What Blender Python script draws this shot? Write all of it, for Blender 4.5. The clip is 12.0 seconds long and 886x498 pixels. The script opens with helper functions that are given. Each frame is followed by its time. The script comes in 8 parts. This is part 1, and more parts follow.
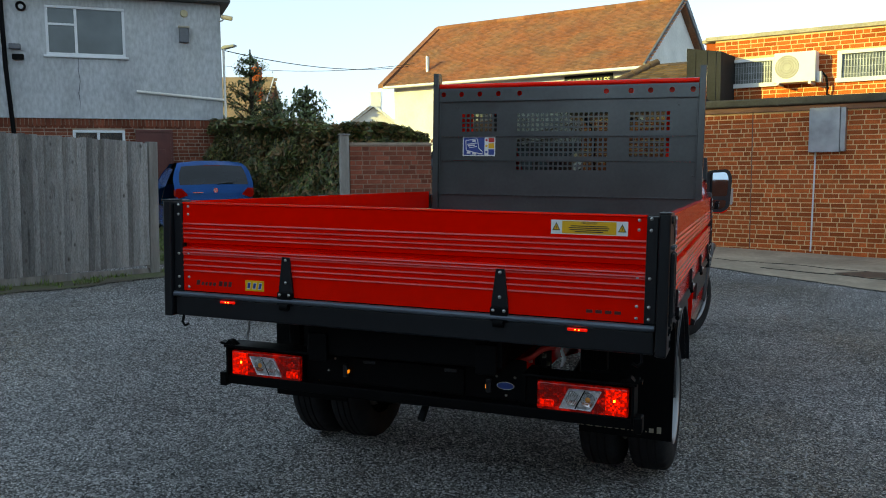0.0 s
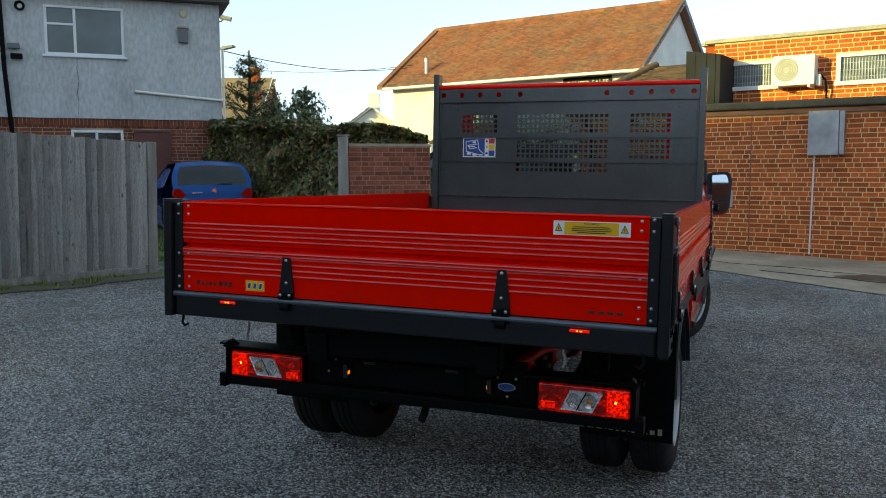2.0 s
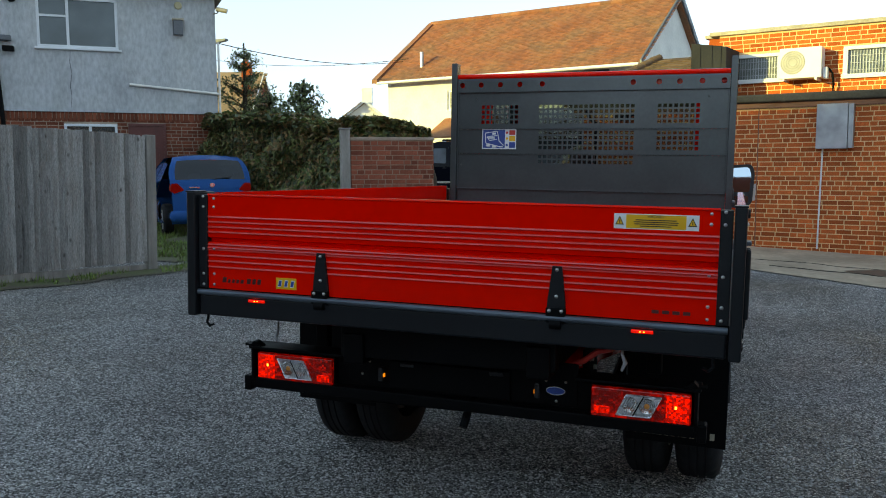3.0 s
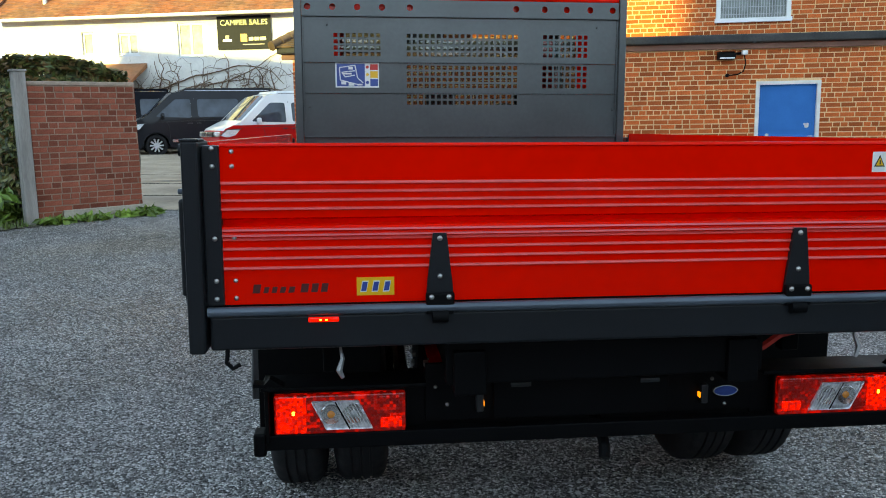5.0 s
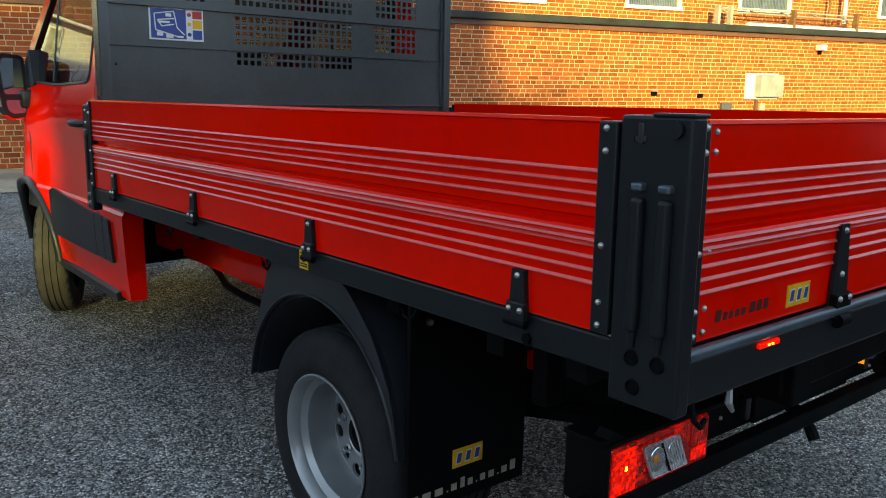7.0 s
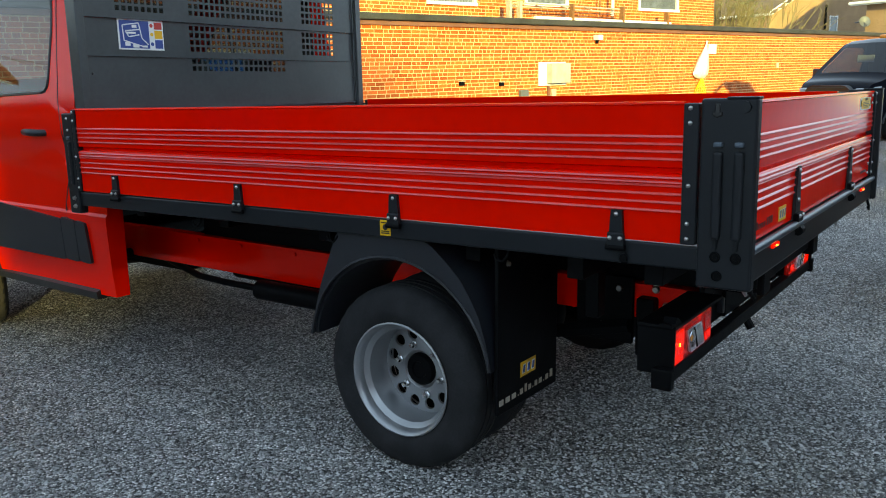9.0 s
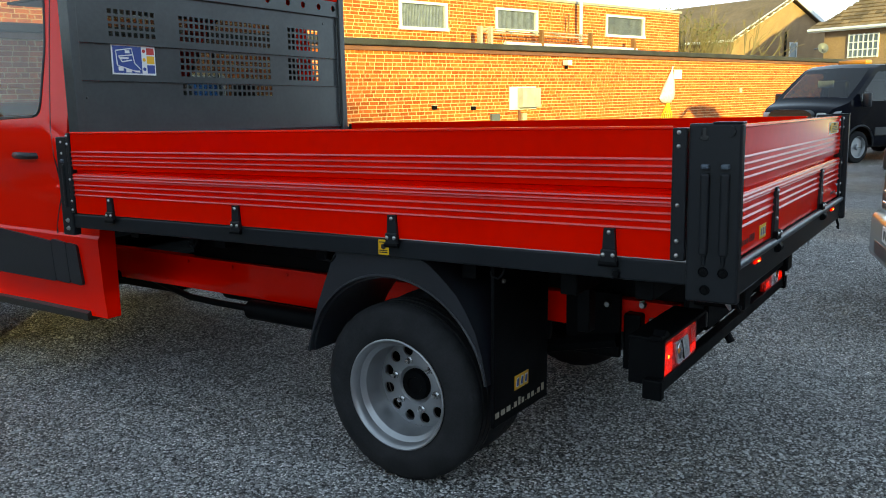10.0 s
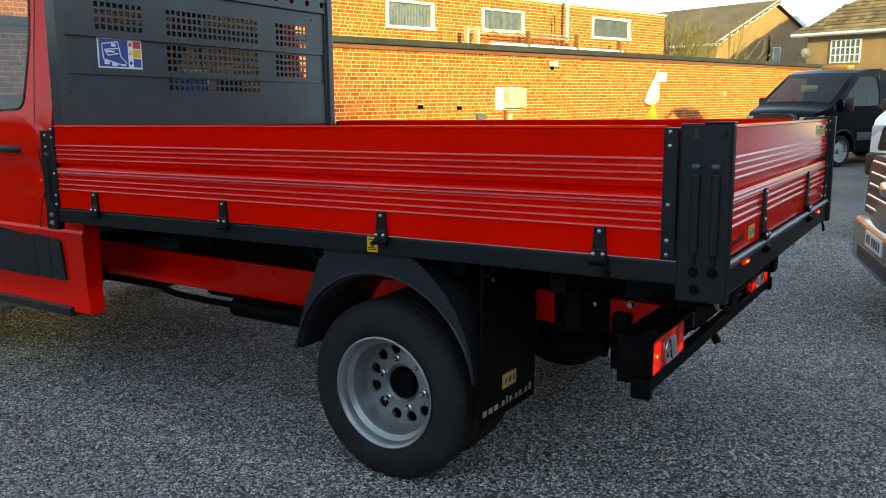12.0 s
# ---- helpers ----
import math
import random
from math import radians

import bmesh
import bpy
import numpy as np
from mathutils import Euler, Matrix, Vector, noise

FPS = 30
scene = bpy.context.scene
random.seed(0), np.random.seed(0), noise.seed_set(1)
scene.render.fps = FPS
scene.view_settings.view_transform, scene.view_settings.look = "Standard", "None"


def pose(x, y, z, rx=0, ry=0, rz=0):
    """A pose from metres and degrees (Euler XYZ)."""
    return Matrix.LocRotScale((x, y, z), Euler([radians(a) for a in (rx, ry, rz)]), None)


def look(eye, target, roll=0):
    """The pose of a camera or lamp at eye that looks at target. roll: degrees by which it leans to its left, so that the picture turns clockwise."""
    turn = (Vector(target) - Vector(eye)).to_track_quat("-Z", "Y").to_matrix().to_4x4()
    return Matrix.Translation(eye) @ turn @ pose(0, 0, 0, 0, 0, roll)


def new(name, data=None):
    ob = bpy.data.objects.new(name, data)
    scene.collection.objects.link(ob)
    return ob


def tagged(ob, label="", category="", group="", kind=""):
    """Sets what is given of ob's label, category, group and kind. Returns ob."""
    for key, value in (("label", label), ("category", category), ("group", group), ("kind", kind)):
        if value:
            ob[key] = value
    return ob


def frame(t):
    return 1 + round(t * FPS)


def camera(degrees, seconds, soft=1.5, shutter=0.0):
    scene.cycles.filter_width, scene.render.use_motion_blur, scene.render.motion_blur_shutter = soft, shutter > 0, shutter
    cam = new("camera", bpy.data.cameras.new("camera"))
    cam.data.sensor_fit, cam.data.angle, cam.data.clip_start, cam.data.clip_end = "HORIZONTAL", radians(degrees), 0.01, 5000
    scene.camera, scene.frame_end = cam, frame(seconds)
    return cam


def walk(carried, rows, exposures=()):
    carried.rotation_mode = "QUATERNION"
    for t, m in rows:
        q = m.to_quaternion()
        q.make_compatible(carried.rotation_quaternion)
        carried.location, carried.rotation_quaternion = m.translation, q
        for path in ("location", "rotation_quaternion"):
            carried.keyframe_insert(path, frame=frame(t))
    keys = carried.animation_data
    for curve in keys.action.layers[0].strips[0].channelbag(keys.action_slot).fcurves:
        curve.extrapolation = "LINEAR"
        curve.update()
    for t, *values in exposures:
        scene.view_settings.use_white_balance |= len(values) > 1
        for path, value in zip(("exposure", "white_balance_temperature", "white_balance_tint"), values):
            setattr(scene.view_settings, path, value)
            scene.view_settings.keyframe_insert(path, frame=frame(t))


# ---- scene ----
cam = camera(56.5, 12.0, soft=1.0)
METRES, EYE, TILT, LEAN, TURN = 5.618, 1.5, 0.0, 0.0, 20.8
ROWS = [
    (0.0, 0.0, 0.0, 0.0, -0.05, -5.52, 0.49),
    (0.5, -0.0007, -0.0006, 0.0, 0.15, -5.28, 0.29),
    (1.0, -0.002, -0.0011, -0.0004, 0.08, -5.15, 0.05),
    (1.5, -0.0022, 0.0, -0.0008, -0.07, -5.03, 0.17),
    (2.0, -0.0027, 0.002, -0.001, -0.18, -5.4, 0.24),
    (2.5, -0.0077, 0.0091, -0.002, -0.3, -5.33, 0.08),
    (2.7, -0.0179, 0.0187, -0.0029, -0.38, -5.40, 0.13),
    (4.3, -0.1936, 0.1885, -0.0109, -15.35, -7.83, 0.89),
    (4.5, -0.2185, 0.2131, -0.0092, -19.97, -7.94, 0.99),
    (5.0, -0.2795, 0.2949, -0.0139, -26.69, -9.19, 1.0),
    (5.5, -0.3427, 0.38, -0.0167, -34.42, -10.62, 1.02),
    (6.0, -0.388, 0.4672, -0.0187, -42.89, -11.48, 0.14),
    (6.5, -0.4365, 0.541, -0.0139, -48.38, -11.5, 0.22),
    (7.0, -0.4653, 0.5976, -0.0128, -59.93, -11.58, -0.57),
    (7.2, -0.4732, 0.6161, -0.0119, -62.69, -11.58, -0.15),
    (8.8, -0.6171, 0.6887, -0.0066, -74.97, -12.24, 1.00),
    (9.0, -0.632, 0.6979, -0.0076, -75.38, -12.11, 1.23),
    (9.5, -0.6528, 0.7091, -0.0063, -76.48, -11.89, 1.41),
    (10.0, -0.6557, 0.7105, -0.0061, -77.57, -10.56, 1.09),
    (10.5, -0.6562, 0.712, -0.0064, -78.23, -10.44, 0.59),
    (11.0, -0.6562, 0.7144, -0.0068, -78.05, -10.45, 0.36),
    (11.5, -0.6564, 0.7154, -0.0069, -78.08, -10.49, 0.4),
    (12.0, -0.6549, 0.7143, -0.0077, -78.58, -10.58, 0.34),
]
walk(cam, [(t, pose(0, 0, EYE, TILT, LEAN, TURN) @ pose(METRES * x, METRES * y, METRES * z, 90 + pitch, roll, yaw)) for t, x, y, z, yaw, pitch, roll in ROWS],
     exposures=[(t, e + 1.1, 11000, 12) for t, e in ((0.0, 1.56), (2.5, 1.61), (4.5, 2.2), (5.0, 2.42), (5.5, 2.68), (6.0, 2.3), (7.0, 1.95), (9.0, 2.25), (10.0, 2.13), (12.0, 2.07))])

# ---- light ----
world = bpy.data.worlds.new("sky")
scene.world = world
world.use_nodes = True
wn = world.node_tree.nodes
sky = wn.new("ShaderNodeTexSky")
sky.sky_type, sky.sun_disc = "NISHITA", False
SUN_ELEV = radians(9.5)
SUN_TO = Vector((0.69, 0.72, 0.0)).normalized()      # the way the sunlight travels, seen from above
sky.sun_elevation, sky.sun_rotation = SUN_ELEV, math.atan2(-SUN_TO.x, -SUN_TO.y)
sky.air_density, sky.dust_density, sky.ozone_density = 1.0, 0.0, 1.7
sky.altitude = 800
wn["Background"].inputs[1].default_value = 0.15
world.node_tree.links.new(sky.outputs[0], wn["Background"].inputs[0])
# the sky is read a little above each direction: a clear evening without a hazy rim
way, raise_ = wn.new("ShaderNodeTexCoord"), wn.new("ShaderNodeVectorMath")
raise_.operation, raise_.inputs[1].default_value = "ADD", (0.0, 0.0, 0.34)
world.node_tree.links.new(way.outputs["Generated"], raise_.inputs[0])
world.node_tree.links.new(raise_.outputs[0], sky.inputs[0])
sun_data = bpy.data.lights.new("sun", "SUN")
sun_data.energy, sun_data.angle, sun_data.color = 0.95, radians(1.2), (0.88, 1.0, 0.48)
sun = new("sun", sun_data)
sun.matrix_world = look((0, 0, 30), Vector((0, 0, 30)) + Vector((SUN_TO.x, SUN_TO.y, -math.tan(SUN_ELEV))))


# ---- materials ----
def material(name, colour, rough=0.5, metal=0.0, coat=0.0, vary=0.0, scale=8.0, fine=0.0, bump=0.0, bump_scale=60.0, island=0.0, second=None, dirt=0.0, spec=0.5, grain=None):
    """A principled material with colour that varies at two scales, and fine relief."""
    m = bpy.data.materials.new(name)
    m.use_nodes = True
    t, n, k = m.node_tree, m.node_tree.nodes, m.node_tree.links
    b = n["Principled BSDF"]
    b.inputs["Roughness"].default_value, b.inputs["Metallic"].default_value = rough, metal
    b.inputs["Coat Weight"].default_value = coat
    b.inputs["Specular IOR Level"].default_value = spec
    b.inputs["Coat Roughness"].default_value = 0.05
    b.inputs["Base Color"].default_value = (*colour, 1)
    out = None
    co = n.new("ShaderNodeTexCoord").outputs["Object"]

    if grain:
        stretch = n.new("ShaderNodeVectorMath")
        stretch.operation, stretch.inputs[1].default_value = "MULTIPLY", grain
        k.new(co, stretch.inputs[0])
        co = stretch.outputs[0]

    def noise_of(s, detail=4.0):
        x = n.new("ShaderNodeTexNoise")
        x.inputs["Scale"].default_value, x.inputs["Detail"].default_value = s, detail
        k.new(co, x.inputs["Vector"])
        return x.outputs["Fac"]

    def blend(kind, fac, a, c):
        x = n.new("ShaderNodeMix")
        x.data_type, x.blend_type = "RGBA", kind
        if isinstance(fac, float):
            x.inputs["Factor"].default_value = fac
        else:
            k.new(fac, x.inputs["Factor"])
        for value, slot in ((a, x.inputs[6]), (c, x.inputs[7])):
            if isinstance(value, tuple):
                slot.default_value = (*value, 1)
            else:
                k.new(value, slot)
        return x.outputs[2]

    def ranged(v, lo, hi, a=0.3, c=0.7):
        x = n.new("ShaderNodeMapRange")
        for i, w in enumerate((a, c, lo, hi)):
            x.inputs[i + 1].default_value = w
        k.new(v, x.inputs[0])
        return x.outputs[0]

    if second:
        out = blend("MIX", ranged(noise_of(scale), 0.0, 1.0, 0.4, 0.62), colour, second)
    if vary:
        g = ranged(noise_of(scale), 1 - vary, 1 + vary)
        out = blend("MULTIPLY", 1.0, out or colour, g)
    if fine:
        g = ranged(noise_of(scale * 14, 2.0), 1 - fine, 1 + fine)
        out = blend("MULTIPLY", 1.0, out or colour, g)
    if island:
        geo = n.new("ShaderNodeNewGeometry").outputs["Random Per Island"]
        info = n.new("ShaderNodeObjectInfo").outputs["Random"]
        add = n.new("ShaderNodeMath")
        add.operation = "ADD"
        k.new(geo, add.inputs[0]), k.new(info, add.inputs[1])
        wrap = n.new("ShaderNodeMath")
        wrap.operation = "FRACT"
        k.new(add.outputs[0], wrap.inputs[0])
        g = ranged(wrap.outputs[0], 1 - island, 1 + island, 0.0, 1.0)
        out = blend("MULTIPLY", 1.0, out or colour, g)
    if dirt:
        out = blend("MIX", ranged(noise_of(1.7, 6.0), 0.0, dirt, 0.45, 0.75), out or colour, (0.07, 0.06, 0.05))
        k.new(ranged(noise_of(3.0, 6.0), rough - 0.08, rough + 0.15), b.inputs["Roughness"])
    if out is not None:
        k.new(out, b.inputs["Base Color"])
    if bump:
        x = n.new("ShaderNodeBump")
        x.inputs["Strength"].default_value, x.inputs["Distance"].default_value = bump, 0.01
        k.new(noise_of(bump_scale, 5.0), x.inputs["Height"])
        k.new(x.outputs[0], b.inputs["Normal"])
    return m


def glass(name, tint, rough=0.0, through_=1.0):
    m = material(name, tint, rough)
    b = m.node_tree.nodes["Principled BSDF"]
    b.inputs["Transmission Weight"].default_value = through_
    b.inputs["IOR"].default_value = 1.45
    return m


def glow(name, colour, strength, rough=0.3):
    m = material(name, colour, rough)
    b = m.node_tree.nodes["Principled BSDF"]
    b.inputs["Emission Color"].default_value = (*colour, 1)
    b.inputs["Emission Strength"].default_value = strength
    return m


RED = material("red_paint", (0.97, 0.009, 0.003), 0.07, spec=0.2, vary=0.05, scale=2.0, bump=0.015, bump_scale=150)
RED_SIDE = material("red_aluminium_paint", (0.97, 0.007, 0.002), 0.13, spec=0.12, vary=0.06, scale=1.5, fine=0.03, bump=0.02, bump_scale=40)
SLATE = material("slate_grey_paint", (0.048, 0.056, 0.058), 0.22, spec=0.5, vary=0.14, scale=3.0, fine=0.05, bump=0.03, bump_scale=120)
FRAME = material("dark_slate_frame_paint", (0.010, 0.012, 0.0145), 0.36, vary=0.12, scale=3.0, fine=0.05, bump=0.03, bump_scale=120, spec=0.22)
BLACK_STEEL = material("black_steel", (0.0024, 0.0027, 0.0032), 0.5, spec=0.07, vary=0.25, scale=5, bump=0.05, bump_scale=90, dirt=0.03)
PLASTIC = material("black_plastic", (0.014, 0.016, 0.02), 0.38, spec=0.45, vary=0.15, scale=4, fine=0.08, bump=0.08, bump_scale=300)
RUBBER = material("rubber", (0.02, 0.0205, 0.022), 0.75, vary=0.25, scale=9, fine=0.1, bump=0.15, bump_scale=90, dirt=0.05, spec=0.12)
RAIL = material("worn_grey_rail", (0.07, 0.095, 0.12), 0.3, metal=0.4, vary=0.2, scale=6, bump=0.03)
ALLOY = material("silver_wheel_paint", (0.34, 0.35, 0.36), 0.36, metal=0.7, vary=0.12, scale=6, bump=0.03, dirt=0.15)
CHROME = material("bright_metal", (0.7, 0.7, 0.7), 0.2, metal=1.0, vary=0.1, scale=20)
ZINC = material("zinc_screw", (0.5, 0.5, 0.48), 0.35, metal=0.9, vary=0.1, scale=80)


def thin_glass(name, tint):
    """A thin pane: clear, with a mirror gloss that grows towards grazing angles."""
    m = bpy.data.materials.new(name)
    m.use_nodes = True
    n, k = m.node_tree.nodes, m.node_tree.links
    n.remove(n["Principled BSDF"])
    mix, clear, shine, fresnel = n.new("ShaderNodeMixShader"), n.new("ShaderNodeBsdfTransparent"), n.new("ShaderNodeBsdfGlossy"), n.new("ShaderNodeLayerWeight")
    clear.inputs[0].default_value = (*tint, 1)
    shine.inputs["Roughness"].default_value = 0.01
    power, range_ = n.new("ShaderNodeMath"), n.new("ShaderNodeMapRange")
    power.operation, power.inputs[1].default_value = "POWER", 4.0
    range_.inputs[3].default_value, range_.inputs[4].default_value = 0.045, 0.9
    k.new(fresnel.outputs["Facing"], power.inputs[0]), k.new(power.outputs[0], range_.inputs[0])
    fresnel.inputs[0].default_value = 0.5
    k.new(range_.outputs[0], mix.inputs[0]), k.new(clear.outputs[0], mix.inputs[1]), k.new(shine.outputs[0], mix.inputs[2])
    k.new(mix.outputs[0], n["Material Output"].inputs[0])
    return m


DARK_GLASS = material("dark_window_glass", (0.012, 0.015, 0.018), 0.04, vary=0.3, scale=2)
MIRROR = material("mirror_glass", (0.30, 0.36, 0.42), 0.02, metal=1.0)
# paler red: the sky's gleam along the ribs is put into the colour
RIB = material("rib_highlight_red", (0.80, 0.06, 0.05), 0.22, spec=0.8, vary=0.12, scale=3.0, fine=0.06)
LAMP_RED = glow("red_lens", (0.15, 0.003, 0.002), 0.05, 0.12)
LAMP_HOT = glow("lit_red_bulb", (1.0, 0.09, 0.02), 3.0)
LAMP_AMBER = glow("lit_amber_lamp", (1.0, 0.3, 0.03), 0.14)
MARKER = glow("glowing_marker_lens", (0.5, 0.006, 0.003), 0.17, 0.2)
LENS = glass("clear_lens", (0.9, 0.9, 0.9), 0.12, 0.6)
WHITE = material("white_paint", (0.72, 0.72, 0.7), 0.4, vary=0.06, scale=3)
YELLOW = material("yellow_vinyl", (0.85, 0.42, 0.014), 0.35)
BLUE_INK = material("blue_vinyl", (0.006, 0.05, 0.24), 0.35)
BLACK_INK = material("black_vinyl", (0.012, 0.012, 0.012), 0.4)
RED_INK = material("red_vinyl", (0.6, 0.03, 0.02), 0.4)
FADED_INK = material("dark_red_lettering", (0.08, 0.006, 0.006), 0.4)


# ---- building blocks ----
def part(name, bm, mat, parent=None, label="", smooth=0, at=None):
    """Links a bmesh as one mesh object, under a thing or a part. smooth: degrees below which edges are smooth."""
    me = bpy.data.meshes.new(name)
    bmesh.ops.recalc_face_normals(bm, faces=bm.faces)
    if smooth:
        for f in bm.faces:
            f.smooth = True
        for e in bm.edges:
            e.smooth = len(e.link_faces) == 2 and e.calc_face_angle(0) < radians(smooth)
    bm.to_mesh(me)
    bm.free()
    for x in mat if isinstance(mat, (list, tuple)) else [mat]:
        me.materials.append(x)
    ob = new(name, me)
    if parent:
        ob.parent = parent
    if at is not None:
        ob.matrix_basis = at
    if label:
        ob["label"] = label
    return ob


def thing(name, at, label, category, group="", kind=""):
    ob = new(name)
    ob.empty_display_size = 0.1
    ob.matrix_basis = at if isinstance(at, Matrix) else Matrix.Translation(at)
    return tagged(ob, label, category, group, kind)


def block(bm, x0, x1, y0, y1, z0, z1, bevel=0.0, seg=2):
    r = bmesh.ops.create_cube(bm, size=1, matrix=Matrix.LocRotScale(((x0 + x1) / 2, (y0 + y1) / 2, (z0 + z1) / 2), None, (abs(x1 - x0), abs(y1 - y0), abs(z1 - z0))))
    if bevel:
        es = {e for v in r["verts"] for e in v.link_edges}
        bmesh.ops.bevel(bm, geom=list(es), offset=bevel, segments=seg, affect="EDGES", profile=0.5)
    return bm


def bx(*a, **k):
    return block(bmesh.new(), *a, **k)


def frame_axes(axis):
    w = Vector(axis).normalized()
    u = w.orthogonal().normalized()
    return u, w.cross(u), w


def rod(bm, a, b, r, seg=10, r2=None):
    a, b = Vector(a), Vector(b)
    m = Matrix.Translation((a + b) / 2) @ (b - a).to_track_quat("Z", "Y").to_matrix().to_4x4()
    bmesh.ops.create_cone(bm, cap_ends=True, segments=seg, radius1=r, radius2=r if r2 is None else r2, depth=(b - a).length, matrix=m)
    return bm


def pipe(bm, pts, r, seg=8):
    """A bent tube along points."""
    pts = [Vector(p) for p in pts]
    rings, u = [], None
    for i, p in enumerate(pts):
        d = (pts[min(i + 1, len(pts) - 1)] - pts[max(i - 1, 0)]).normalized()
        u = d.orthogonal().normalized() if u is None else (u - d * u.dot(d)).normalized()
        v = d.cross(u)
        rr = r[i] if isinstance(r, (list, tuple)) else r
        rings.append([bm.verts.new(p + (u * math.cos(2 * math.pi * j / seg) + v * math.sin(2 * math.pi * j / seg)) * rr) for j in range(seg)])
    for a, b in zip(rings, rings[1:]):
        for j in range(seg):
            bm.faces.new((a[j], a[(j + 1) % seg], b[(j + 1) % seg], b[j]))
    bm.faces.new(rings[0]), bm.faces.new(rings[-1][::-1])
    return bm


def turned(bm, rings, centre, axis, seg=32, closed=False):
    """A body of revolution: rings of (radius, distance along the axis)."""
    u, v, w = frame_axes(axis)
    c = Vector(centre)
    loops = []
    for r, d in rings:
        loops.append([bm.verts.new(c + w * d + (u * math.cos(2 * math.pi * j / seg) + v * math.sin(2 * math.pi * j / seg)) * r) for j in range(seg)])
    pairs = list(zip(loops, loops[1:])) + ([(loops[-1], loops[0])] if closed else [])
    for a, b in pairs:
        for j in range(seg):
            bm.faces.new((a[j], a[(j + 1) % seg], b[(j + 1) % seg], b[j]))
    return bm


def prism(bm, poly, a0, a1, axis="x"):
    """A polygon of (u, v) pushed from a0 to a1 along an axis: x takes (y, z), y takes (x, z), z takes (x, y)."""
    def at(p, a):
        return {"x": (a, p[0], p[1]), "y": (p[0], a, p[1]), "z": (p[0], p[1], a)}[axis]
    lo, hi = [bm.verts.new(at(p, a0)) for p in poly], [bm.verts.new(at(p, a1)) for p in poly]
    bm.faces.new(lo), bm.faces.new(hi[::-1])
    for i in range(len(poly)):
        j = (i + 1) % len(poly)
        bm.faces.new((lo[i], lo[j], hi[j], hi[i]))
    return bm


def arc(cy, cz, r, a0, a1, n):
    return [(cy + r * math.cos(radians(a0 + (a1 - a0) * i / n)), cz + r * math.sin(radians(a0 + (a1 - a0) * i / n))) for i in range(n + 1)]


def perforated(bm, xs, zs, y0, y1, hole, rounds=()):
    """A sheet of cells between the cuts xs and zs; hole(i, j) tells which cells are open; rounds are cells with a round hole."""
    nx, nz = len(xs) - 1, len(zs) - 1
    vs = {}

    def v(i, j, y):
        key = (i, j, y)
        if key not in vs:
            vs[key] = bm.verts.new((xs[i], y, zs[j]))
        return vs[key]
    open_ = lambda i, j: i < 0 or j < 0 or i >= nx or j >= nz or hole(i, j)
    for i in range(nx):
        for j in range(nz):
            if hole(i, j):
                continue
            if (i, j) in rounds:
                cx, cz, r = (xs[i] + xs[i + 1]) / 2, (zs[j] + zs[j + 1]) / 2, rounds[(i, j)]
                ring = {y: [bm.verts.new((cx + r * math.cos(math.pi / 8 * q + math.pi / 4), y, cz + r * math.sin(math.pi / 8 * q + math.pi / 4))) for q in range(16)] for y in (y0, y1)}
                for y in (y0, y1):
                    cs = [v(i + 1, j + 1, y), v(i, j + 1, y), v(i, j, y), v(i + 1, j, y)]
                    for q in range(4):
                        bm.faces.new([cs[q], *[ring[y][(q * 4 + s) % 16] for s in range(5)][::1], cs[(q + 1) % 4]])
                for q in range(16):
                    bm.faces.new((ring[y0][q], ring[y0][(q + 1) % 16], ring[y1][(q + 1) % 16], ring[y1][q]))
            else:
                for y in (y0, y1):
                    bm.faces.new((v(i, j, y), v(i + 1, j, y), v(i + 1, j + 1, y), v(i, j + 1, y)))
            for a, b, c, d in ((i - 1, j, (i, j), (i, j + 1)), (i + 1, j, (i + 1, j), (i + 1, j + 1)), (i, j - 1, (i, j), (i + 1, j)), (i, j + 1, (i, j + 1), (i + 1, j + 1))):
                if open_(a, b):
                    bm.faces.new((v(*c, y0), v(*d, y0), v(*d, y1), v(*c, y1)))
    return bm


def cut_poly(poly, ys, zs):
    """Adds points to a closed outline wherever it crosses the cuts."""
    out = []
    for i, p in enumerate(poly):
        q = poly[(i + 1) % len(poly)]
        ts = [0.0]
        for k, cuts in ((0, ys), (1, zs)):
            if abs(q[k] - p[k]) > 1e-6:
                ts += [(c - p[k]) / (q[k] - p[k]) for c in cuts]
        ts = sorted({round(t, 5) for t in ts if 0 <= t < 0.9999})
        last = -1
        for t in ts:
            if t - last > 1e-3:
                out.append((p[0] + (q[0] - p[0]) * t, p[1] + (q[1] - p[1]) * t))
                last = t
    return out


def skin(bm, outer, holes, ys, zs, fx, thick=0.0):
    """A curved side: a flat outline of (y, z) with holes, cut into strips and bent to x = fx(y, z)."""
    b2 = bmesh.new()
    edges = []
    for loop in [outer, *holes]:
        vv = [b2.verts.new((0, p[0], p[1])) for p in loop]
        edges += [b2.edges.new((vv[i], vv[(i + 1) % len(vv)])) for i in range(len(vv))]
    bmesh.ops.triangle_fill(b2, use_beauty=True, use_dissolve=False, edges=edges)
    for k, cuts in ((1, ys), (2, zs)):
        for c in cuts:
            co, no = [0, 0, 0], [0, 0, 0]
            co[k], no[k] = c, 1
            bmesh.ops.bisect_plane(b2, geom=b2.verts[:] + b2.edges[:] + b2.faces[:], dist=1e-4, plane_co=co, plane_no=no)
    vm = {v: bm.verts.new((fx(v.co.y, v.co.z), v.co.y, v.co.z)) for v in b2.verts}
    for f in b2.faces:
        bm.faces.new([vm[v] for v in f.verts])
    b2.free()
    return bm


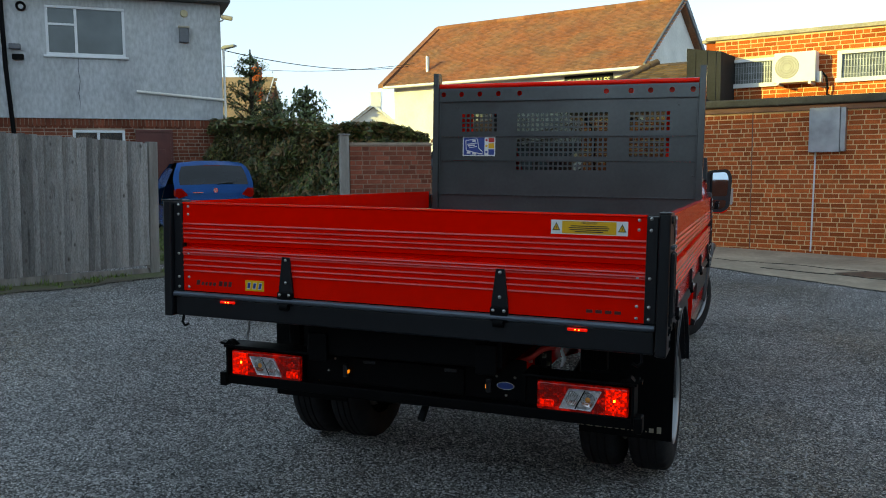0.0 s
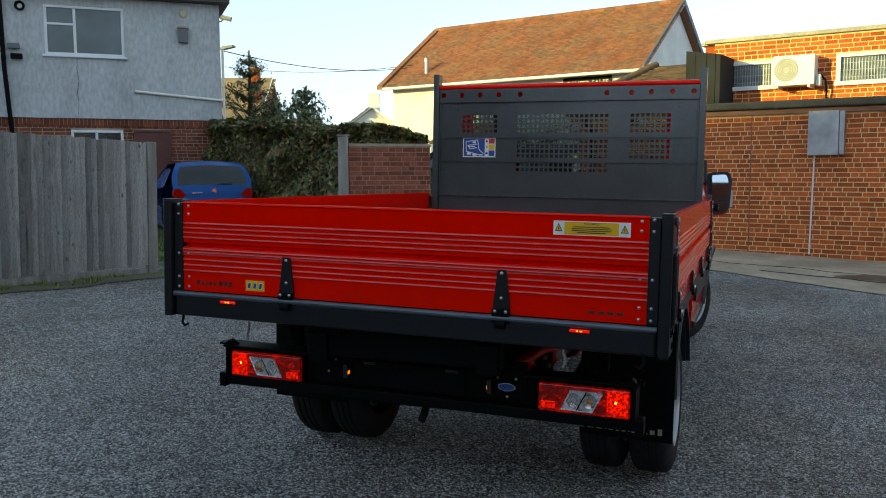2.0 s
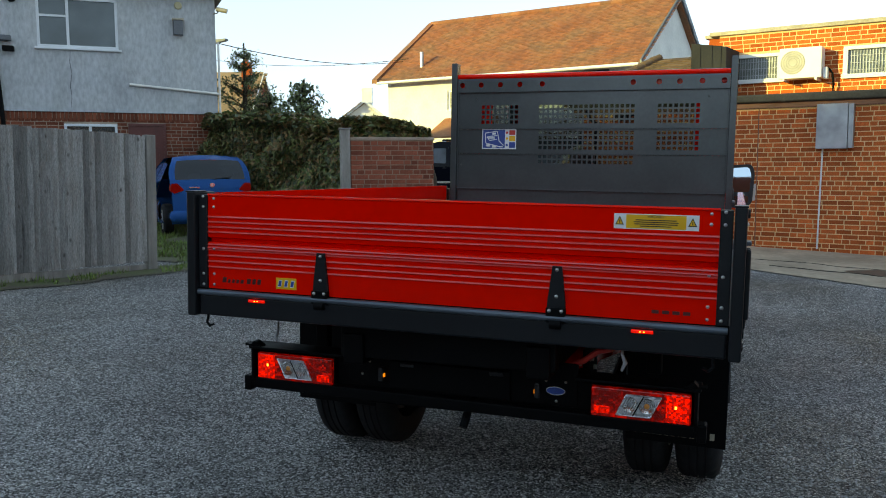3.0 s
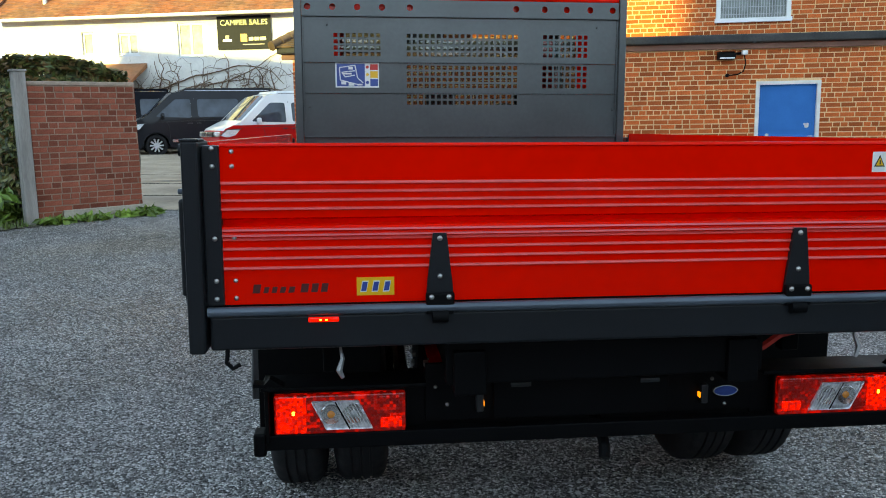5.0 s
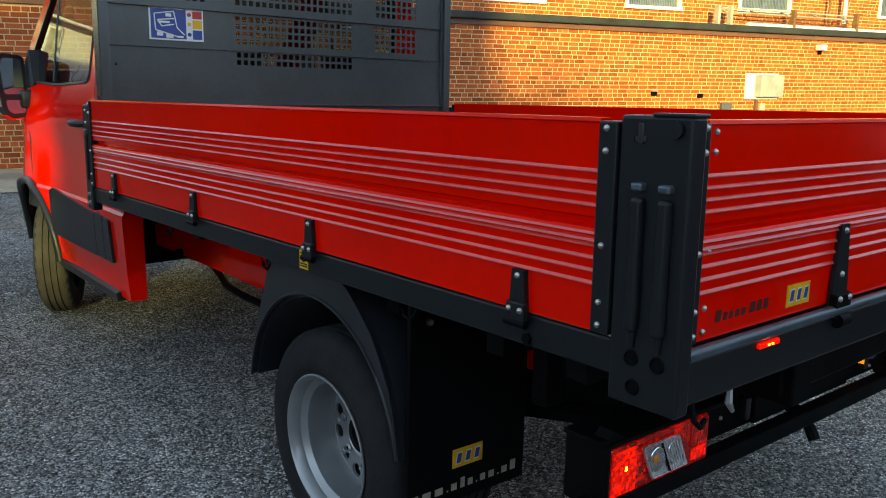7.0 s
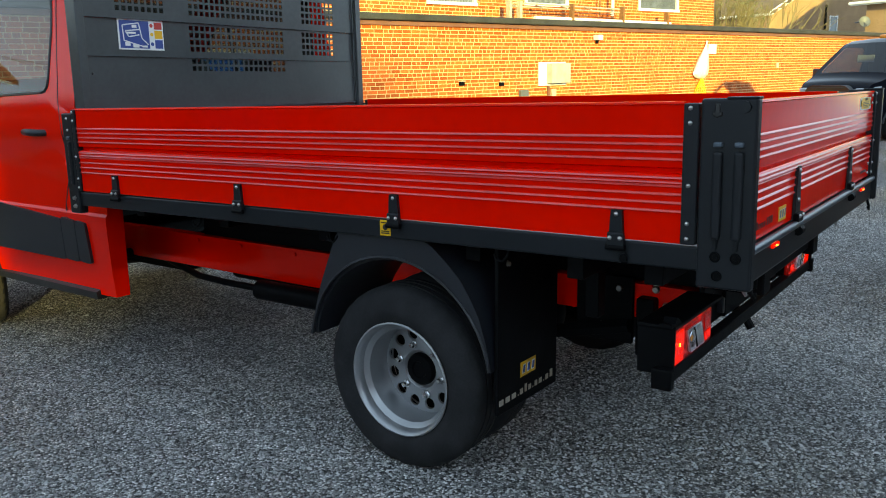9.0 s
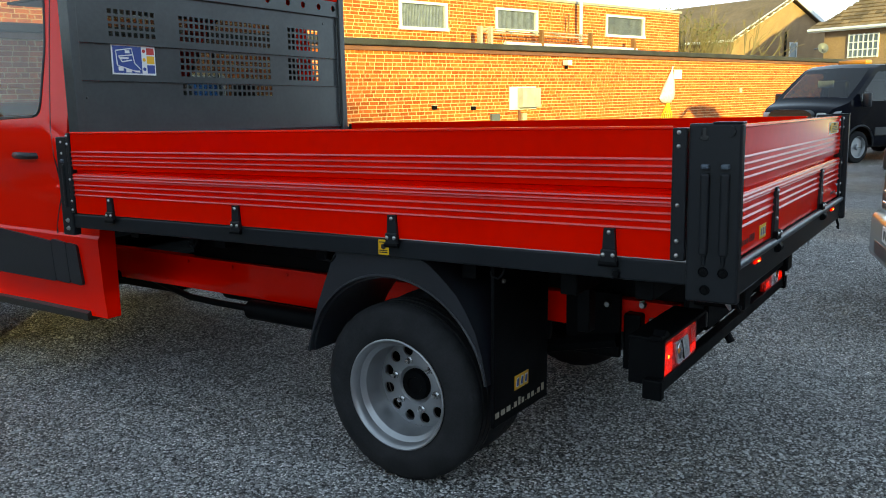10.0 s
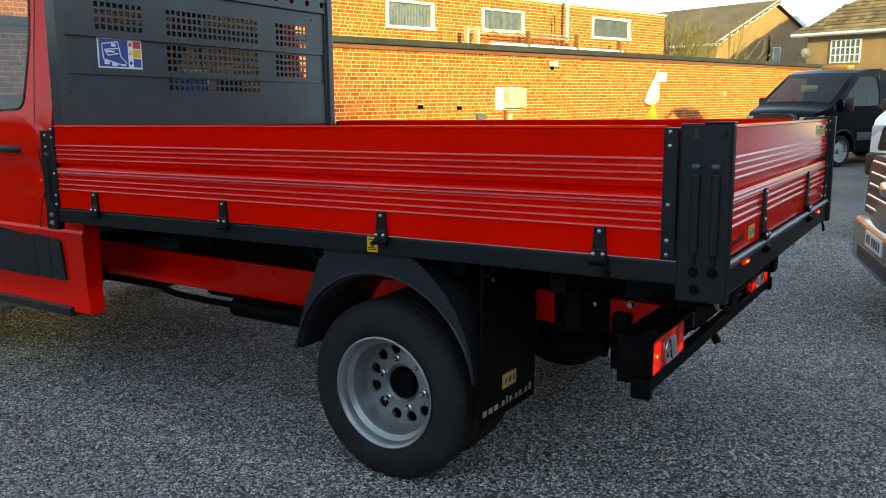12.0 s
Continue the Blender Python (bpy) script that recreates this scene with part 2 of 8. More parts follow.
def lettering(text, size, parent, at, mat, name="lettering"):
    cu = bpy.data.curves.new(name, "FONT")
    cu.body, cu.size, cu.align_x, cu.extrude = text, size, "CENTER", 0.0004
    cu.materials.append(mat)
    ob = new(name, cu)
    ob.parent, ob.matrix_basis = parent, at
    return ob

# ---- ground ----
def rise(x, y):
    """Height of the yard: it falls gently to the east and climbs past the gate."""
    gx = -0.018 * max(-8.0, min(x + 2.4, 5.0))
    s = y - 9.0
    gy = 0.03 * (0 if s < -2 else (s + 2) ** 2 / 8 if s < 2 else s if s < 6.5 else 6.5 + (s - 6.5) * 0.35)
    return gx + min(gy, 0.5) - 0.037


def wall_y(x, back=0.0):
    """The long brick wall's line, and lines behind it."""
    return 14.1 - 0.25 * (x - 3.0) + back


def sheet(name, xs, ys, mat, label, up=0.0, inside=None):
    bm = bmesh.new()
    g = [[bm.verts.new((x, y, rise(x, y) + up)) for y in ys] for x in xs]
    for i in range(len(xs) - 1):
        for j in range(len(ys) - 1):
            if inside is None or inside((xs[i] + xs[i + 1]) / 2, (ys[j] + ys[j + 1]) / 2):
                bm.faces.new((g[i][j], g[i + 1][j], g[i + 1][j + 1], g[i][j + 1]))
    for v in [v for v in bm.verts if not v.link_faces]:
        bm.verts.remove(v)
    return tagged(part(name, bm, mat, smooth=60), label, "ground", kind="structure")


def gravel_material():
    """Packed stone chips: one tone a chip, dark joints between, pale and brown drifts and damp patches over metres."""
    m = material("gravel", (0.24, 0.24, 0.24), 0.85)
    t, n, k = m.node_tree, m.node_tree.nodes, m.node_tree.links
    b = n["Principled BSDF"]
    b.inputs["Specular IOR Level"].default_value = 0.25
    co = n.new("ShaderNodeTexCoord").outputs["Object"]
    warp = n.new("ShaderNodeTexNoise")
    warp.inputs["Scale"].default_value = 40
    k.new(co, warp.inputs["Vector"])
    push = n.new("ShaderNodeVectorMath")
    push.operation, push.inputs[1].default_value, push.inputs[2].default_value = "MULTIPLY_ADD", (0.012, 0.012, 0.0), (0, 0, 0)
    k.new(warp.outputs["Color"], push.inputs[0]), k.new(co, push.inputs[2])

    def chips(scale, feature="F1"):
        x = n.new("ShaderNodeTexVoronoi")
        x.feature = feature
        x.inputs["Scale"].default_value = scale
        k.new(push.outputs[0], x.inputs["Vector"])
        return x

    def ramp(v, stops):
        x = n.new("ShaderNodeValToRGB")
        e = x.color_ramp.elements
        e[0].position, e[0].color = stops[0][0], (*stops[0][1], 1)
        e[1].position, e[1].color = stops[-1][0], (*stops[-1][1], 1)
        for p, c in stops[1:-1]:
            e.new(p).color = (*c, 1)
        k.new(v, x.inputs[0])
        return x.outputs[0]

    def blend(kind, fac, a, c):
        x = n.new("ShaderNodeMix")
        x.data_type, x.blend_type = "RGBA", kind
        if isinstance(fac, float):
            x.inputs["Factor"].default_value = fac
        else:
            k.new(fac, x.inputs["Factor"])
        for value, slot in ((a, x.inputs[6]), (c, x.inputs[7])):
            if isinstance(value, tuple):
                slot.default_value = (*value, 1)
            else:
                k.new(value, slot)
        return x.outputs[2]

    def drift(scale, detail, a, c, lo, hi):
        x, r = n.new("ShaderNodeTexNoise"), n.new("ShaderNodeMapRange")
        x.inputs["Scale"].default_value, x.inputs["Detail"].default_value = scale, detail
        k.new(co, x.inputs["Vector"])
        for i, w in enumerate((a, c, lo, hi)):
            r.inputs[i + 1].default_value = w
        k.new(x.outputs["Fac"], r.inputs[0])
        return r.outputs[0]
    stones, joints = chips(105), chips(105, "DISTANCE_TO_EDGE")
    sep = n.new("ShaderNodeSeparateColor")
    k.new(stones.outputs["Color"], sep.inputs[0])
    tone = ramp(sep.outputs[0], ((0.0, (0.04, 0.04, 0.04)), (0.3, (0.17, 0.168, 0.165)), (0.7, (0.37, 0.362, 0.352)), (1.0, (0.85, 0.835, 0.81))))
    warm = blend("MULTIPLY", drift(0.35, 6, 0.45, 0.65, 0.0, 0.8), tone, (1.05, 0.9, 0.74))
    gap = ramp(joints.outputs["Distance"], ((0.0, (0.12, 0.12, 0.12)), (0.16, (1.08, 1.08, 1.08))))
    out = blend("MULTIPLY", 1.0, warm, gap)
    out = blend("MULTIPLY", 1.0, out, drift(0.5, 7, 0.35, 0.65, 0.72, 1.22))
    out = blend("MULTIPLY", 1.0, out, drift(7.0, 4, 0.3, 0.7, 0.8, 1.2))
    k.new(out, b.inputs["Base Color"])
    bump = n.new("ShaderNodeBump")
    bump.invert = True
    bump.inputs["Strength"].default_value, bump.inputs["Distance"].default_value = 1.0, 0.012
    k.new(stones.outputs["Distance"], bump.inputs["Height"])
    k.new(bump.outputs[0], b.inputs["Normal"])
    return m


GRAVEL = gravel_material()
CONCRETE = material("worn_concrete", (0.41, 0.32, 0.235), 0.85, vary=0.28, scale=0.9, fine=0.12, bump=0.3, bump_scale=40, dirt=0.35)
DAMP = material("damp_concrete", (0.11, 0.085, 0.065), 0.5, vary=0.3, scale=3, fine=0.15, bump=0.2, bump_scale=40)
DIRT = material("bare_earth", (0.12, 0.095, 0.07), 0.95, vary=0.35, scale=2.5, fine=0.25, bump=0.6, bump_scale=30, second=(0.075, 0.085, 0.035))
MORTAR = material("mortar", (0.76, 0.47, 0.25), 0.9, spec=0.1, vary=0.15, scale=3, fine=0.12, bump=0.3, bump_scale=90)
BRICK = material("orange_brick", (0.53, 0.106, 0.031), 0.85, spec=0.08, vary=0.14, scale=5, fine=0.2, island=0.34, bump=0.35, bump_scale=70)
MORTAR_OLD = material("old_mortar", (0.36, 0.26, 0.2), 0.95, vary=0.25, scale=4, fine=0.15, bump=0.3, bump_scale=90)
BRICK_DARK = material("dark_red_brick", (0.22, 0.06, 0.035), 0.85, spec=0.1, vary=0.15, scale=4, fine=0.15, island=0.3, bump=0.35, bump_scale=70)
RENDER_GREY = material("grey_render", (0.5, 0.52, 0.54), 0.9, vary=0.22, scale=1.1, fine=0.16, second=(0.4, 0.41, 0.41), grain=(1, 1, 0.45), bump=0.5, bump_scale=55, dirt=0.25)
RENDER_WHITE = material("white_render", (0.74, 0.71, 0.66), 0.85, vary=0.08, scale=0.8, fine=0.05, bump=0.25, bump_scale=30, dirt=0.12)
FELT = material("black_felt", (0.03, 0.029, 0.028), 0.75, vary=0.35, scale=2.2, fine=0.2, bump=0.3, bump_scale=25, dirt=0.3)
FASCIA = material("brown_fascia", (0.2, 0.075, 0.045), 0.6, vary=0.2, scale=3, bump=0.1)
STONE = material("pale_coping", (0.42, 0.37, 0.29), 0.9, vary=0.25, scale=2, fine=0.15, bump=0.3, bump_scale=40, dirt=0.3)
TILE = material("clay_roof_tile", (0.36, 0.115, 0.05), 0.85, vary=0.3, scale=0.8, second=(0.23, 0.10, 0.05), fine=0.15, island=0.25, bump=0.3, bump_scale=30, dirt=0.4)
TILE_BROWN = material("brown_roof_tile", (0.26, 0.165, 0.09), 0.85, vary=0.2, scale=0.8, fine=0.15, island=0.42, bump=0.3, bump_scale=30, dirt=0.3)

span = lambda a, b, n: [a + (b - a) * i / n for i in range(n + 1)]
far = [-900, -300, -120, -60]
ground = sheet("ground", far + span(-35, 35, 70) + [60, 120, 300, 900], far + span(-30, 50, 80) + [60, 120, 300, 900, 2500], GRAVEL, "grey loose gravel yard falling gently away")
bm = bmesh.new()
cols = []
for x in span(-9.6, 3.6, 132):
    near = 13.3 - 1.15 * (x + 5.2) if x < -5.2 else 12.9 - 0.62 * max(0.0, x + 1.2) - 0.1 * (x + 1.2) * (x < -1.2)
    near += 0.10 * noise.noise(Vector((x * 1.1, 0, 2))) + 0.03 * noise.noise(Vector((x * 6, 0, 4)))
    end = wall_y(x) + 0.1 if x > -3.2 else 40.0
    cols.append([bm.verts.new((x, y, rise(x, y) + 0.012)) for y in span(near, max(end, near + 0.05), 26)])
for a, b in zip(cols, cols[1:]):
    for j in range(26):
        bm.faces.new((a[j], b[j], b[j + 1], a[j + 1]))
tagged(part("pavement", bm, CONCRETE, smooth=60), "worn concrete drive in front of the brick wall", "ground", kind="structure")
pavement = bpy.data.objects["pavement"]
CRACK = material("dark_joint", (0.05, 0.042, 0.034), 0.95, vary=0.3, scale=5)
for x0, y0, x1, y1, r in ((-5.6, 14.9, -2.9, 14.75, 0.012), (-7.2, 17.1, -3.3, 16.8, 0.016), (-7.6, 19.3, -3.4, 18.9, 0.012), (0.1, 12.75, 2.6, 11.7, 0.02), (-1.0, 13.6, 1.6, 12.8, 0.012)):
    pts = []
    for i in range(41):
        x, y = x0 + (x1 - x0) * i / 40, y0 + (y1 - y0) * i / 40
        x, y = x + 0.06 * noise.noise(Vector((x * 2.3, y * 2.3, 7))), y + 0.10 * noise.noise(Vector((x * 2.1, y * 2.1, 3)))
        pts.append((x, y, rise(x, y) + 0.012))
    part("crack", pipe(bmesh.new(), pts, [r * (0.5 + 0.9 * abs(noise.noise(Vector(q) * 3))) for q in pts], 5), CRACK, pavement)
for x, y, r in ((-5.55, 17.6, 0.34), (1.6, 12.55, 0.42), (2.7, 11.75, 0.5), (2.2, 12.7, 0.22)):
    bm = bmesh.new()
    ring = [bm.verts.new((x + r * (1.5 * math.cos(a) * (1 + 0.3 * noise.noise(Vector((math.cos(a), math.sin(a), x))))), y + r * 0.55 * math.sin(a) * (1 + 0.4 * noise.noise(Vector((math.sin(a), math.cos(a), y)))), 0)) for a in [2 * math.pi * i / 24 for i in range(24)]]
    for v in ring:
        v.co.z = rise(v.co.x, v.co.y) + 0.017
    bm.faces.new(ring)
    part("damp_patch", bm, DAMP, pavement, "dark damp patch")
sheet("forecourt", span(-25, -3.0, 22), span(17.5, 60.0, 42), CONCRETE, "stained concrete forecourt in front of the white house", up=0.016)


# ---- unseen blocks added behind the camera to shade the yard, with slots for sun ----
for x0, x1, z0, z1 in ((-60, -31, -1, 11.0), (-30.9, -19.9, -1, 8.1), (-19.8, -19.41, -1, 10.4), (-19.4, -18.11, -1, 3.95), (-18.1, -16.21, -1, 3.78), (-19.4, -18.11, 5.35, 10.4), (-18.1, -16.21, 4.03, 10.4), (-16.2, -15.7, -1, 10.4),
                       (-15.6, -5, -1, 5.15), (-4.9, -0.5, -1, 3.0), (-0.4, 6.0, -1, 2.7), (6.1, 16, -1, 4.5)):
    tagged(part("wall_behind", bx(x0, x1, -10, -9, z0, z1), BRICK_DARK), "unseen brick block added to shade the yard", "wall", kind="structure")

# ---- brickwork ----
def solid_mesh(name, verts, faces, mat, parent=None, at=None, label="", kind="", category=""):
    me = bpy.data.meshes.new(name)
    me.from_pydata(verts, [], faces)
    me.update()
    for x in mat if isinstance(mat, (list, tuple)) else [mat]:
        me.materials.append(x)
    ob = new(name, me)
    if parent:
        ob.parent = parent
    if at is not None:
        ob.matrix_basis = at
    return tagged(ob, label, category, kind=kind)


BRICK_MESH = {}


def brick_mesh(w, h, d, mat):
    key = (round(w, 3), round(h, 3), mat.name)
    if key not in BRICK_MESH:
        e = 0.0025
        v = [(0, 0, 0), (w, 0, 0), (w, 0, h), (0, 0, h), (e, -d, e), (w - e, -d, e), (w - e, -d, h - e), (e, -d, h - e)]
        me = bpy.data.meshes.new("brick")
        me.from_pydata(v, [], [(4, 5, 6, 7), (0, 1, 5, 4), (1, 2, 6, 5), (2, 3, 7, 6), (3, 0, 4, 7)])
        me.materials.append(mat)
        BRICK_MESH[key] = me
    return BRICK_MESH[key]


def lay_bricks(host, x0, x1, z0, z1, mat, openings=(), single=None, seed=1, bond="mixed", proud=0.005, toward=-1, y=0.0, L=0.211, H=0.063, J=0.014):
    """Bricks on the face of a wall (its own axes), proud of the mortar. single: a stretch (x0, x1, z0, z1) laid brick by brick as parts."""
    rnd = random.Random(seed)
    verts, faces = [], []
    n, made, z = 0, 0, z0
    while z + H <= z1 + 0.02:
        x = x0 - rnd.random() * 0.05 - (0.1125 if n % 2 else 0.0)
        i = 0
        while x < x1:
            header = (bond == "mixed" and ((n % 3 == 1 and i % 3) or rnd.random() < 0.22)) or (bond == "headers" and n % 4 == 3)
            w = (0.1025 if header else L)
            a, b = max(x, x0), min(x + w, x1)
            i += 1
            x += w + J
            for o in openings:
                if o[2] < z + H * 0.7 and z + H * 0.3 < o[3] and a < o[1] and o[0] < b:
                    if a < o[0]:
                        b = o[0] - 0.004
                    else:
                        a = o[1] + 0.004
            if b - a < 0.02:
                continue
            dy = rnd.uniform(-0.0015, 0.0015)
            dz = rnd.uniform(-0.0015, 0.0015)
            if single and made < 300 and single[0] < a and b < single[1] and single[2] < z < single[3]:
                ob = new("brick", brick_mesh(b - a, H, proud, mat))
                ob.parent, ob.matrix_basis = host, Matrix.Translation((a, y + dy, z + dz))
                made += 1
                continue
            e, d, k = 0.0025, proud, len(verts)
            verts += [(a, y, z), (b, y, z), (b, y, z + H), (a, y, z + H), (a + e, y - d + dy, z + e + dz), (b - e, y - d + dy, z + e + dz), (b - e, y - d + dy, z + H - e + dz), (a + e, y - d + dy, z + H - e + dz)]
            faces += [(k + 4, k + 5, k + 6, k + 7), (k, k + 1, k + 5, k + 4), (k + 1, k + 2, k + 6, k + 5), (k + 2, k + 3, k + 7, k + 6), (k + 3, k, k + 4, k + 7)]
        z += H + J
        n += 1
    return solid_mesh("brickwork", verts, faces, mat, host, kind="stuff", label="courses of brick with pale joints")


# ---- the long brick building ----
EAST = 31.0
WANG = math.atan(-0.25)
UNIT = math.sqrt(1 + 0.25 ** 2)
ALONG = Matrix.Translation((0, wall_y(0), 0)) @ Matrix.Rotation(WANG, 4, "Z")   # the wall's own axes: x along it, -y towards the yard
wx = lambda x: x * UNIT                                                        # from the plan's x to the way along the wall
FALL = -0.0035                                                                # the gutter's fall
DOOR = (wx(4.28), wx(5.23), -0.1, 1.87)


def structure(name, bm, mat, label, category, at=None, smooth=0):
    return tagged(part(name, bm, mat, at=at, smooth=smooth), label, category, kind="structure")


bm = bmesh.new()
block(bm, wx(-3.12), DOOR[0], 0, 0.25, -0.9, 2.5)
block(bm, DOOR[1], wx(EAST), 0, 0.25, -0.9, 2.5)
block(bm, DOOR[0], DOOR[1], 0, 0.25, DOOR[3], 2.5)
wall_south = structure("wall_south", bm, MORTAR, "long single-storey orange brick wall with pale mortar joints", "wall", ALONG)
wall_west = structure("wall_west", bx(wx(-3.12) + 0.002, wx(-3.12) + 0.25, 0.252, 6, -0.3, 2.5), MORTAR, "end wall of the brick building", "wall", ALONG)
FT = Matrix.Rotation(-FALL, 4, "Y")
part("fascia", bx(wx(-3.3), wx(EAST), -0.06, 0.0, 2.395, 2.485, bevel=0.006), FASCIA, wall_south, at=FT)
part("gutter", bx(wx(-3.35), wx(EAST), -0.16, 0.04, 2.487, 2.615, bevel=0.025), FELT, wall_south, "weathered black felt gutter edge", at=FT)
part("flat_roof", bx(wx(-1.5), wx(EAST), 0.04, 1.6, 2.5, 2.59), FELT, wall_south, at=FT)
for x in range(0, 30, 2):
    part("gutter_clip", bx(x + 0.3, x + 0.34, -0.165, -0.15, 2.475, 2.50, bevel=0.004), FELT, wall_south, at=FT)
lay_bricks(wall_south, wx(-3.12), wx(EAST), -0.55, 2.38, BRICK, [DOOR], single=(wx(2.4), wx(6.6), 1.02, 2.40), seed=3)
part("movement_joint", bx(wx(-0.083) - 0.008, wx(-0.083) + 0.008, -0.008, 0.0, -0.3, 2.39), FASCIA, wall_south)
# wing's west end face
W2 = Matrix.Translation((wx(-3.12), 0, 0)) @ Matrix.Rotation(radians(-90), 4, "Z")
lay_bricks(wall_west, -5.9, -0.01, 0.0, 2.38, BRICK, seed=5).matrix_basis = W2

# set-back upper storey
UB = 1.4
UPM = Matrix.Translation((0, wall_y(0, UB), 0)) @ Matrix.Rotation(WANG, 4, "Z")
UWIN = [(wx(-0.62), wx(0.29), 2.955, 3.455), (wx(1.25), wx(2.22), 2.95, 3.47), (wx(4.2), wx(5.4), 2.94, 3.50), (wx(7.3), wx(8.6), 2.94, 3.52), (wx(10.5), wx(11.93), 2.95, 3.57), (wx(13.5), wx(15.05), 3.02, 3.58), (wx(17.9), wx(19.75), 3.03, 3.63)]
UTOP, UE = 3.83, wx(21.6)
bm = bmesh.new()
edges = [wx(-0.78)] + [v for w in UWIN for v in w[:2]] + [UE]
for a, b in zip(edges[::2], edges[1::2]):
    block(bm, a, b, 0, 0.25, 2.3, UTOP)
for w in UWIN:
    block(bm, w[0], w[1], 0, 0.25, 2.3, w[2])
    block(bm, w[0], w[1], 0, 0.25, w[3], UTOP)
wall_upper = structure("wall_upper", bm, MORTAR, "set-back upper storey in sunlit orange brick", "wall", UPM)
lay_bricks(wall_upper, wx(-0.78), UE, 2.5, UTOP - 0.02, BRICK, UWIN, seed=8)
part("coping", bx(wx(-0.95), UE + 0.06, -0.06, 0.32, UTOP, UTOP + 0.075, bevel=0.012), STONE, wall_upper)
part("return_wall", bx(UE - 0.25, UE - 0.002, 0.252, 8, 2.0, UTOP), MORTAR, wall_upper)
lay_bricks(wall_upper, -7.9, 0.0, 2.5, UTOP - 0.02, BRICK, seed=9).matrix_basis = Matrix.Translation((UE - 0.002, 0, 0)) @ Matrix.Rotation(radians(90), 4, "Z") @ Matrix.Translation((7.9, 0, 0))
part("return_coping", bx(UE - 0.32, UE + 0.06, 0.33, 8, UTOP, UTOP + 0.075, bevel=0.012), STONE, wall_upper)
FROST = material("wired_glass", (0.16, 0.18, 0.17), 0.12, vary=0.35, scale=6, bump=0.1, bump_scale=30)
for i, w in enumerate(UWIN):
    win = structure("window_%d" % (i + 1), bx(w[0] + 0.05, w[1] - 0.05, 0.035, 0.05, w[2] + 0.05, w[3] - 0.05), FROST, "white framed wired glass window in the upper storey", "window", UPM)
    for nm, q in (("window_frame", (w[0], w[1], w[3] - 0.06, w[3])), ("window_sill", (w[0] - 0.02, w[1] + 0.02, w[2] - 0.02, w[2] + 0.055)), ("window_frame", (w[0], w[0] + 0.075, w[2] + 0.055, w[3] - 0.06)), ("window_frame", (w[1] - 0.075, w[1], w[2] + 0.055, w[3] - 0.06))):
        part(nm, bx(q[0], q[1], -0.035 if nm == "window_frame" else -0.06, 0.06, q[2], q[3], bevel=0.006), WHITE, win)
    a, b = w[0] + 0.1, w[1] - 0.1
    n = int((b - a) / 0.045)
    for k in range(n):
        x = a + (b - a) * (k + 0.5) / n
        part("bar", bx(x - 0.005, x + 0.005, 0.005, 0.015, w[2] + 0.055, w[3] - 0.06), ALLOY, win)
    for z in ((0.12, 0.24, 0.36) if i < 3 else ()):
        part("bar", bx(a, b, 0.016, 0.022, w[2] + z, w[2] + z + 0.008), ALLOY, win)
# pitched tile roof over the west wing, with its hip, and the lead-clad cheek beside the upper storey
bm = bmesh.new()
RIDGE = 3.55
e0, e1 = wx(-3.4), wx(-1.25)
pts = {"a": (e0, -0.2, 2.60), "b": (e1, -0.2, 2.60), "c": (e1, 1.75, RIDGE), "d": (e0 + 1.1, 1.75, RIDGE), "e": (e0, 4.0, 2.60), "f": (e1, 4.0, 2.60)}
V = {k: bm.verts.new(p) for k, p in pts.items()}
for f in ("abcd", "adе".replace("е", "e"), "edcf", "aefb"):
    bm.faces.new([V[c] for c in f])
TILE_WING = material("weathered_wing_tile", (0.13, 0.075, 0.042), 0.9, vary=0.25, scale=0.8, fine=0.2, island=0.4, bump=0.3, bump_scale=30, dirt=0.3)
roof_wing = structure("roof_wing", bm, TILE_WING, "hipped brown tile roof of the brick wing", "roof", ALONG)


def tiles(host, o, u, v, nu, nv, tw, th, mat, at=None, clip=None, seed=2, t=0.016, name="roof_tiles"):
    """Lapped tiles on a slope: o the lower corner, u along the eaves, v up the slope (unit vectors)."""
    rnd = random.Random(seed)
    o, u, v = Vector(o), Vector(u), Vector(v)
    nrm = u.cross(v)
    verts, faces = [], []
    for j in range(nv):
        for i in range(-1, nu):
            s0 = (i + (0.5 if j % 2 else 0)) * tw
            if clip and not clip(s0 + tw / 2, (j + 0.5) * th):
                continue
            lift = t + rnd.uniform(0, 0.008)
            p = o + u * (s0 + 0.003) + v * (j * th)
            k = len(verts)
            a, b, c, d = p, p + u * (tw - 0.006), p + u * (tw - 0.006) + v * th * 1.08, p + v * th * 1.08
            for q, l in ((a, lift), (b, lift), (c, 0.003), (d, 0.003), (a, 0.0), (b, 0.0)):
                verts.append(tuple(q + nrm * l))
            faces += [(k, k + 1, k + 2, k + 3), (k + 4, k + 5, k + 1, k), (k + 4, k, k + 3), (k + 1, k + 5, k + 2)]
    return solid_mesh(name, verts, faces, mat, host, at, kind="stuff", label="lapped clay roof tiles")


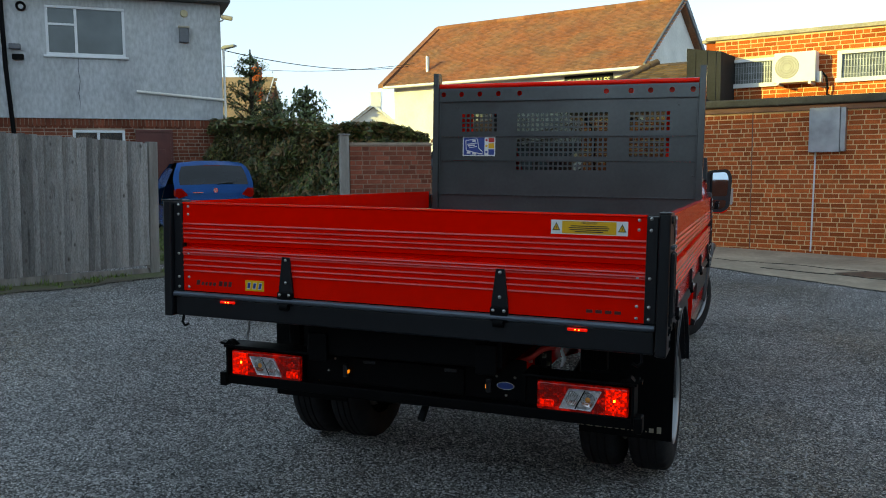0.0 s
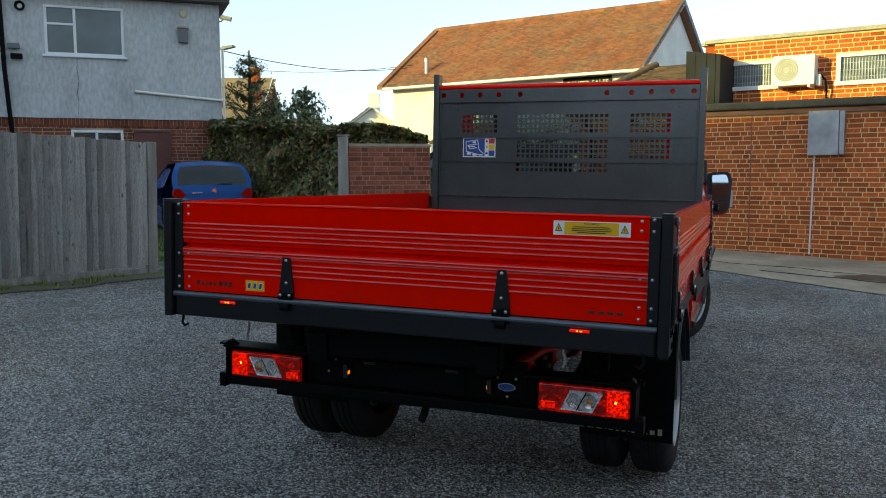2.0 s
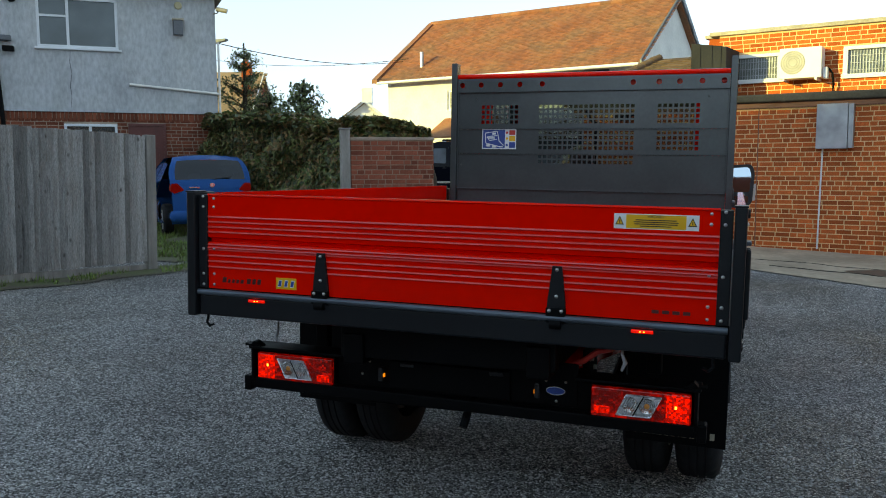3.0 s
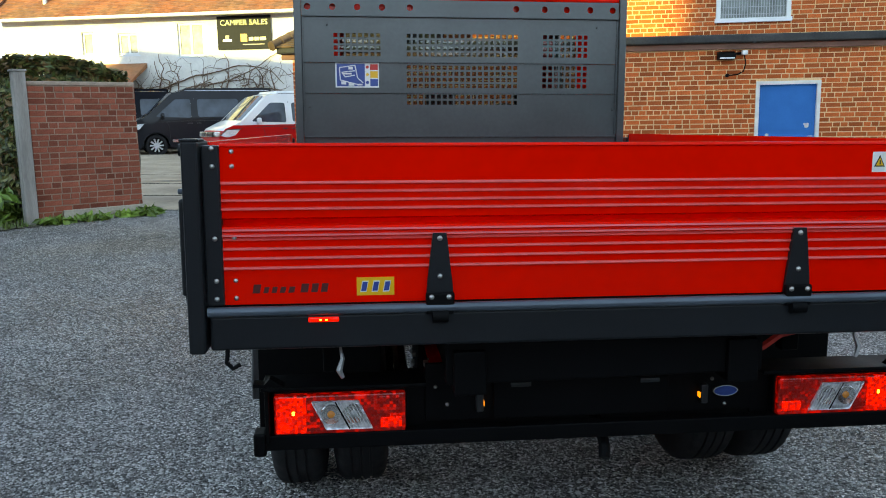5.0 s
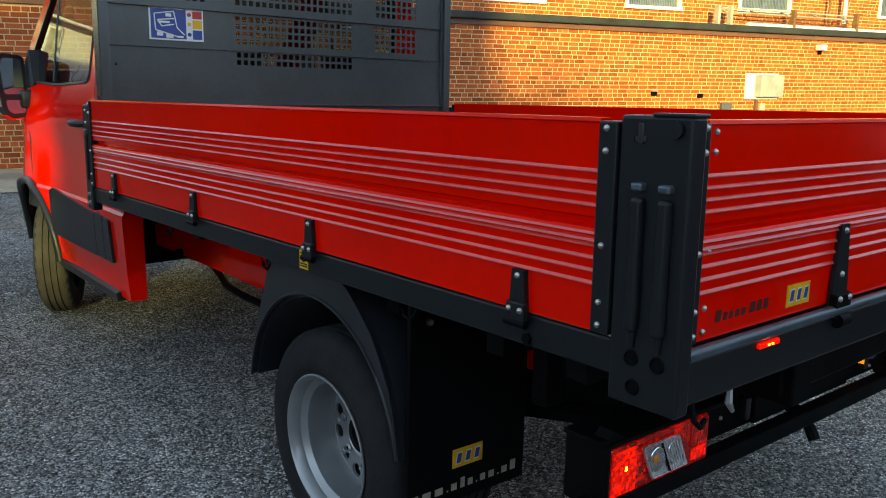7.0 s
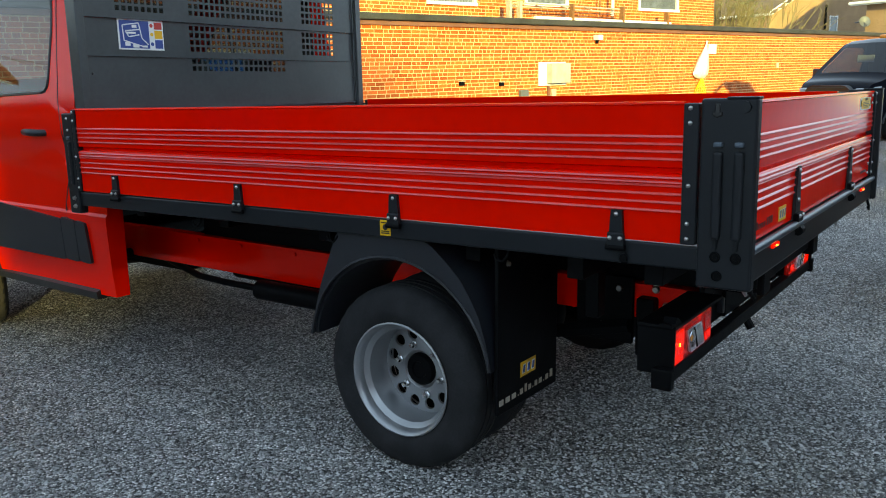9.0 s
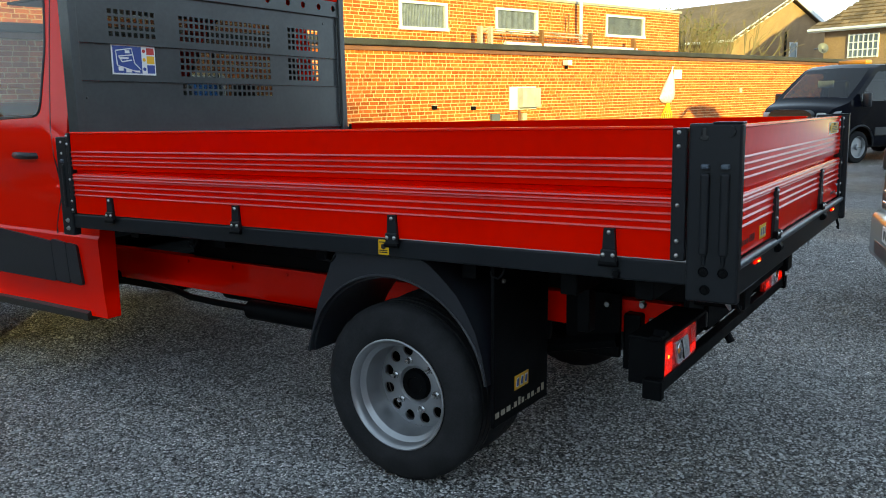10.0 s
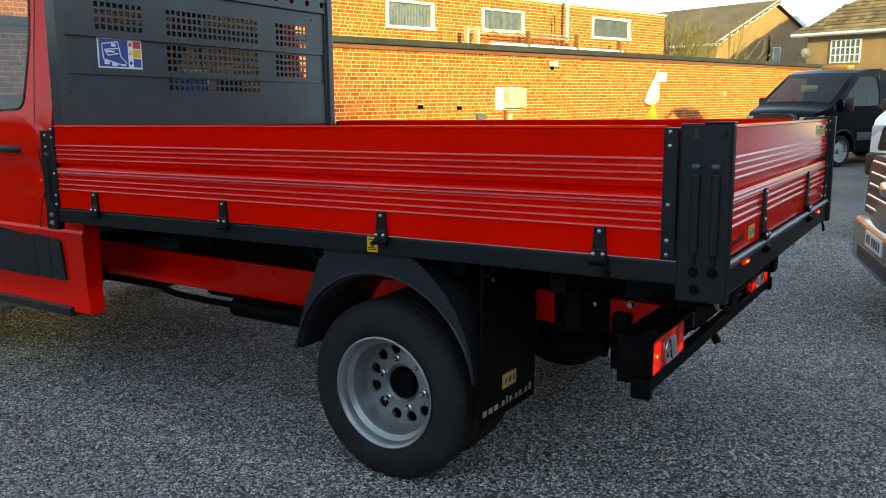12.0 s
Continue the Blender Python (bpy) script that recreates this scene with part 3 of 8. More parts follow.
sl = math.hypot(1.95, RIDGE - 2.60)
tiles(roof_wing, pts["a"], (1, 0, 0), (0, 1.95 / sl, (RIDGE - 2.6) / sl), int((e1 - e0) / 0.17) + 1, int(sl / 0.1), 0.17, 0.1, TILE_WING, clip=lambda s, h: h / sl * 1.1 < s < e1 - e0)
hip = Vector(pts["d"]) - Vector(pts["a"])
for i in range(11):
    p = Vector(pts["a"]) + hip * (i + 0.5) / 11
    part("hip_tile", rod(bmesh.new(), p - hip.normalized() * 0.12 + Vector((0, 0, 0.03)), p + hip.normalized() * 0.12 + Vector((0, 0, 0.03)), 0.085, 8, 0.07), TILE_WING, roof_wing, smooth=60)
LEAD = material("grey_lead_cladding", (0.12, 0.13, 0.145), 0.55, metal=0.2, vary=0.2, scale=2, fine=0.1, bump=0.1, bump_scale=15, dirt=0.25)
CHEEK = material("dark_lead_cladding", (0.024, 0.025, 0.029), 0.8, spec=0.15, vary=0.25, scale=2, fine=0.1, bump=0.1, bump_scale=15)
cheek = structure("wall_cheek", prism(bmesh.new(), [(wx(-1.35), 2.5), (wx(-0.76), 2.5), (wx(-0.76), 3.52), (wx(-1.35), 3.62)], UB - 0.9, UB + 1.5, "y"), CHEEK, "grey lead-clad cheek beside the upper storey", "wall", ALONG)
for x in (-1.2, -1.0, -0.85):
    part("lead_seam", bx(wx(x) - 0.008, wx(x) + 0.008, UB - 0.912, UB - 0.898, 2.55, 3.54), CHEEK, cheek)
part("parapet", bx(wx(-1.65), wx(-1.25), UB + 1.2, UB + 1.6, 2.6, 3.98), BRICK, cheek)
part("parapet_coping", bx(wx(-1.72), wx(-0.2), UB + 1.15, UB + 1.65, 3.98, 4.05, bevel=0.01), STONE, cheek)

# ---- things on the brick wall (x along the wall, -y towards the yard) ----
def on_wall(name, x, z, label, category, group=""):
    return thing(name, ALONG @ Matrix.Translation((wx(x), -0.008, z)), label, category, group)


BLUE_DOOR = material("blue_door_paint", (0.0004, 0.15, 0.42), 0.5, spec=0.05, vary=0.06, scale=3, fine=0.03, bump=0.04, bump_scale=60)
FRAME_WHITE = material("aged_white_frame", (0.68, 0.66, 0.62), 0.5, vary=0.12, scale=6, dirt=0.15)
door_1 = structure("door_1", bx(DOOR[0] + 0.055, DOOR[1] - 0.055, 0.03, 0.075, -0.05, DOOR[3] - 0.055, bevel=0.003), BLUE_DOOR, "closed bright blue door with flaking patches", "door", ALONG)
for q in ((DOOR[0], DOOR[0] + 0.055, -0.05, DOOR[3]), (DOOR[1] - 0.055, DOOR[1], -0.05, DOOR[3]), (DOOR[0] + 0.055, DOOR[1] - 0.055, DOOR[3] - 0.055, DOOR[3])):
    part("door_frame", bx(q[0], q[1], -0.03, 0.09, q[2], q[3], bevel=0.004), FRAME_WHITE, door_1, "white painted door frame")
BARE = material("bare_patch", (0.55, 0.55, 0.52), 0.7, vary=0.2, scale=20)
for x, z, r in ((0.80, 1.16, 0.035), (0.20, 1.02, 0.03), (0.77, 1.19, 0.02), (0.82, 1.19, 0.02)):
    part("flaked_patch", rod(bmesh.new(), (DOOR[0] + x, 0.027, z), (DOOR[0] + x, 0.031, z), r, 9), BARE, door_1)
part("door_handle", pipe(bmesh.new(), [(DOOR[0] + 0.88, 0.03, 1.0), (DOOR[0] + 0.88, -0.02, 1.0), (DOOR[0] + 0.80, -0.025, 1.0)], 0.009, 8), CHROME, door_1, "metal lever handle")


def flood_light(x, z, kind):
    o = on_wall("flood_light", x, z, "black floodlight with a pale glass front", "light", "lights on the brick wall")
    part("housing", prism(bmesh.new(), [(-0.03, 0.06), (-0.19, 0.02), (-0.20, -0.05), (-0.05, -0.07)], -0.13, 0.13, "x"), BLACK_STEEL, o)
    bm = bx(-0.11, 0.11, -0.004, 0.004, -0.075, 0.075)
    part("front_glass", bm, WHITE, o, "pale glass front", at=Matrix.Translation((0, -0.165, -0.025)) @ Matrix.Rotation(radians(-62), 4, "X"))
    part("bracket", bx(-0.03, 0.03, -0.06, 0.004, -0.02, 0.03), BLACK_STEEL, o)
    part("arm", rod(bmesh.new(), (0.1, -0.03, 0.02), (0.26, -0.03, 0.03), 0.02, 8), BLACK_STEEL, o)
    if kind == "sensor":
        part("sensor", bx(0.24, 0.33, -0.12, 0.0, 0.0, 0.07, bevel=0.015), WHITE, o)
        part("cable", pipe(bmesh.new(), [(0.29, -0.02, 0.0), (0.32, -0.015, -0.12), (0.29, -0.015, -0.25), (0.2, -0.012, -0.3), (0.05, -0.012, -0.31)], 0.009, 6), BLACK_STEEL, o)
        part("cable_boss", rod(bmesh.new(), (0.04, 0.0, -0.31), (0.04, -0.03, -0.31), 0.03, 10), BLACK_STEEL, o)
    else:
        part("camera_body", rod(bmesh.new(), (0.38, 0.0, 0.01), (0.38, -0.07, 0.0), 0.07, 14, 0.06), WHITE, o, smooth=50)
        part("camera_eye", rod(bmesh.new(), (0.36, -0.065, 0.0), (0.35, -0.10, -0.01), 0.038, 12), BLACK_INK, o, smooth=50)
    return o


flood_light(3.80, 2.285, "sensor")
flood_light(-2.33, 2.35, "camera")
# grey meter cabinet and its conduit
cab_box = on_wall("meter_cabinet", 0.80, 1.72, "grey metal meter cabinet above a white conduit", "cabinet")
GALV = material("galvanised_sheet", (0.34, 0.35, 0.36), 0.35, metal=0.7, vary=0.25, scale=4, bump=0.05)
part("cabinet_door", bx(0.0, 0.45, -0.16, -0.02, 0.0, 0.70, bevel=0.006), GALV, cab_box)
part("cabinet_body", bx(0.455, 0.53, -0.14, 0.0, 0.01, 0.69, bevel=0.004), GALV, cab_box)
part("conduit", rod(bmesh.new(), (0.085, -0.03, 0.0), (0.06, -0.03, -1.60), 0.013, 10), WHITE, cab_box, "white plastic conduit", 60)
# electric box, vents, camera, bag on the sunny stretch
eb = on_wall("electric_box", 12.22, 1.10, "open-fronted white electric box with a grey backboard", "box")
AGED = material("weathered_plastic", (0.4, 0.38, 0.34), 0.6, vary=0.15, scale=5, dirt=0.2)
part("backboard", bx(0.0, 0.92, -0.03, 0.0, 0.0, 0.53, bevel=0.004), WHITE, eb)
part("box_body", bx(0.26, 0.9, -0.2, -0.03, 0.05, 0.50, bevel=0.008), AGED, eb)
part("post", bx(0.30, 0.36, -0.05, 0.0, -0.6, 0.0), FASCIA, eb)
part("switch", bx(0.42, 0.58, -0.05, 0.0, -0.25, -0.08, bevel=0.006), STONE, eb)
for x, z in ((9.93, 1.22), (11.06, 1.18)):
    v = on_wall("wall_vent", x, z - 0.05, "small dark wall vent", "vent", "vents in the brick wall")
    part("vent_body", bx(-0.06, 0.06, -0.06, 0.0, 0.0, 0.09, bevel=0.01), BLACK_STEEL, v)
    part("vent_hood", bx(-0.07, 0.07, -0.075, 0.0, 0.08, 0.1, bevel=0.004), STONE, v)
v = on_wall("wall_socket", 11.73, 0.83, "dark grey outdoor socket box", "socket")
part("socket_body", bx(-0.13, 0.13, -0.08, 0.0, 0.0, 0.2, bevel=0.012), LEAD, v)
cc = on_wall("security_camera", 14.17, 2.17, "small white security camera", "camera")
part("camera_body", bx(-0.11, 0.06, -0.2, -0.03, -0.04, 0.08, bevel=0.012), WHITE, cc)
part("bracket", bx(0.0, 0.1, -0.03, 0.0, -0.12, 0.02, bevel=0.006), BLACK_STEEL, cc)
part("sensor_eye", bx(0.08, 0.18, -0.1, -0.01, -0.02, 0.05, bevel=0.01), FASCIA, cc)
CLEAR_BAG = material("pale_plastic_bag", (0.62, 0.6, 0.56), 0.3, vary=0.2, scale=14, bump=0.4, bump_scale=25)
bag = on_wall("hanging_bag", 18.5, 1.12, "pale plastic bag hung on the wall", "bag")
bm = turned(bmesh.new(), [(0.0001, 0.0), (0.22, 0.03), (0.34, 0.14), (0.33, 0.28), (0.25, 0.5), (0.15, 0.72), (0.05, 0.9), (0.03, 0.97), (0.06, 1.02)], (0, 0, 0), (0, 0, 1), 14)
for vtx in bm.verts:
    n3 = noise.noise(vtx.co * 6.0) * 0.06
    vtx.co = Vector((vtx.co.x * (1 + n3 * 3) + 0.30 * vtx.co.z, vtx.co.y * 0.35 - 0.06, vtx.co.z + n3 * 0.5))
part("bag_skin", bm, CLEAR_BAG, bag, smooth=70)
paper = on_wall("paper_notice", 19.0, 1.80, "plain white paper notice", "notice")
part("paper_sheet", bx(-0.05, 0.36, -0.006, 0.0, 0.0, 0.26), WHITE, paper)
ROPE = material("yellow_rope", (0.7, 0.45, 0.03), 0.6, vary=0.1, scale=20, bump=0.3, bump_scale=120)
rope = on_wall("yellow_hose", 18.55, 0.4, "bright yellow hose loops hung on the wall", "hose")
for k in range(6):
    d = (k - 2.5) * 0.07
    part("loop", pipe(bmesh.new(), [(0.12 + d * 0.2, -0.03, 0.75), (d * 1.2, -0.04 - 0.01 * k, 0.4), (d * 2, -0.04, 0.0), (d * 2.1, -0.04, -0.3)], 0.014, 6), ROPE, rope, smooth=60)
sw = on_wall("wall_switch", 22.7, 1.37, "small pale switch box", "switch")
part("switch_body", bx(-0.07, 0.07, -0.04, 0.0, 0.0, 0.15, bevel=0.006), STONE, sw)
# wing: downpipe, hose rack
dp = on_wall("downpipe", -2.90, 0.12, "black cast downpipe with a swan neck", "pipe")
part("pipe_run", pipe(bmesh.new(), [(-0.10, -0.14, 2.36), (-0.08, -0.10, 2.24), (0.03, -0.05, 2.12), (0.05, -0.05, 2.0), (0.05, -0.05, 0.9), (0.05, -0.05, 0.0)], 0.036, 10), BLACK_STEEL, dp, smooth=60)
for z in (1.9, 1.0, 0.2):
    part("collar", rod(bmesh.new(), (0.05, -0.05, z), (0.05, -0.05, z + 0.06), 0.046, 10), BLACK_STEEL, dp)
rack = on_wall("hose_rack", -2.545, 1.06, "grey hose rack with a pale hose against a white board", "rack")
part("white_board", bx(0.02, 0.48, -0.012, 0.0, 0.0, 0.26), AGED, rack)
part("rack_plate", bx(0.0, 0.38, -0.06, -0.012, 0.03, 0.24, bevel=0.006), LEAD, rack)
part("rack_post", rod(bmesh.new(), (0.16, -0.07, 0.27), (0.24, -0.05, -0.78), 0.022, 8), LEAD, rack)
HOSE = material("pale_hose", (0.5, 0.47, 0.42), 0.5, vary=0.1, scale=20)
part("hose_loop", pipe(bmesh.new(), [(0.02, -0.07, 0.2), (0.0, -0.07, -0.2), (0.05, -0.06, -0.6), (0.14, -0.05, -0.72), (0.24, -0.06, -0.7), (0.31, -0.06, -0.3), (0.33, -0.07, 0.2)], 0.012, 8), HOSE, rack, smooth=60)
part("hose_loop", pipe(bmesh.new(), [(-0.03, -0.04, -0.1), (-0.04, -0.04, -0.4), (0.0, -0.04, -0.72), (0.03, -0.04, -0.74), (0.01, -0.04, -0.3)], 0.012, 8), HOSE, rack, smooth=60)

# ---- on the flat roof and the upper storey ----
def on_upper(name, x, z, label, category):
    return thing(name, UPM @ Matrix.Translation((wx(x), -0.008, z)), label, category)


ac = on_upper("air_conditioner", 0.30, 2.93, "white outdoor air conditioner with a round fan grille", "air conditioner")
part("casing", bx(0.02, 0.70, -0.36, -0.05, 0.02, 0.54, bevel=0.015), WHITE, ac)
GRILLE = material("grey_grille", (0.40, 0.38, 0.34), 0.6, vary=0.1, scale=9)
part("fan_recess", rod(bmesh.new(), (0.24, -0.362, 0.29), (0.24, -0.352, 0.29), 0.20, 28), GRILLE, ac, "beige fan grille")
for r in (0.06, 0.1, 0.14, 0.18):
    part("grille_ring", turned(bmesh.new(), [(r, 0.0), (r + 0.008, 0.006), (r + 0.016, 0.0)], (0.24, -0.363, 0.29), (0, -1, 0), 28), GRILLE, ac, smooth=60)
for x in (0.08, 0.60):
    part("bracket", bx(x, x + 0.04, -0.40, 0.0, -0.02, 0.02), WHITE, ac)
part("side_cover", bx(0.705, 0.78, -0.25, -0.08, 0.0, 0.2, bevel=0.02), WHITE, ac)
part("pipe_run", pipe(bmesh.new(), [(0.76, -0.15, 0.2), (0.84, -0.14, 0.1), (0.86, -0.12, -0.1), (0.85, -0.1, -0.2), (1.1, -0.2, -0.3)], 0.018, 8), BLACK_STEEL, ac, smooth=60)
pr = on_upper("roof_pipes", 12.4, 2.52, "white pipe and rusty brackets lying on the flat roof", "pipes")
RUST = material("rusty_steel", (0.22, 0.09, 0.035), 0.85, vary=0.3, scale=12, bump=0.3, bump_scale=60)
part("long_pipe", rod(bmesh.new(), (0.9, -0.55, 0.15), (6.4, -0.55, 0.12), 0.05, 12), WHITE, pr, smooth=60)
for z in (0.42, 0.5):
    part("rail", rod(bmesh.new(), (0.2, -0.5, z - 0.02), (4.4, -0.5, z - 0.05), 0.018, 8), STONE, pr, smooth=60)
for x in (0.0, 0.35, 2.2, 4.2, 6.2):
    part("bracket", bx(x, x + 0.07, -0.62, -0.48, 0.0, 0.52 if x < 5 else 0.42, bevel=0.012), RUST if x > 1 else STONE, pr)
for k in range(5):
    part("rung", rod(bmesh.new(), (0.2 + k * 0.9, -0.62, 0.4), (0.25 + k * 0.9, -0.35, 0.46), 0.014, 6), STONE, pr)
part("upright_pipe", rod(bmesh.new(), (4.15, -0.3, 0.3), (4.15, -0.3, 1.5), 0.045, 10), WHITE, pr, smooth=60)
part("rusty_pole", rod(bmesh.new(), (3.75, -0.2, 0.3), (3.75, -0.2, 1.0), 0.025, 8), RUST, pr, smooth=60)

# ---- grey house beside the gate ----
def along_view(lat, dep):
    return (0.935 * lat - 0.355 * dep, 0.355 * lat + 0.935 * dep)


# x along the face, nought at the corner; y into the house
GREY = Matrix.Translation((-12.245, 17.177, 1.498)) @ Matrix.Scale(1.07, 4) @ Matrix.Rotation(radians(42), 4, "Z") @ Matrix.Translation((0, 0, -1.498))
GW = (-3.60, -2.03, 3.99, 5.03)
GB = (-3.17, -2.12, 1.60, 2.41)
GD = (-1.90, -1.12, 0.2, 2.43)
bm = bmesh.new()
for q in ((-11, GW[0], 2.66, 5.25), (GW[1], 0.0, 2.66, 5.25), (GW[0], GW[1], 2.66, GW[2]), (GW[0], GW[1], GW[3], 5.25)):
    block(bm, q[0], q[1], 0.0, 0.3, q[2], q[3])
block(bm, -0.3, -0.002, 0.302, 7.0, 2.66, 5.25)
wall_grey = structure("wall_grey", bm, RENDER_GREY, "weathered pale grey rendered upper wall of a house", "wall", GREY)
wall_grey_brick = structure("wall_grey_brick", bx(-11, -0.04, 0.05, 7.0, -0.2, 2.655), MORTAR_OLD, "red brick ground floor of the grey house", "wall", GREY)
lay_bricks(wall_grey_brick, -5.6, -0.04, 0.3, 2.55, BRICK_DARK, [GB, GD], seed=11, y=0.05)
lay_bricks(wall_grey_brick, -5.6, -0.04, 2.485, 2.64, BRICK_DARK, seed=12, y=0.035, L=0.065, H=0.17)
EAVE = material("dark_eaves", (0.03, 0.03, 0.032), 0.6, vary=0.2, scale=4)
roof_grey = structure("roof_grey", bx(-11.3, 0.2, -0.3, 7.1, 5.24, 5.36, bevel=0.01), EAVE, "dark eaves and roof of the grey house", "roof", GREY)
UPVC = material("white_upvc", (0.66, 0.68, 0.7), 0.35, vary=0.05, scale=4)
HOUSE_GLASS = material("house_window_glass", (0.09, 0.115, 0.125), 0.05, vary=0.4, scale=0.8)


def house_window(name, at, x0, x1, z0, z1, muntins=(), transoms=(), y=0.0, f=0.055, label="white framed house window"):
    w = structure(name, bx(x0 + f, x1 - f, y + 0.05, y + 0.07, z0 + f, z1 - f), HOUSE_GLASS, label, "window", at)
    for q in ((x0, x1, z1 - f, z1), (x0, x1, z0, z0 + f), (x0, x0 + f, z0 + f, z1 - f), (x1 - f, x1, z0 + f, z1 - f)):
        part("window_frame", bx(q[0], q[1], y + 0.01, y + 0.1, q[2], q[3], bevel=0.006), UPVC, w)
    for m in muntins:
        part("mullion", bx(m - f * 0.5, m + f * 0.5, y + 0.015, y + 0.09, z0 + f, z1 - f), UPVC, w)
    for a, b, z in transoms:
        part("transom", bx(a, b, y + 0.018, y + 0.088, z - f * 0.4, z + f * 0.4), UPVC, w)
    part("window_sill", bx(x0 - 0.05, x1 + 0.06, y - 0.07, y + 0.05, z0 - 0.05, z0 - 0.005, bevel=0.008), UPVC, w)
    return w


house_window("window_grey", GREY, *GW, muntins=(-3.01,), transoms=((GW[0] + 0.05, -3.04, 4.64),), label="white framed window in the grey rendered wall")
part("curtain", bx(-2.9, -2.2, 0.12, 0.13, 4.05, 4.95), material("pale_blind", (0.35, 0.38, 0.38), 0.8), bpy.data.objects["window_grey"])
house_window("window_grey_low", GREY, *GB, muntins=(-2.66,), y=0.0, label="white framed ground floor window beside the door")
MAROON = material("maroon_door_paint", (0.13, 0.025, 0.018), 0.5, vary=0.15, scale=5)
door_2 = structure("door_2", bx(GD[0] + 0.05, GD[1] - 0.05, 0.02, 0.05, 0.2, GD[3] - 0.05), MAROON, "closed dark red panelled house door", "door", GREY)
for q in ((GD[0], GD[0] + 0.05, 0.2, GD[3]), (GD[1] - 0.05, GD[1], 0.2, GD[3]), (GD[0] + 0.05, GD[1] - 0.05, GD[3] - 0.05, GD[3])):
    part("door_frame", bx(q[0], q[1], -0.01, 0.05, q[2], q[3]), MAROON, door_2)
for z in (1.5, 0.7):
    for x in (0.15, 0.42):
        part("panel", bx(GD[0] + x, GD[0] + x + 0.2, 0.01, 0.02, z, z + 0.5, bevel=0.006), MAROON, door_2)


def on_grey(name, x, z, label, category, group=""):
    return thing(name, GREY @ Matrix.Translation((x, 0, z)), label, category, group)


for x, z in ((-4.04, 4.96),):
    o = on_grey("round_vent", x, z, "black round boiler vent", "vent")
    part("vent_ring", turned(bmesh.new(), [(0.05, 0.0), (0.09, 0.06), (0.1, 0.06), (0.1, 0.0)], (0, 0, 0), (0, -1, 0), 18), BLACK_STEEL, o)
o = on_grey("alarm_disc", -0.78, 5.0, "yellowed round alarm cover", "alarm")
part("disc", rod(bmesh.new(), (0, 0, 0), (0, -0.05, 0), 0.085, 20, 0.07), material("yellowed_plastic", (0.5, 0.42, 0.25), 0.5), o, smooth=40)
o = on_grey("wall_lantern", -0.80, 4.41, "grey box vent on the rendered wall", "vent")
part("vent_box", bx(-0.1, 0.1, -0.14, 0, -0.05, 0.26, bevel=0.01), LEAD, o)
part("vent_cap", bx(-0.12, 0.12, -0.17, 0, 0.26, 0.30, bevel=0.006), STONE, o)
for x, z, g in ((-4.17, 4.11, -1), (-4.12, 3.90, -1)):
    o = on_grey("security_light", x, z, "small grey security light", "light", "lights on the grey house")
    part("lamp_head", bx(-0.12, 0.1, -0.2, -0.06, -0.05, 0.06, bevel=0.015), LEAD if z > 4 else BLACK_STEEL, o)
    part("bracket", bx(-0.03, 0.03, -0.07, 0, -0.02, 0.03), LEAD, o)
o = on_grey("wall_camera", 0.02, 4.93, "pale bullet camera at the house corner", "camera")
part("camera_body", rod(bmesh.new(), (0.0, -0.12, 0.03), (0.22, -0.2, -0.02), 0.05, 12), STONE, o, smooth=50)
part("bracket", pipe(bmesh.new(), [(-0.05, 0, -0.06), (0.02, -0.06, -0.05), (0.06, -0.13, 0.0)], 0.015, 6), STONE, o)
o = on_grey("waste_pipe", -1.84, 3.21, "pale waste pipe running along the render", "pipe")
part("pipe_run", pipe(bmesh.new(), [(0, -0.05, 0.05), (1.86, -0.05, -0.10)], 0.03, 8), RENDER_WHITE, o, smooth=60)
crack = [(-2.98, 3.94), (-3.0, 3.7), (-2.97, 3.45), (-3.01, 3.2), (-2.99, 3.0), (-3.01, 2.75)]
part("crack", pipe(bmesh.new(), [(x, 0.0, z) for x, z in crack], [0.004, 0.009, 0.006, 0.01, 0.005, 0.004], 5), LEAD, wall_grey)
o = on_grey("downpipe", -4.36, 0.2, "black downpipe on the grey house", "pipe")
part("pipe_run", pipe(bmesh.new(), [(-0.05, -0.06, 4.9), (-0.02, -0.06, 3.5), (0.06, -0.06, 2.2), (0.08, -0.06, 0.0)], 0.045, 10), BLACK_STEEL, o, smooth=60)
o = on_grey("soil_pipe", 0.05, 0.2, "pale painted corner downpipe", "pipe")
part("pipe_run", rod(bmesh.new(), (0, -0.03, 0), (0, -0.03, 4.05), 0.025, 10), RENDER_WHITE, o, smooth=60)

# ---- white house with the tiled roof ----
WH = Matrix.Translation((-4.0, 29.2, 0.3)) @ Matrix.Rotation(math.atan(-0.24), 4, "Z")
HW = [(-7.49, -7.07, 3.36, 4.13), (-6.18, -5.46, 3.34, 4.05), (-4.05, -3.13, 3.24, 4.32)]
bm = bmesh.new()
edges = [-10.4] + [v for w in HW for v in w[:2]] + [0.28]
for a, b in zip(edges[::2], edges[1::2]):
    block(bm, a, b, 0, 0.3, -0.5, 4.75)
for w in HW:
    block(bm, w[0], w[1], 0, 0.3, -0.5, w[2])
    block(bm, w[0], w[1], 0, 0.3, w[3], 4.75)
prism(bm, [(0.302, -0.5), (7.2, -0.5), (7.2, 4.7), (3.6, 7.2), (0.302, 4.7)], -0.02, 0.28, "x")
prism(bm, [(0.302, -0.5), (7.2, -0.5), (7.2, 4.7), (3.6, 7.2), (0.302, 4.7)], -10.4, -10.1, "x")
wall_white = structure("wall_white", bm, RENDER_WHITE, "white rendered house front with bare climbing vines", "wall", WH)
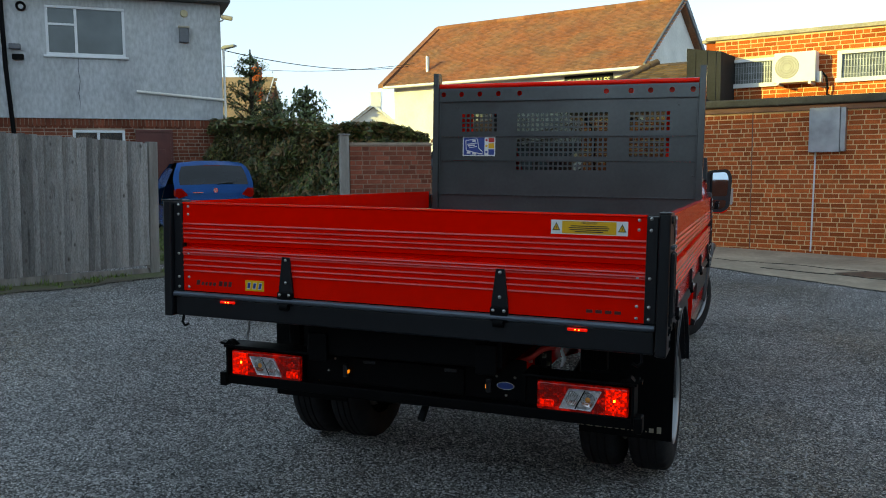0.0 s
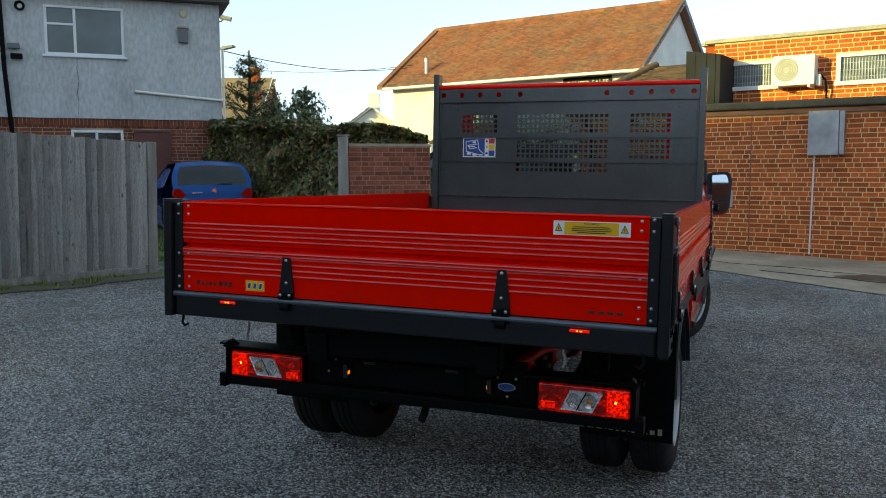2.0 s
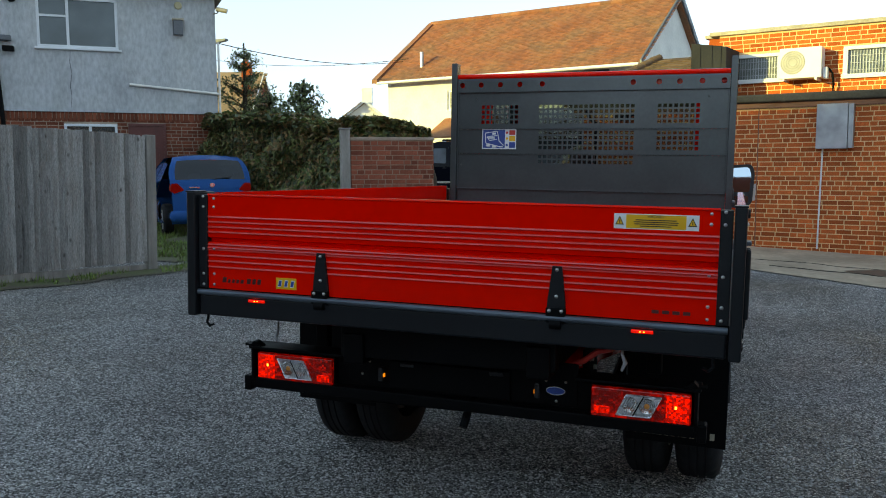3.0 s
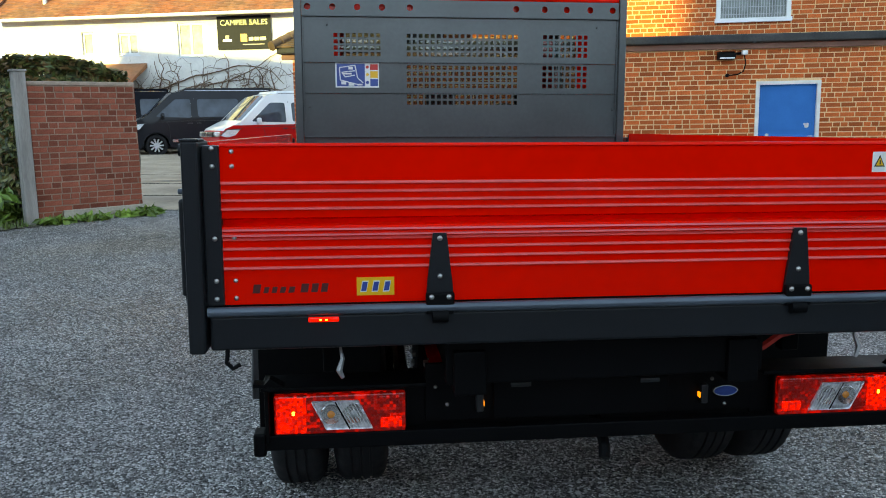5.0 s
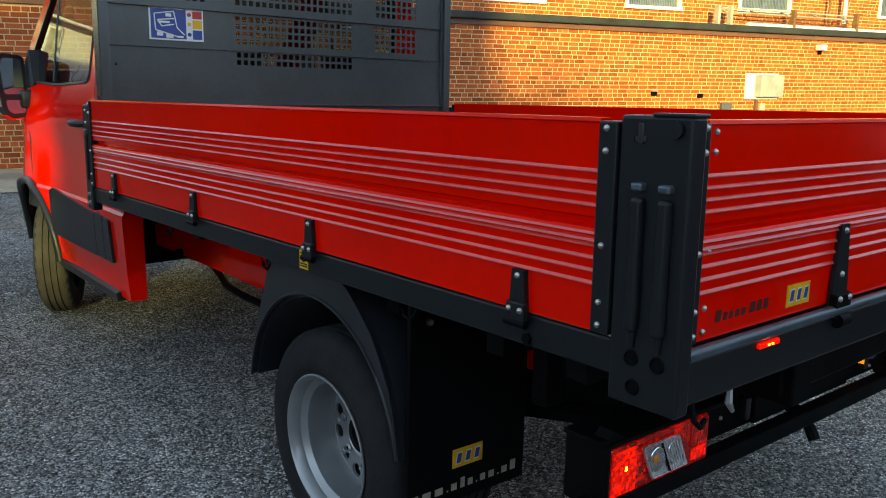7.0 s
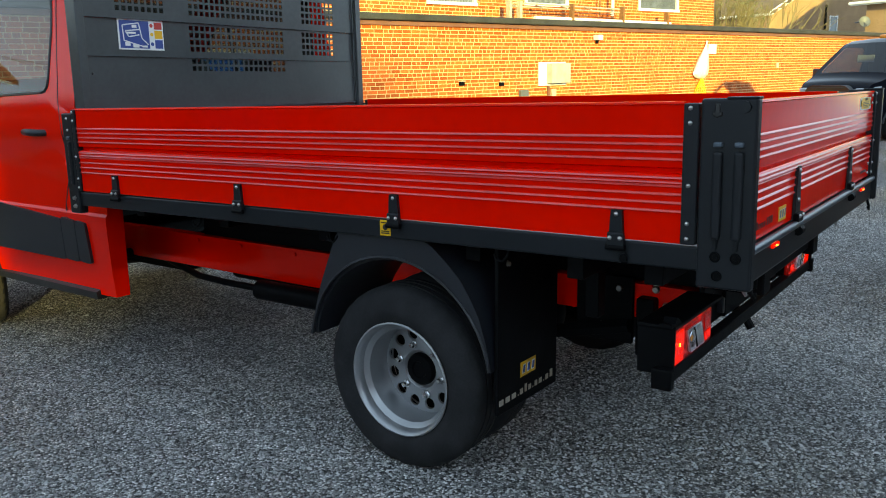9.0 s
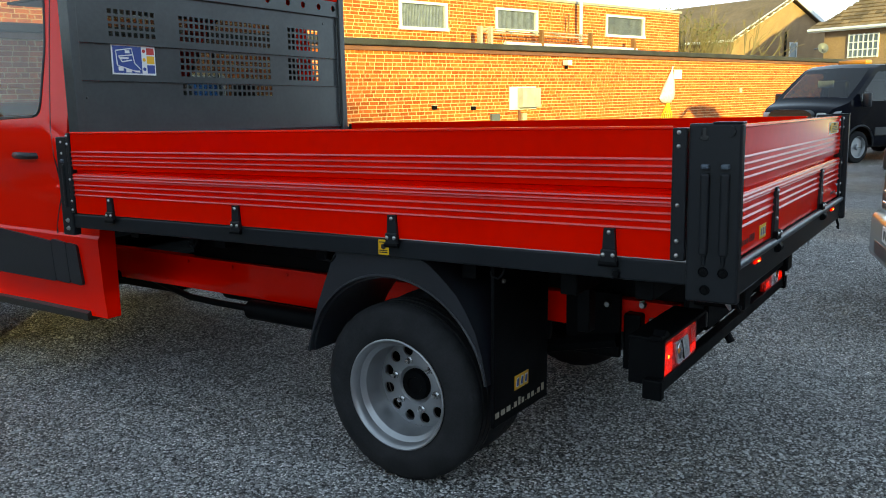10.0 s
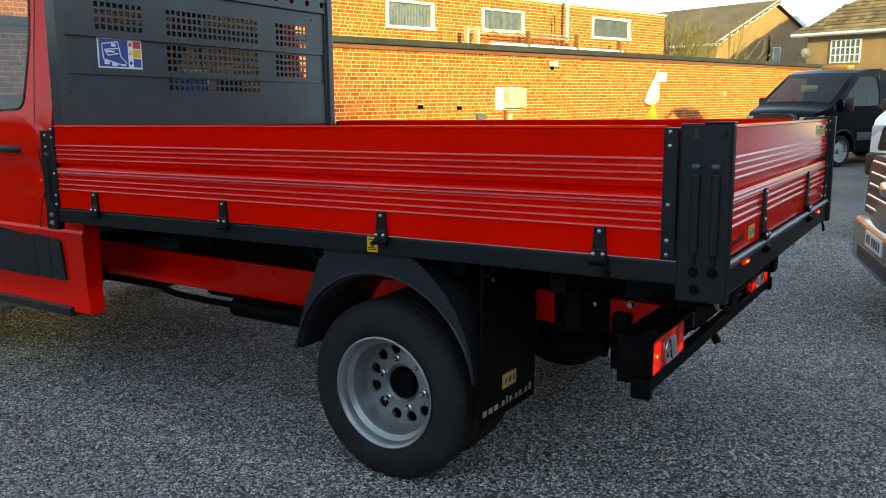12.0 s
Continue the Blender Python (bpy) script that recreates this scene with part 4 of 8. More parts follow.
NET = material("net_curtain", (0.42, 0.4, 0.34), 0.7, vary=0.3, scale=5)
for i, w in enumerate(HW):
    ww = house_window("window_white_%d" % (i + 1), WH, *w, muntins=((w[0] + w[1]) / 2,) if w[1] - w[0] > 0.7 else (), y=0.05, f=0.07, label="white framed cottage window")
    part("net_curtain", bx(w[0] + 0.08, w[1] - 0.08, 0.09, 0.097, w[2] + 0.08, w[3] - 0.08), NET, ww)
ROOF = [(-0.5, 4.62), (3.6, 7.45), (7.7, 4.62), (7.5, 4.52), (3.6, 7.25), (-0.4, 4.52)]
roof_white = structure("roof_white", prism(bmesh.new(), ROOF, -10.65, 0.5, "x"), TILE, "steep orange clay tile roof of the white house", "roof", WH)
rs = math.hypot(4.1, 2.83)
tiles(roof_white, (-10.65, -0.5, 4.62), (1, 0, 0), (0, 4.1 / rs, 2.83 / rs), 66, int(rs / 0.115), 0.17, 0.115, TILE, seed=4)
for i in range(25):
    part("ridge_tile", rod(bmesh.new(), (-10.65 + i * 0.446, 3.6, 7.45), (-10.65 + (i + 0.97) * 0.446, 3.6, 7.45), 0.12, 8), TILE, roof_white, smooth=60)
part("gutter", rod(bmesh.new(), (-10.6, -0.52, 4.54), (0.45, -0.52, 4.54), 0.06, 8), WHITE, roof_white, "white gutter", 60)
part("verge", prism(bmesh.new(), [(-0.58, 4.52), (3.6, 7.38), (3.6, 7.53), (-0.58, 4.68)], -10.78, -10.52, "x"), TILE, roof_white)
part("vent_pipe", rod(bmesh.new(), (-8.9, 0.3, 5.0), (-8.9, 0.3, 5.75), 0.08, 8), ZINC, roof_white, smooth=60)
part("barge_board", prism(bmesh.new(), [(-0.55, 4.47), (3.6, 7.3), (7.75, 4.47), (7.75, 4.67), (3.6, 7.55), (-0.55, 4.67)], 0.5, 0.56, "x"), LEAD, roof_white)
porch = thing("porch_roof", WH @ Matrix.Translation((-6.4, 0, 0)), "small orange tiled porch roof", "porch")
part("porch_tiles", prism(bmesh.new(), [(0.0, 3.05), (-1.4, 2.3), (-1.4, 2.22), (0.0, 2.9)], -1.2, 1.2, "x"), TILE, porch)
for x in (-1.1, 1.1):
    part("post", bx(x - 0.05, x + 0.05, -1.35, -1.25, -0.2, 2.3), WHITE, porch)
sign = thing("shop_sign", WH @ Matrix.Translation((-1.7, -0.03, 3.93)) @ Matrix.Diagonal((0.62, 1, 0.62, 1)), "black shop sign with pale lettering", "sign")
SIGN_BLACK = material("black_sign_board", (0.015, 0.016, 0.018), 0.6, vary=0.1, scale=3, spec=0.12)
PALE_INK = material("pale_lettering", (0.7, 0.66, 0.35), 0.5)
part("board", bx(-1.5, 1.5, -0.03, 0.0, -0.85, 0.9, bevel=0.006), SIGN_BLACK, sign)
lettering("CAMPER SALES", 0.40, sign, Matrix.Translation((0, -0.034, 0.42)) @ Matrix.Rotation(radians(90), 4, "X"), PALE_INK)
for x0, x1, z0, z1, mt in ((-1.2, -0.7, -0.42, -0.3, WHITE), (-1.05, -0.85, -0.28, -0.1, STONE), (-0.2, 0.15, -0.45, -0.05, YELLOW), (0.25, 0.5, -0.4, -0.22, PALE_INK), (0.55, 0.8, -0.4, -0.22, PALE_INK), (0.85, 1.2, -0.4, -0.22, PALE_INK), (-0.1, 1.1, -0.62, -0.57, STONE)):
    part("emblem", bx(x0, x1, -0.036, -0.03, z0, z1), mt, sign)
rnd = random.Random(7)
VINE = material("bare_vine", (0.16, 0.09, 0.055), 0.9, vary=0.3, scale=6, bump=0.3)
vine = tagged(new("climbing_vine"), "bare twisted vine trained along the white wall", "plant")
vine.matrix_basis = WH
def vine_stem(p, way, steps, r, wander, branch):
    """A stem that wanders over the wall, with side shoots."""
    q = [Vector(p)]
    d = Vector(way).normalized()
    for i in range(steps):
        d = (d + Vector((rnd.gauss(0, wander), 0, rnd.gauss(0, wander)))).normalized()
        q.append(q[-1] + d * rnd.uniform(0.09, 0.17))
        q[-1].y = -0.05 - 0.04 * rnd.random()
    q = [v for v in q if v.x < 0.24 and v.z < 3.35]
    if len(q) < 3:
        return
    part("stem" if r > 0.014 else "twig", pipe(bmesh.new(), q, [r * (1 - 0.6 * i / len(q)) for i in range(len(q))], 5), VINE, vine)
    for v in q[1:-1]:
        if rnd.random() < branch:
            vine_stem(v, (rnd.uniform(-1, 1), 0, rnd.uniform(-0.1, 1)), rnd.randint(3, 7), r * 0.5, 0.45, 0.22 if r > 0.02 else 0.0)


for z in (1.92, 2.12):
    vine_stem((-5.6, -0.06, z), (1, 0, 0.02), 46, 0.032, 0.12, 0.0)
for i in range(17):
    vine_stem((-5.5 + 0.34 * i + rnd.uniform(-0.1, 0.1), -0.06, 1.95 + 0.1 * rnd.random()), (rnd.uniform(-0.7, 0.7), 0, 1), rnd.randint(6, 11), 0.024, 0.4, 0.5)

# ---- far houses ----
PALE_BRICK = material("buff_brick", (0.33, 0.19, 0.10), 0.9, vary=0.15, scale=1.5, fine=0.3, bump=0.2, bump_scale=14)


def view_late(lat, dep):
    """Seen from the last eye: metres to the right and metres ahead, on the plan."""
    return (-4.87 + 0.842 * dep + 0.538 * lat, 2.43 + 0.54 * dep - 0.843 * lat)


def far_house(name, at, width, depth, eave, ridge, wall_mat, roof_mat, label, ground=-0.8, board=True):
    """Gables at both ends of y; x across the gable."""
    h = thing(name, at, label, "house")
    wl = part("wall", prism(bmesh.new(), [(-width / 2, ground), (width / 2, ground), (width / 2, eave), (0, ridge - 0.15), (-width / 2, eave)], 0, depth, "y"), wall_mat, h)
    o = 0.35
    k = (ridge - eave) / (width / 2)
    rf = part("roof", prism(bmesh.new(), [(-width / 2 - o, eave - o * k), (0, ridge), (width / 2 + o, eave - o * k), (width / 2 + o, eave - o * k + 0.12), (0, ridge + 0.14), (-width / 2 - o, eave - o * k + 0.12)], -0.25, depth + 0.25, "y"), roof_mat, h)
    sl = math.hypot(width / 2 + o, ridge - eave + o * k)
    for s in (-1, 1):
        u, v = Vector((0, s * -1.0, 0)), Vector((-s * (width / 2 + o) / sl, 0, (ridge - eave + o * k) / sl))
        tiles(rf, (s * (width / 2 + o), depth + 0.25 if s > 0 else -0.25, eave - o * k + 0.125), u, v, int((depth + 0.5) / 0.33), int(sl / 0.3), 0.33, 0.3, roof_mat, t=0.06)
        if board:
            part("barge_board", prism(bmesh.new(), [(s * (width / 2 + o), eave - o * k - 0.06), (0, ridge - 0.1), (0, ridge + 0.14), (s * (width / 2 + o), eave - o * k + 0.16)], -0.32, -0.25, "y"), WHITE, rf)
            part("gutter", rod(bmesh.new(), (s * (width / 2 + o), -0.25, eave - o * k + 0.02), (s * (width / 2 + o), depth + 0.25, eave - o * k + 0.02), 0.07, 8), WHITE, rf)
    return h


def far_window(h, x0, x1, z0, z1, y, nx, nz):
    w = part("window", bx(x0, x1, y - 0.03, y + 0.02, z0, z1), HOUSE_GLASS, h)
    for i in range(nx + 1):
        x = x0 + (x1 - x0) * i / nx
        part("window_frame", bx(x - 0.025, x + 0.025, y - 0.06, y, z0 - 0.04, z1 + 0.04), WHITE, w)
    for i in range(nz + 1):
        z = z0 + (z1 - z0) * i / nz
        part("window_frame", bx(x0 - 0.035, x1 + 0.035, y - 0.055, y, z - 0.022, z + 0.022), WHITE, w)


ESTATE = Matrix.Rotation(radians(-23.1), 4, "Z")
h = far_house("brick_house", Matrix.Translation((*view_late(19.05, 48), -0.6)) @ ESTATE, 9.9, 9.5, 4.75, 7.05, PALE_BRICK, TILE_BROWN, "buff brick house with a brown tiled gable roof")
far_window(h, 0.1, 0.75, 3.35, 4.6, 0.0, 1, 1)
part("downpipe", rod(bmesh.new(), (-0.35, -0.06, 0), (-0.35, -0.06, 5.2), 0.06, 8), BLACK_STEEL, h, smooth=60)
sw = part("side_window", bx(-4.99, -4.95, 0.8, 2.6, 2.9, 3.9), WHITE, h)
for y in (0.95, 1.75):
    part("pane", bx(-5.0, -4.99, y, y + 0.7, 3.0, 3.8), HOUSE_GLASS, sw)
# the house beside it: its front along x, hipped roof
hb = thing("brick_house", Matrix.Translation((*view_late(17.8, 41), -0.3)) @ ESTATE @ Matrix.Rotation(radians(-90), 4, "Z"), "buff brick house with a hipped brown tile roof", "house")
part("wall", bx(0.2, 13, 0, 8, -0.5, 4.6), PALE_BRICK, hb)
bm = bmesh.new()
V = [bm.verts.new(p) for p in ((-0.3, -0.5, 4.5), (13.5, -0.5, 4.5), (13.5, 8.5, 4.5), (-0.3, 8.5, 4.5), (4.2, 4.0, 8.1), (9.0, 4.0, 8.1))]
for f in ((0, 1, 5, 4), (1, 2, 5), (2, 3, 4, 5), (3, 0, 4), (3, 2, 1, 0)):
    bm.faces.new([V[i] for i in f])
rf = part("roof", bm, TILE_BROWN, hb)
sl = math.hypot(4.5, 3.6)
tiles(rf, (-0.3, -0.5, 4.5), (1, 0, 0), (0, 4.5 / sl, 3.6 / sl), 41, int(sl / 0.28), 0.33, 0.28, TILE_BROWN, t=0.06, clip=lambda s, h: h / sl * 4.4 < s < 13.8 - h / sl * 4.4)
part("fascia", bx(-0.32, 13.5, -0.52, -0.48, 4.36, 4.52), WHITE, rf)
part("gutter", rod(bmesh.new(), (-0.32, -0.57, 4.46), (13.5, -0.57, 4.46), 0.07, 8), WHITE, rf, smooth=60)
far_window(hb, 1.45, 2.85, 3.15, 4.15, 0.0, 6, 3)
dish = thing("satellite_dish", Matrix.Translation((*view_late(17.65, 40.3), 3.32)), "pale grey satellite dish on the house corner", "dish")
part("dish_bowl", turned(bmesh.new(), [(0.0001, 0.08), (0.13, 0.06), (0.25, 0.0), (0.255, 0.01), (0.13, 0.075), (0.0001, 0.095)], (0, 0, 0), (0.75, 0.45, -0.3), 20), LEAD, dish, smooth=60)
part("arm", pipe(bmesh.new(), [(0.06, 0.04, -0.05), (-0.12, -0.1, -0.2), (-0.22, -0.15, -0.12)], 0.02, 5), LEAD, dish)
part("bracket", pipe(bmesh.new(), [(0.08, 0.05, 0.0), (0.3, 0.3, 0.0), (0.9, 0.55, 0.0)], 0.03, 5), LEAD, dish)

h = far_house("white_gabled_house", Matrix.Translation((*along_view(-5.05, 61.4), 0)) @ Matrix.Rotation(radians(20), 4, "Z"), 5.0, 9, 4.3, 6.2, RENDER_WHITE, TILE_BROWN, "far white gabled house with a chimney")
part("chimney", bx(-0.4, 0.4, 2, 2.8, 5.5, 7.4), WHITE, h)
h = far_house("brick_cottage", Matrix.Translation((*along_view(-12.9, 63), 0)) @ Matrix.Rotation(radians(110.8), 4, "Z"), 9.0, 14, 5.3, 8.4, BRICK_DARK, TILE_BROWN, "brick cottage with a dark tiled roof behind the hedge")
ch = part("chimney", bx(-3.0, -2.4, 0.1, 0.75, 6.0, 8.9), BRICK, h, "orange brick chimney")
for x in (-0.18, 0.18):
    part("chimney_pot", rod(bmesh.new(), (x - 2.7, 0.42, 8.9), (x - 2.7, 0.42, 9.3), 0.12, 8, 0.1), TILE, ch)

# ---- street lamp and wires ----
lamp_post = thing("street_lamp", (*along_view(-9.35, 36), 0.4), "thin grey street lamp behind the hedge", "street lamp")
part("column", rod(bmesh.new(), (0, 0, 0), (0, 0, 6.3), 0.07, 8, 0.045), LEAD, lamp_post, smooth=60)
part("lamp_head", prism(bmesh.new(), [(-0.05, 6.28), (0.6, 6.38), (0.6, 6.46), (0.1, 6.44), (-0.05, 6.36)], -0.12, 0.12, "y"), LEAD, lamp_post)
for a, b, za, zb in (((-5.1, 19.1), (-1.2, 30.2), 4.42, 5.2), ((-9.35, 36), (-1.0, 31.0), 6.0, 5.4)):
    p, q = (-12.18, 17.19) if za < 5 else along_view(*a), along_view(*b)
    pts = [(p[0] + (q[0] - p[0]) * t / 12, p[1] + (q[1] - p[1]) * t / 12, za + (zb - za) * t / 12 - 0.25 * (1 - (2 * t / 12 - 1) ** 2)) for t in range(13)]
    w = thing("overhead_wire", (0, 0, 0), "thin dark overhead wire", "wire", "overhead wires")
    part("wire", pipe(bmesh.new(), pts, 0.012, 4), BLACK_STEEL, w)

# ---- gateway wall with its timber post ----
P1, P2 = Vector((-6.18, 12.05)), Vector((-5.08, 12.85))
d = (P2 - P1)
GATE = Matrix.Translation((*P1, 0)) @ Matrix.Rotation(math.atan2(d.y, d.x), 4, "Z")
wall_gate = structure("wall_gate", bx(0, d.length, 0, 0.22, -0.1, 1.892), material("brown_mortar", (0.30, 0.18, 0.13), 0.95, vary=0.25, scale=4, fine=0.15, bump=0.3, bump_scale=90), "short red brick garden wall at the gateway", "wall", GATE)
OLD_BRICK = material("old_red_brick", (0.28, 0.075, 0.046), 0.9, spec=0.1, vary=0.2, scale=6, fine=0.2, island=0.35, bump=0.4, bump_scale=60)
lay_bricks(wall_gate, 0.0, d.length, 0.12, 1.89, OLD_BRICK, single=(-1, 9, -1, 9), seed=21)
ends = lay_bricks(wall_gate, 0.0, 0.22, 0.12, 1.89, OLD_BRICK, seed=22)
ends.matrix_basis = Matrix.Translation((d.length, 0, 0)) @ Matrix.Rotation(radians(90), 4, "Z")
part("wall_foot", bx(0.3, d.length + 0.03, -0.03, 0.24, -0.1, 0.28, bevel=0.01), STONE, wall_gate)
part("capping", bx(-0.01, d.length + 0.01, -0.015, 0.235, 1.893, 1.945, bevel=0.01), MORTAR_OLD, wall_gate)
OLD_WOOD = material("weathered_grey_wood", (0.22, 0.2, 0.18), 0.9, vary=0.3, scale=2.5, fine=0.1, island=0.3, bump=0.3, bump_scale=25, grain=(4, 4, 0.5))
FENCE_WOOD = material("silvered_fence_wood", (0.34, 0.325, 0.31), 0.9, vary=0.6, scale=3.5, fine=0.34, island=0.42, bump=0.4, bump_scale=20, second=(0.14, 0.13, 0.12), grain=(5, 5, 0.5))


def knots(m, scale, stretch):
    """Dark knots, a few to a board, mixed over a wood's colour."""
    n, k = m.node_tree.nodes, m.node_tree.links
    b = n["Principled BSDF"]
    under = b.inputs["Base Color"].links[0].from_socket
    co, st, cells, ring, mix = n.new("ShaderNodeTexCoord"), n.new("ShaderNodeVectorMath"), n.new("ShaderNodeTexVoronoi"), n.new("ShaderNodeMapRange"), n.new("ShaderNodeMix")
    st.operation, st.inputs[1].default_value = "MULTIPLY", stretch
    cells.inputs["Scale"].default_value = scale
    for i, w in enumerate((0.05, 0.16, 0.85, 0.0)):
        ring.inputs[i + 1].default_value = w
    mix.data_type = "RGBA"
    mix.inputs[7].default_value = (0.05, 0.042, 0.036, 1)
    k.new(co.outputs["Object"], st.inputs[0]), k.new(st.outputs[0], cells.inputs["Vector"]), k.new(cells.outputs["Distance"], ring.inputs[0])
    k.new(ring.outputs[0], mix.inputs["Factor"]), k.new(under, mix.inputs[6]), k.new(mix.outputs[2], b.inputs["Base Color"])


knots(FENCE_WOOD, 5.0, (1.6, 0.4, 0.8))
gp = thing("gate_post", GATE @ Matrix.Translation((-0.09, 0.02, 0)), "weathered square timber gate post", "post")
part("post_shaft", bx(-0.075, 0.075, -0.075, 0.075, -0.1, 2.06, bevel=0.012), OLD_WOOD, gp)
part("post_cap", bx(-0.09, 0.09, -0.09, 0.09, 2.06, 2.085, bevel=0.006), OLD_WOOD, gp)

# ---- close-board fence ----
F1, F2 = Vector((-8.72, 7.55)), Vector((-7.905, 9.385))
d = (F2 - F1)
FANG = math.atan2(d.y, d.x)
FN = Matrix.Translation((*F1, 0.03)) @ Matrix.Rotation(FANG, 4, "Z") @ Matrix.Rotation(radians(1.3), 4, "Y")
fence = thing("fence", FN, "grey weathered close-board timber fence", "fence")
rnd = random.Random(5)
x = -3.2
boards = []
while x < d.length - 0.12:
    w = rnd.uniform(0.076, 0.09)
    boards.append((x, w))
    x += w - 0.006
for i, (x, w) in enumerate(boards):
    zt = 1.97 - 0.03 * max(0, x) + rnd.uniform(-0.012, 0.012)
    lean = rnd.uniform(-0.006, 0.006)
    bm = prism(bmesh.new(), [(x, 0.006), (x + w, -0.02), (x + w, 0.0), (x, 0.014)], 0.16 + 0.03 * max(0, x), zt, "z")
    for v in bm.verts:
        v.co.x += lean * v.co.z
        v.co.y -= 0.028
    part("board", bm, FENCE_WOOD, fence)
for z in (0.5, 1.1, 1.7):
    part("rail", bx(-3.2, d.length, 0.02, 0.09, z, z + 0.07), OLD_WOOD, fence)
part("gravel_board", bx(-3.2, d.length - 0.1, -0.03, 0.015, -0.12, 0.17, bevel=0.004), OLD_WOOD, fence)
part("fence_post", bx(d.length - 0.11, d.length + 0.02, -0.075, 0.06, 0.0, 1.93, bevel=0.01), OLD_WOOD, fence)

# ---- vehicle shells ----
def rounded(poly, r, n=3):
    """Cuts the corners of an outline with short curves."""
    out = []
    for i, p in enumerate(poly):
        a, b = Vector(poly[i - 1]), Vector(poly[(i + 1) % len(poly)])
        p = Vector(p)
        d = min(r, (a - p).length * 0.4, (b - p).length * 0.4)
        s, e = p + (a - p).normalized() * d, p + (b - p).normalized() * d
        for k in range(n + 1):
            t = k / n
            q = s * (1 - t) ** 2 + p * 2 * t * (1 - t) + e * t * t
            out.append((q.x, q.y))
    return out


def shell(name, parent, upper, lower, width, crown, paint, side_windows=(), top_glass=(), pane=None, label="", cuts_z=(), cuts_y=(), bulge=0.03, tail=0.0):
    """A vehicle body: upper is the outline of (y, z) from the tail's foot over the roof to the nose's foot, lower runs back below
    with the wheel arches; width(y, z) is the half width. side_windows are outlines cut through both sides, top_glass the indices
    of the stretches of upper that are glass."""
    ys, zs = list(cuts_y), list(cuts_z)
    segs = [(upper[i], upper[i + 1], i in top_glass) for i in range(len(upper) - 1)]
    chain = []
    for a, b, g in segs:
        pts = cut_poly([a, b], ys, zs)
        k = [p for p in pts if (p[0] - a[0]) * (b[0] - a[0]) + (p[1] - a[1]) * (b[1] - a[1]) >= -1e-9]
        half = []
        for p in k:
            t = ((p[0] - a[0]) * (b[0] - a[0]) + (p[1] - a[1]) * (b[1] - a[1])) / ((b[0] - a[0]) ** 2 + (b[1] - a[1]) ** 2)
            if t < 0.999:
                half.append((round(t, 5), p))
        seen, mine = set(), []
        for t, p in sorted(half):
            if t not in seen:
                seen.add(t)
                mine.append(p)
        chain += [(p, g) for p in mine]
    chain.append((upper[-1], False))
    outline = [p for p, _ in chain] + cut_poly(list(lower), ys, zs)
    wins = [cut_poly(w, ys, zs) for w in side_windows]
    bm = bmesh.new()
    for s in (-1, 1):
        skin(bm, outline, wins, ys, zs, lambda y, z: s * width(y, z))
    across = [-1, -0.86, -0.6, -0.3, 0, 0.3, 0.6, 0.86, 1]
    glass_bm = bmesh.new()

    def row(b, p, lift):
        w = width(*p)
        return [b.verts.new((w * a, p[0] + (bulge if p[0] > upper[0][0] + 0.5 else -tail) * (1 - a * a) * lift[0], p[1] + crown * (1 - a ** 2) * lift[1])) for a in across]

    def lift_at(i):
        p, q = chain[max(0, i - 1)][0], chain[min(len(chain) - 1, i + 1)][0]
        d = math.hypot(q[0] - p[0], q[1] - p[1]) or 1
        return (abs(q[1] - p[1]) / d, abs(q[0] - p[0]) / d)
    for i in range(len(chain) - 1):
        b = glass_bm if chain[i][1] else bm
        r0, r1 = row(b, chain[i][0], lift_at(i)), row(b, chain[i + 1][0], lift_at(i + 1))
        for j in range(len(across) - 1):
            edge = chain[i][1] and j in (0, len(across) - 2)
            if edge:                                   # pillars beside the glass
                f0, f1 = row(bm, chain[i][0], lift_at(i)), row(bm, chain[i + 1][0], lift_at(i + 1))
                bm.faces.new((f0[j], f0[j + 1], f1[j + 1], f1[j]))
                bmesh.ops.delete(bm, geom=[v for v in f0 + f1 if not v.link_faces], context="VERTS")
                continue
            b.faces.new((r0[j], r0[j + 1], r1[j + 1], r1[j]))
        for r in (r0, r1):
            bmesh.ops.delete(b, geom=[v for v in r if not v.link_faces], context="VERTS")
    bmesh.ops.remove_doubles(bm, verts=bm.verts, dist=0.0008)
    ob = part(name, bm, paint, parent, label, smooth=32)
    panes = []
    for s in (-1, 1):
        for w in wins:
            g = skin(bmesh.new(), w, [], ys, zs, lambda y, z: s * (width(y, z) - 0.012))
            panes.append(part("side_window", g, pane, ob, smooth=60))
    if len(glass_bm.verts):
        bmesh.ops.remove_doubles(glass_bm, verts=glass_bm.verts, dist=0.0008)
        panes.append(part("windscreen", glass_bm, pane, ob, smooth=60))
    else:
        glass_bm.free()
    return ob, panes


def seam(parent, pts, width, s, mat, r=0.004, name="seam"):
    """A line that follows the side of a body."""
    p = [(s * (width(y, z) - 0.001), y, z) for y, z in pts]
    return part(name, pipe(bmesh.new(), p, r, 6), mat, parent)


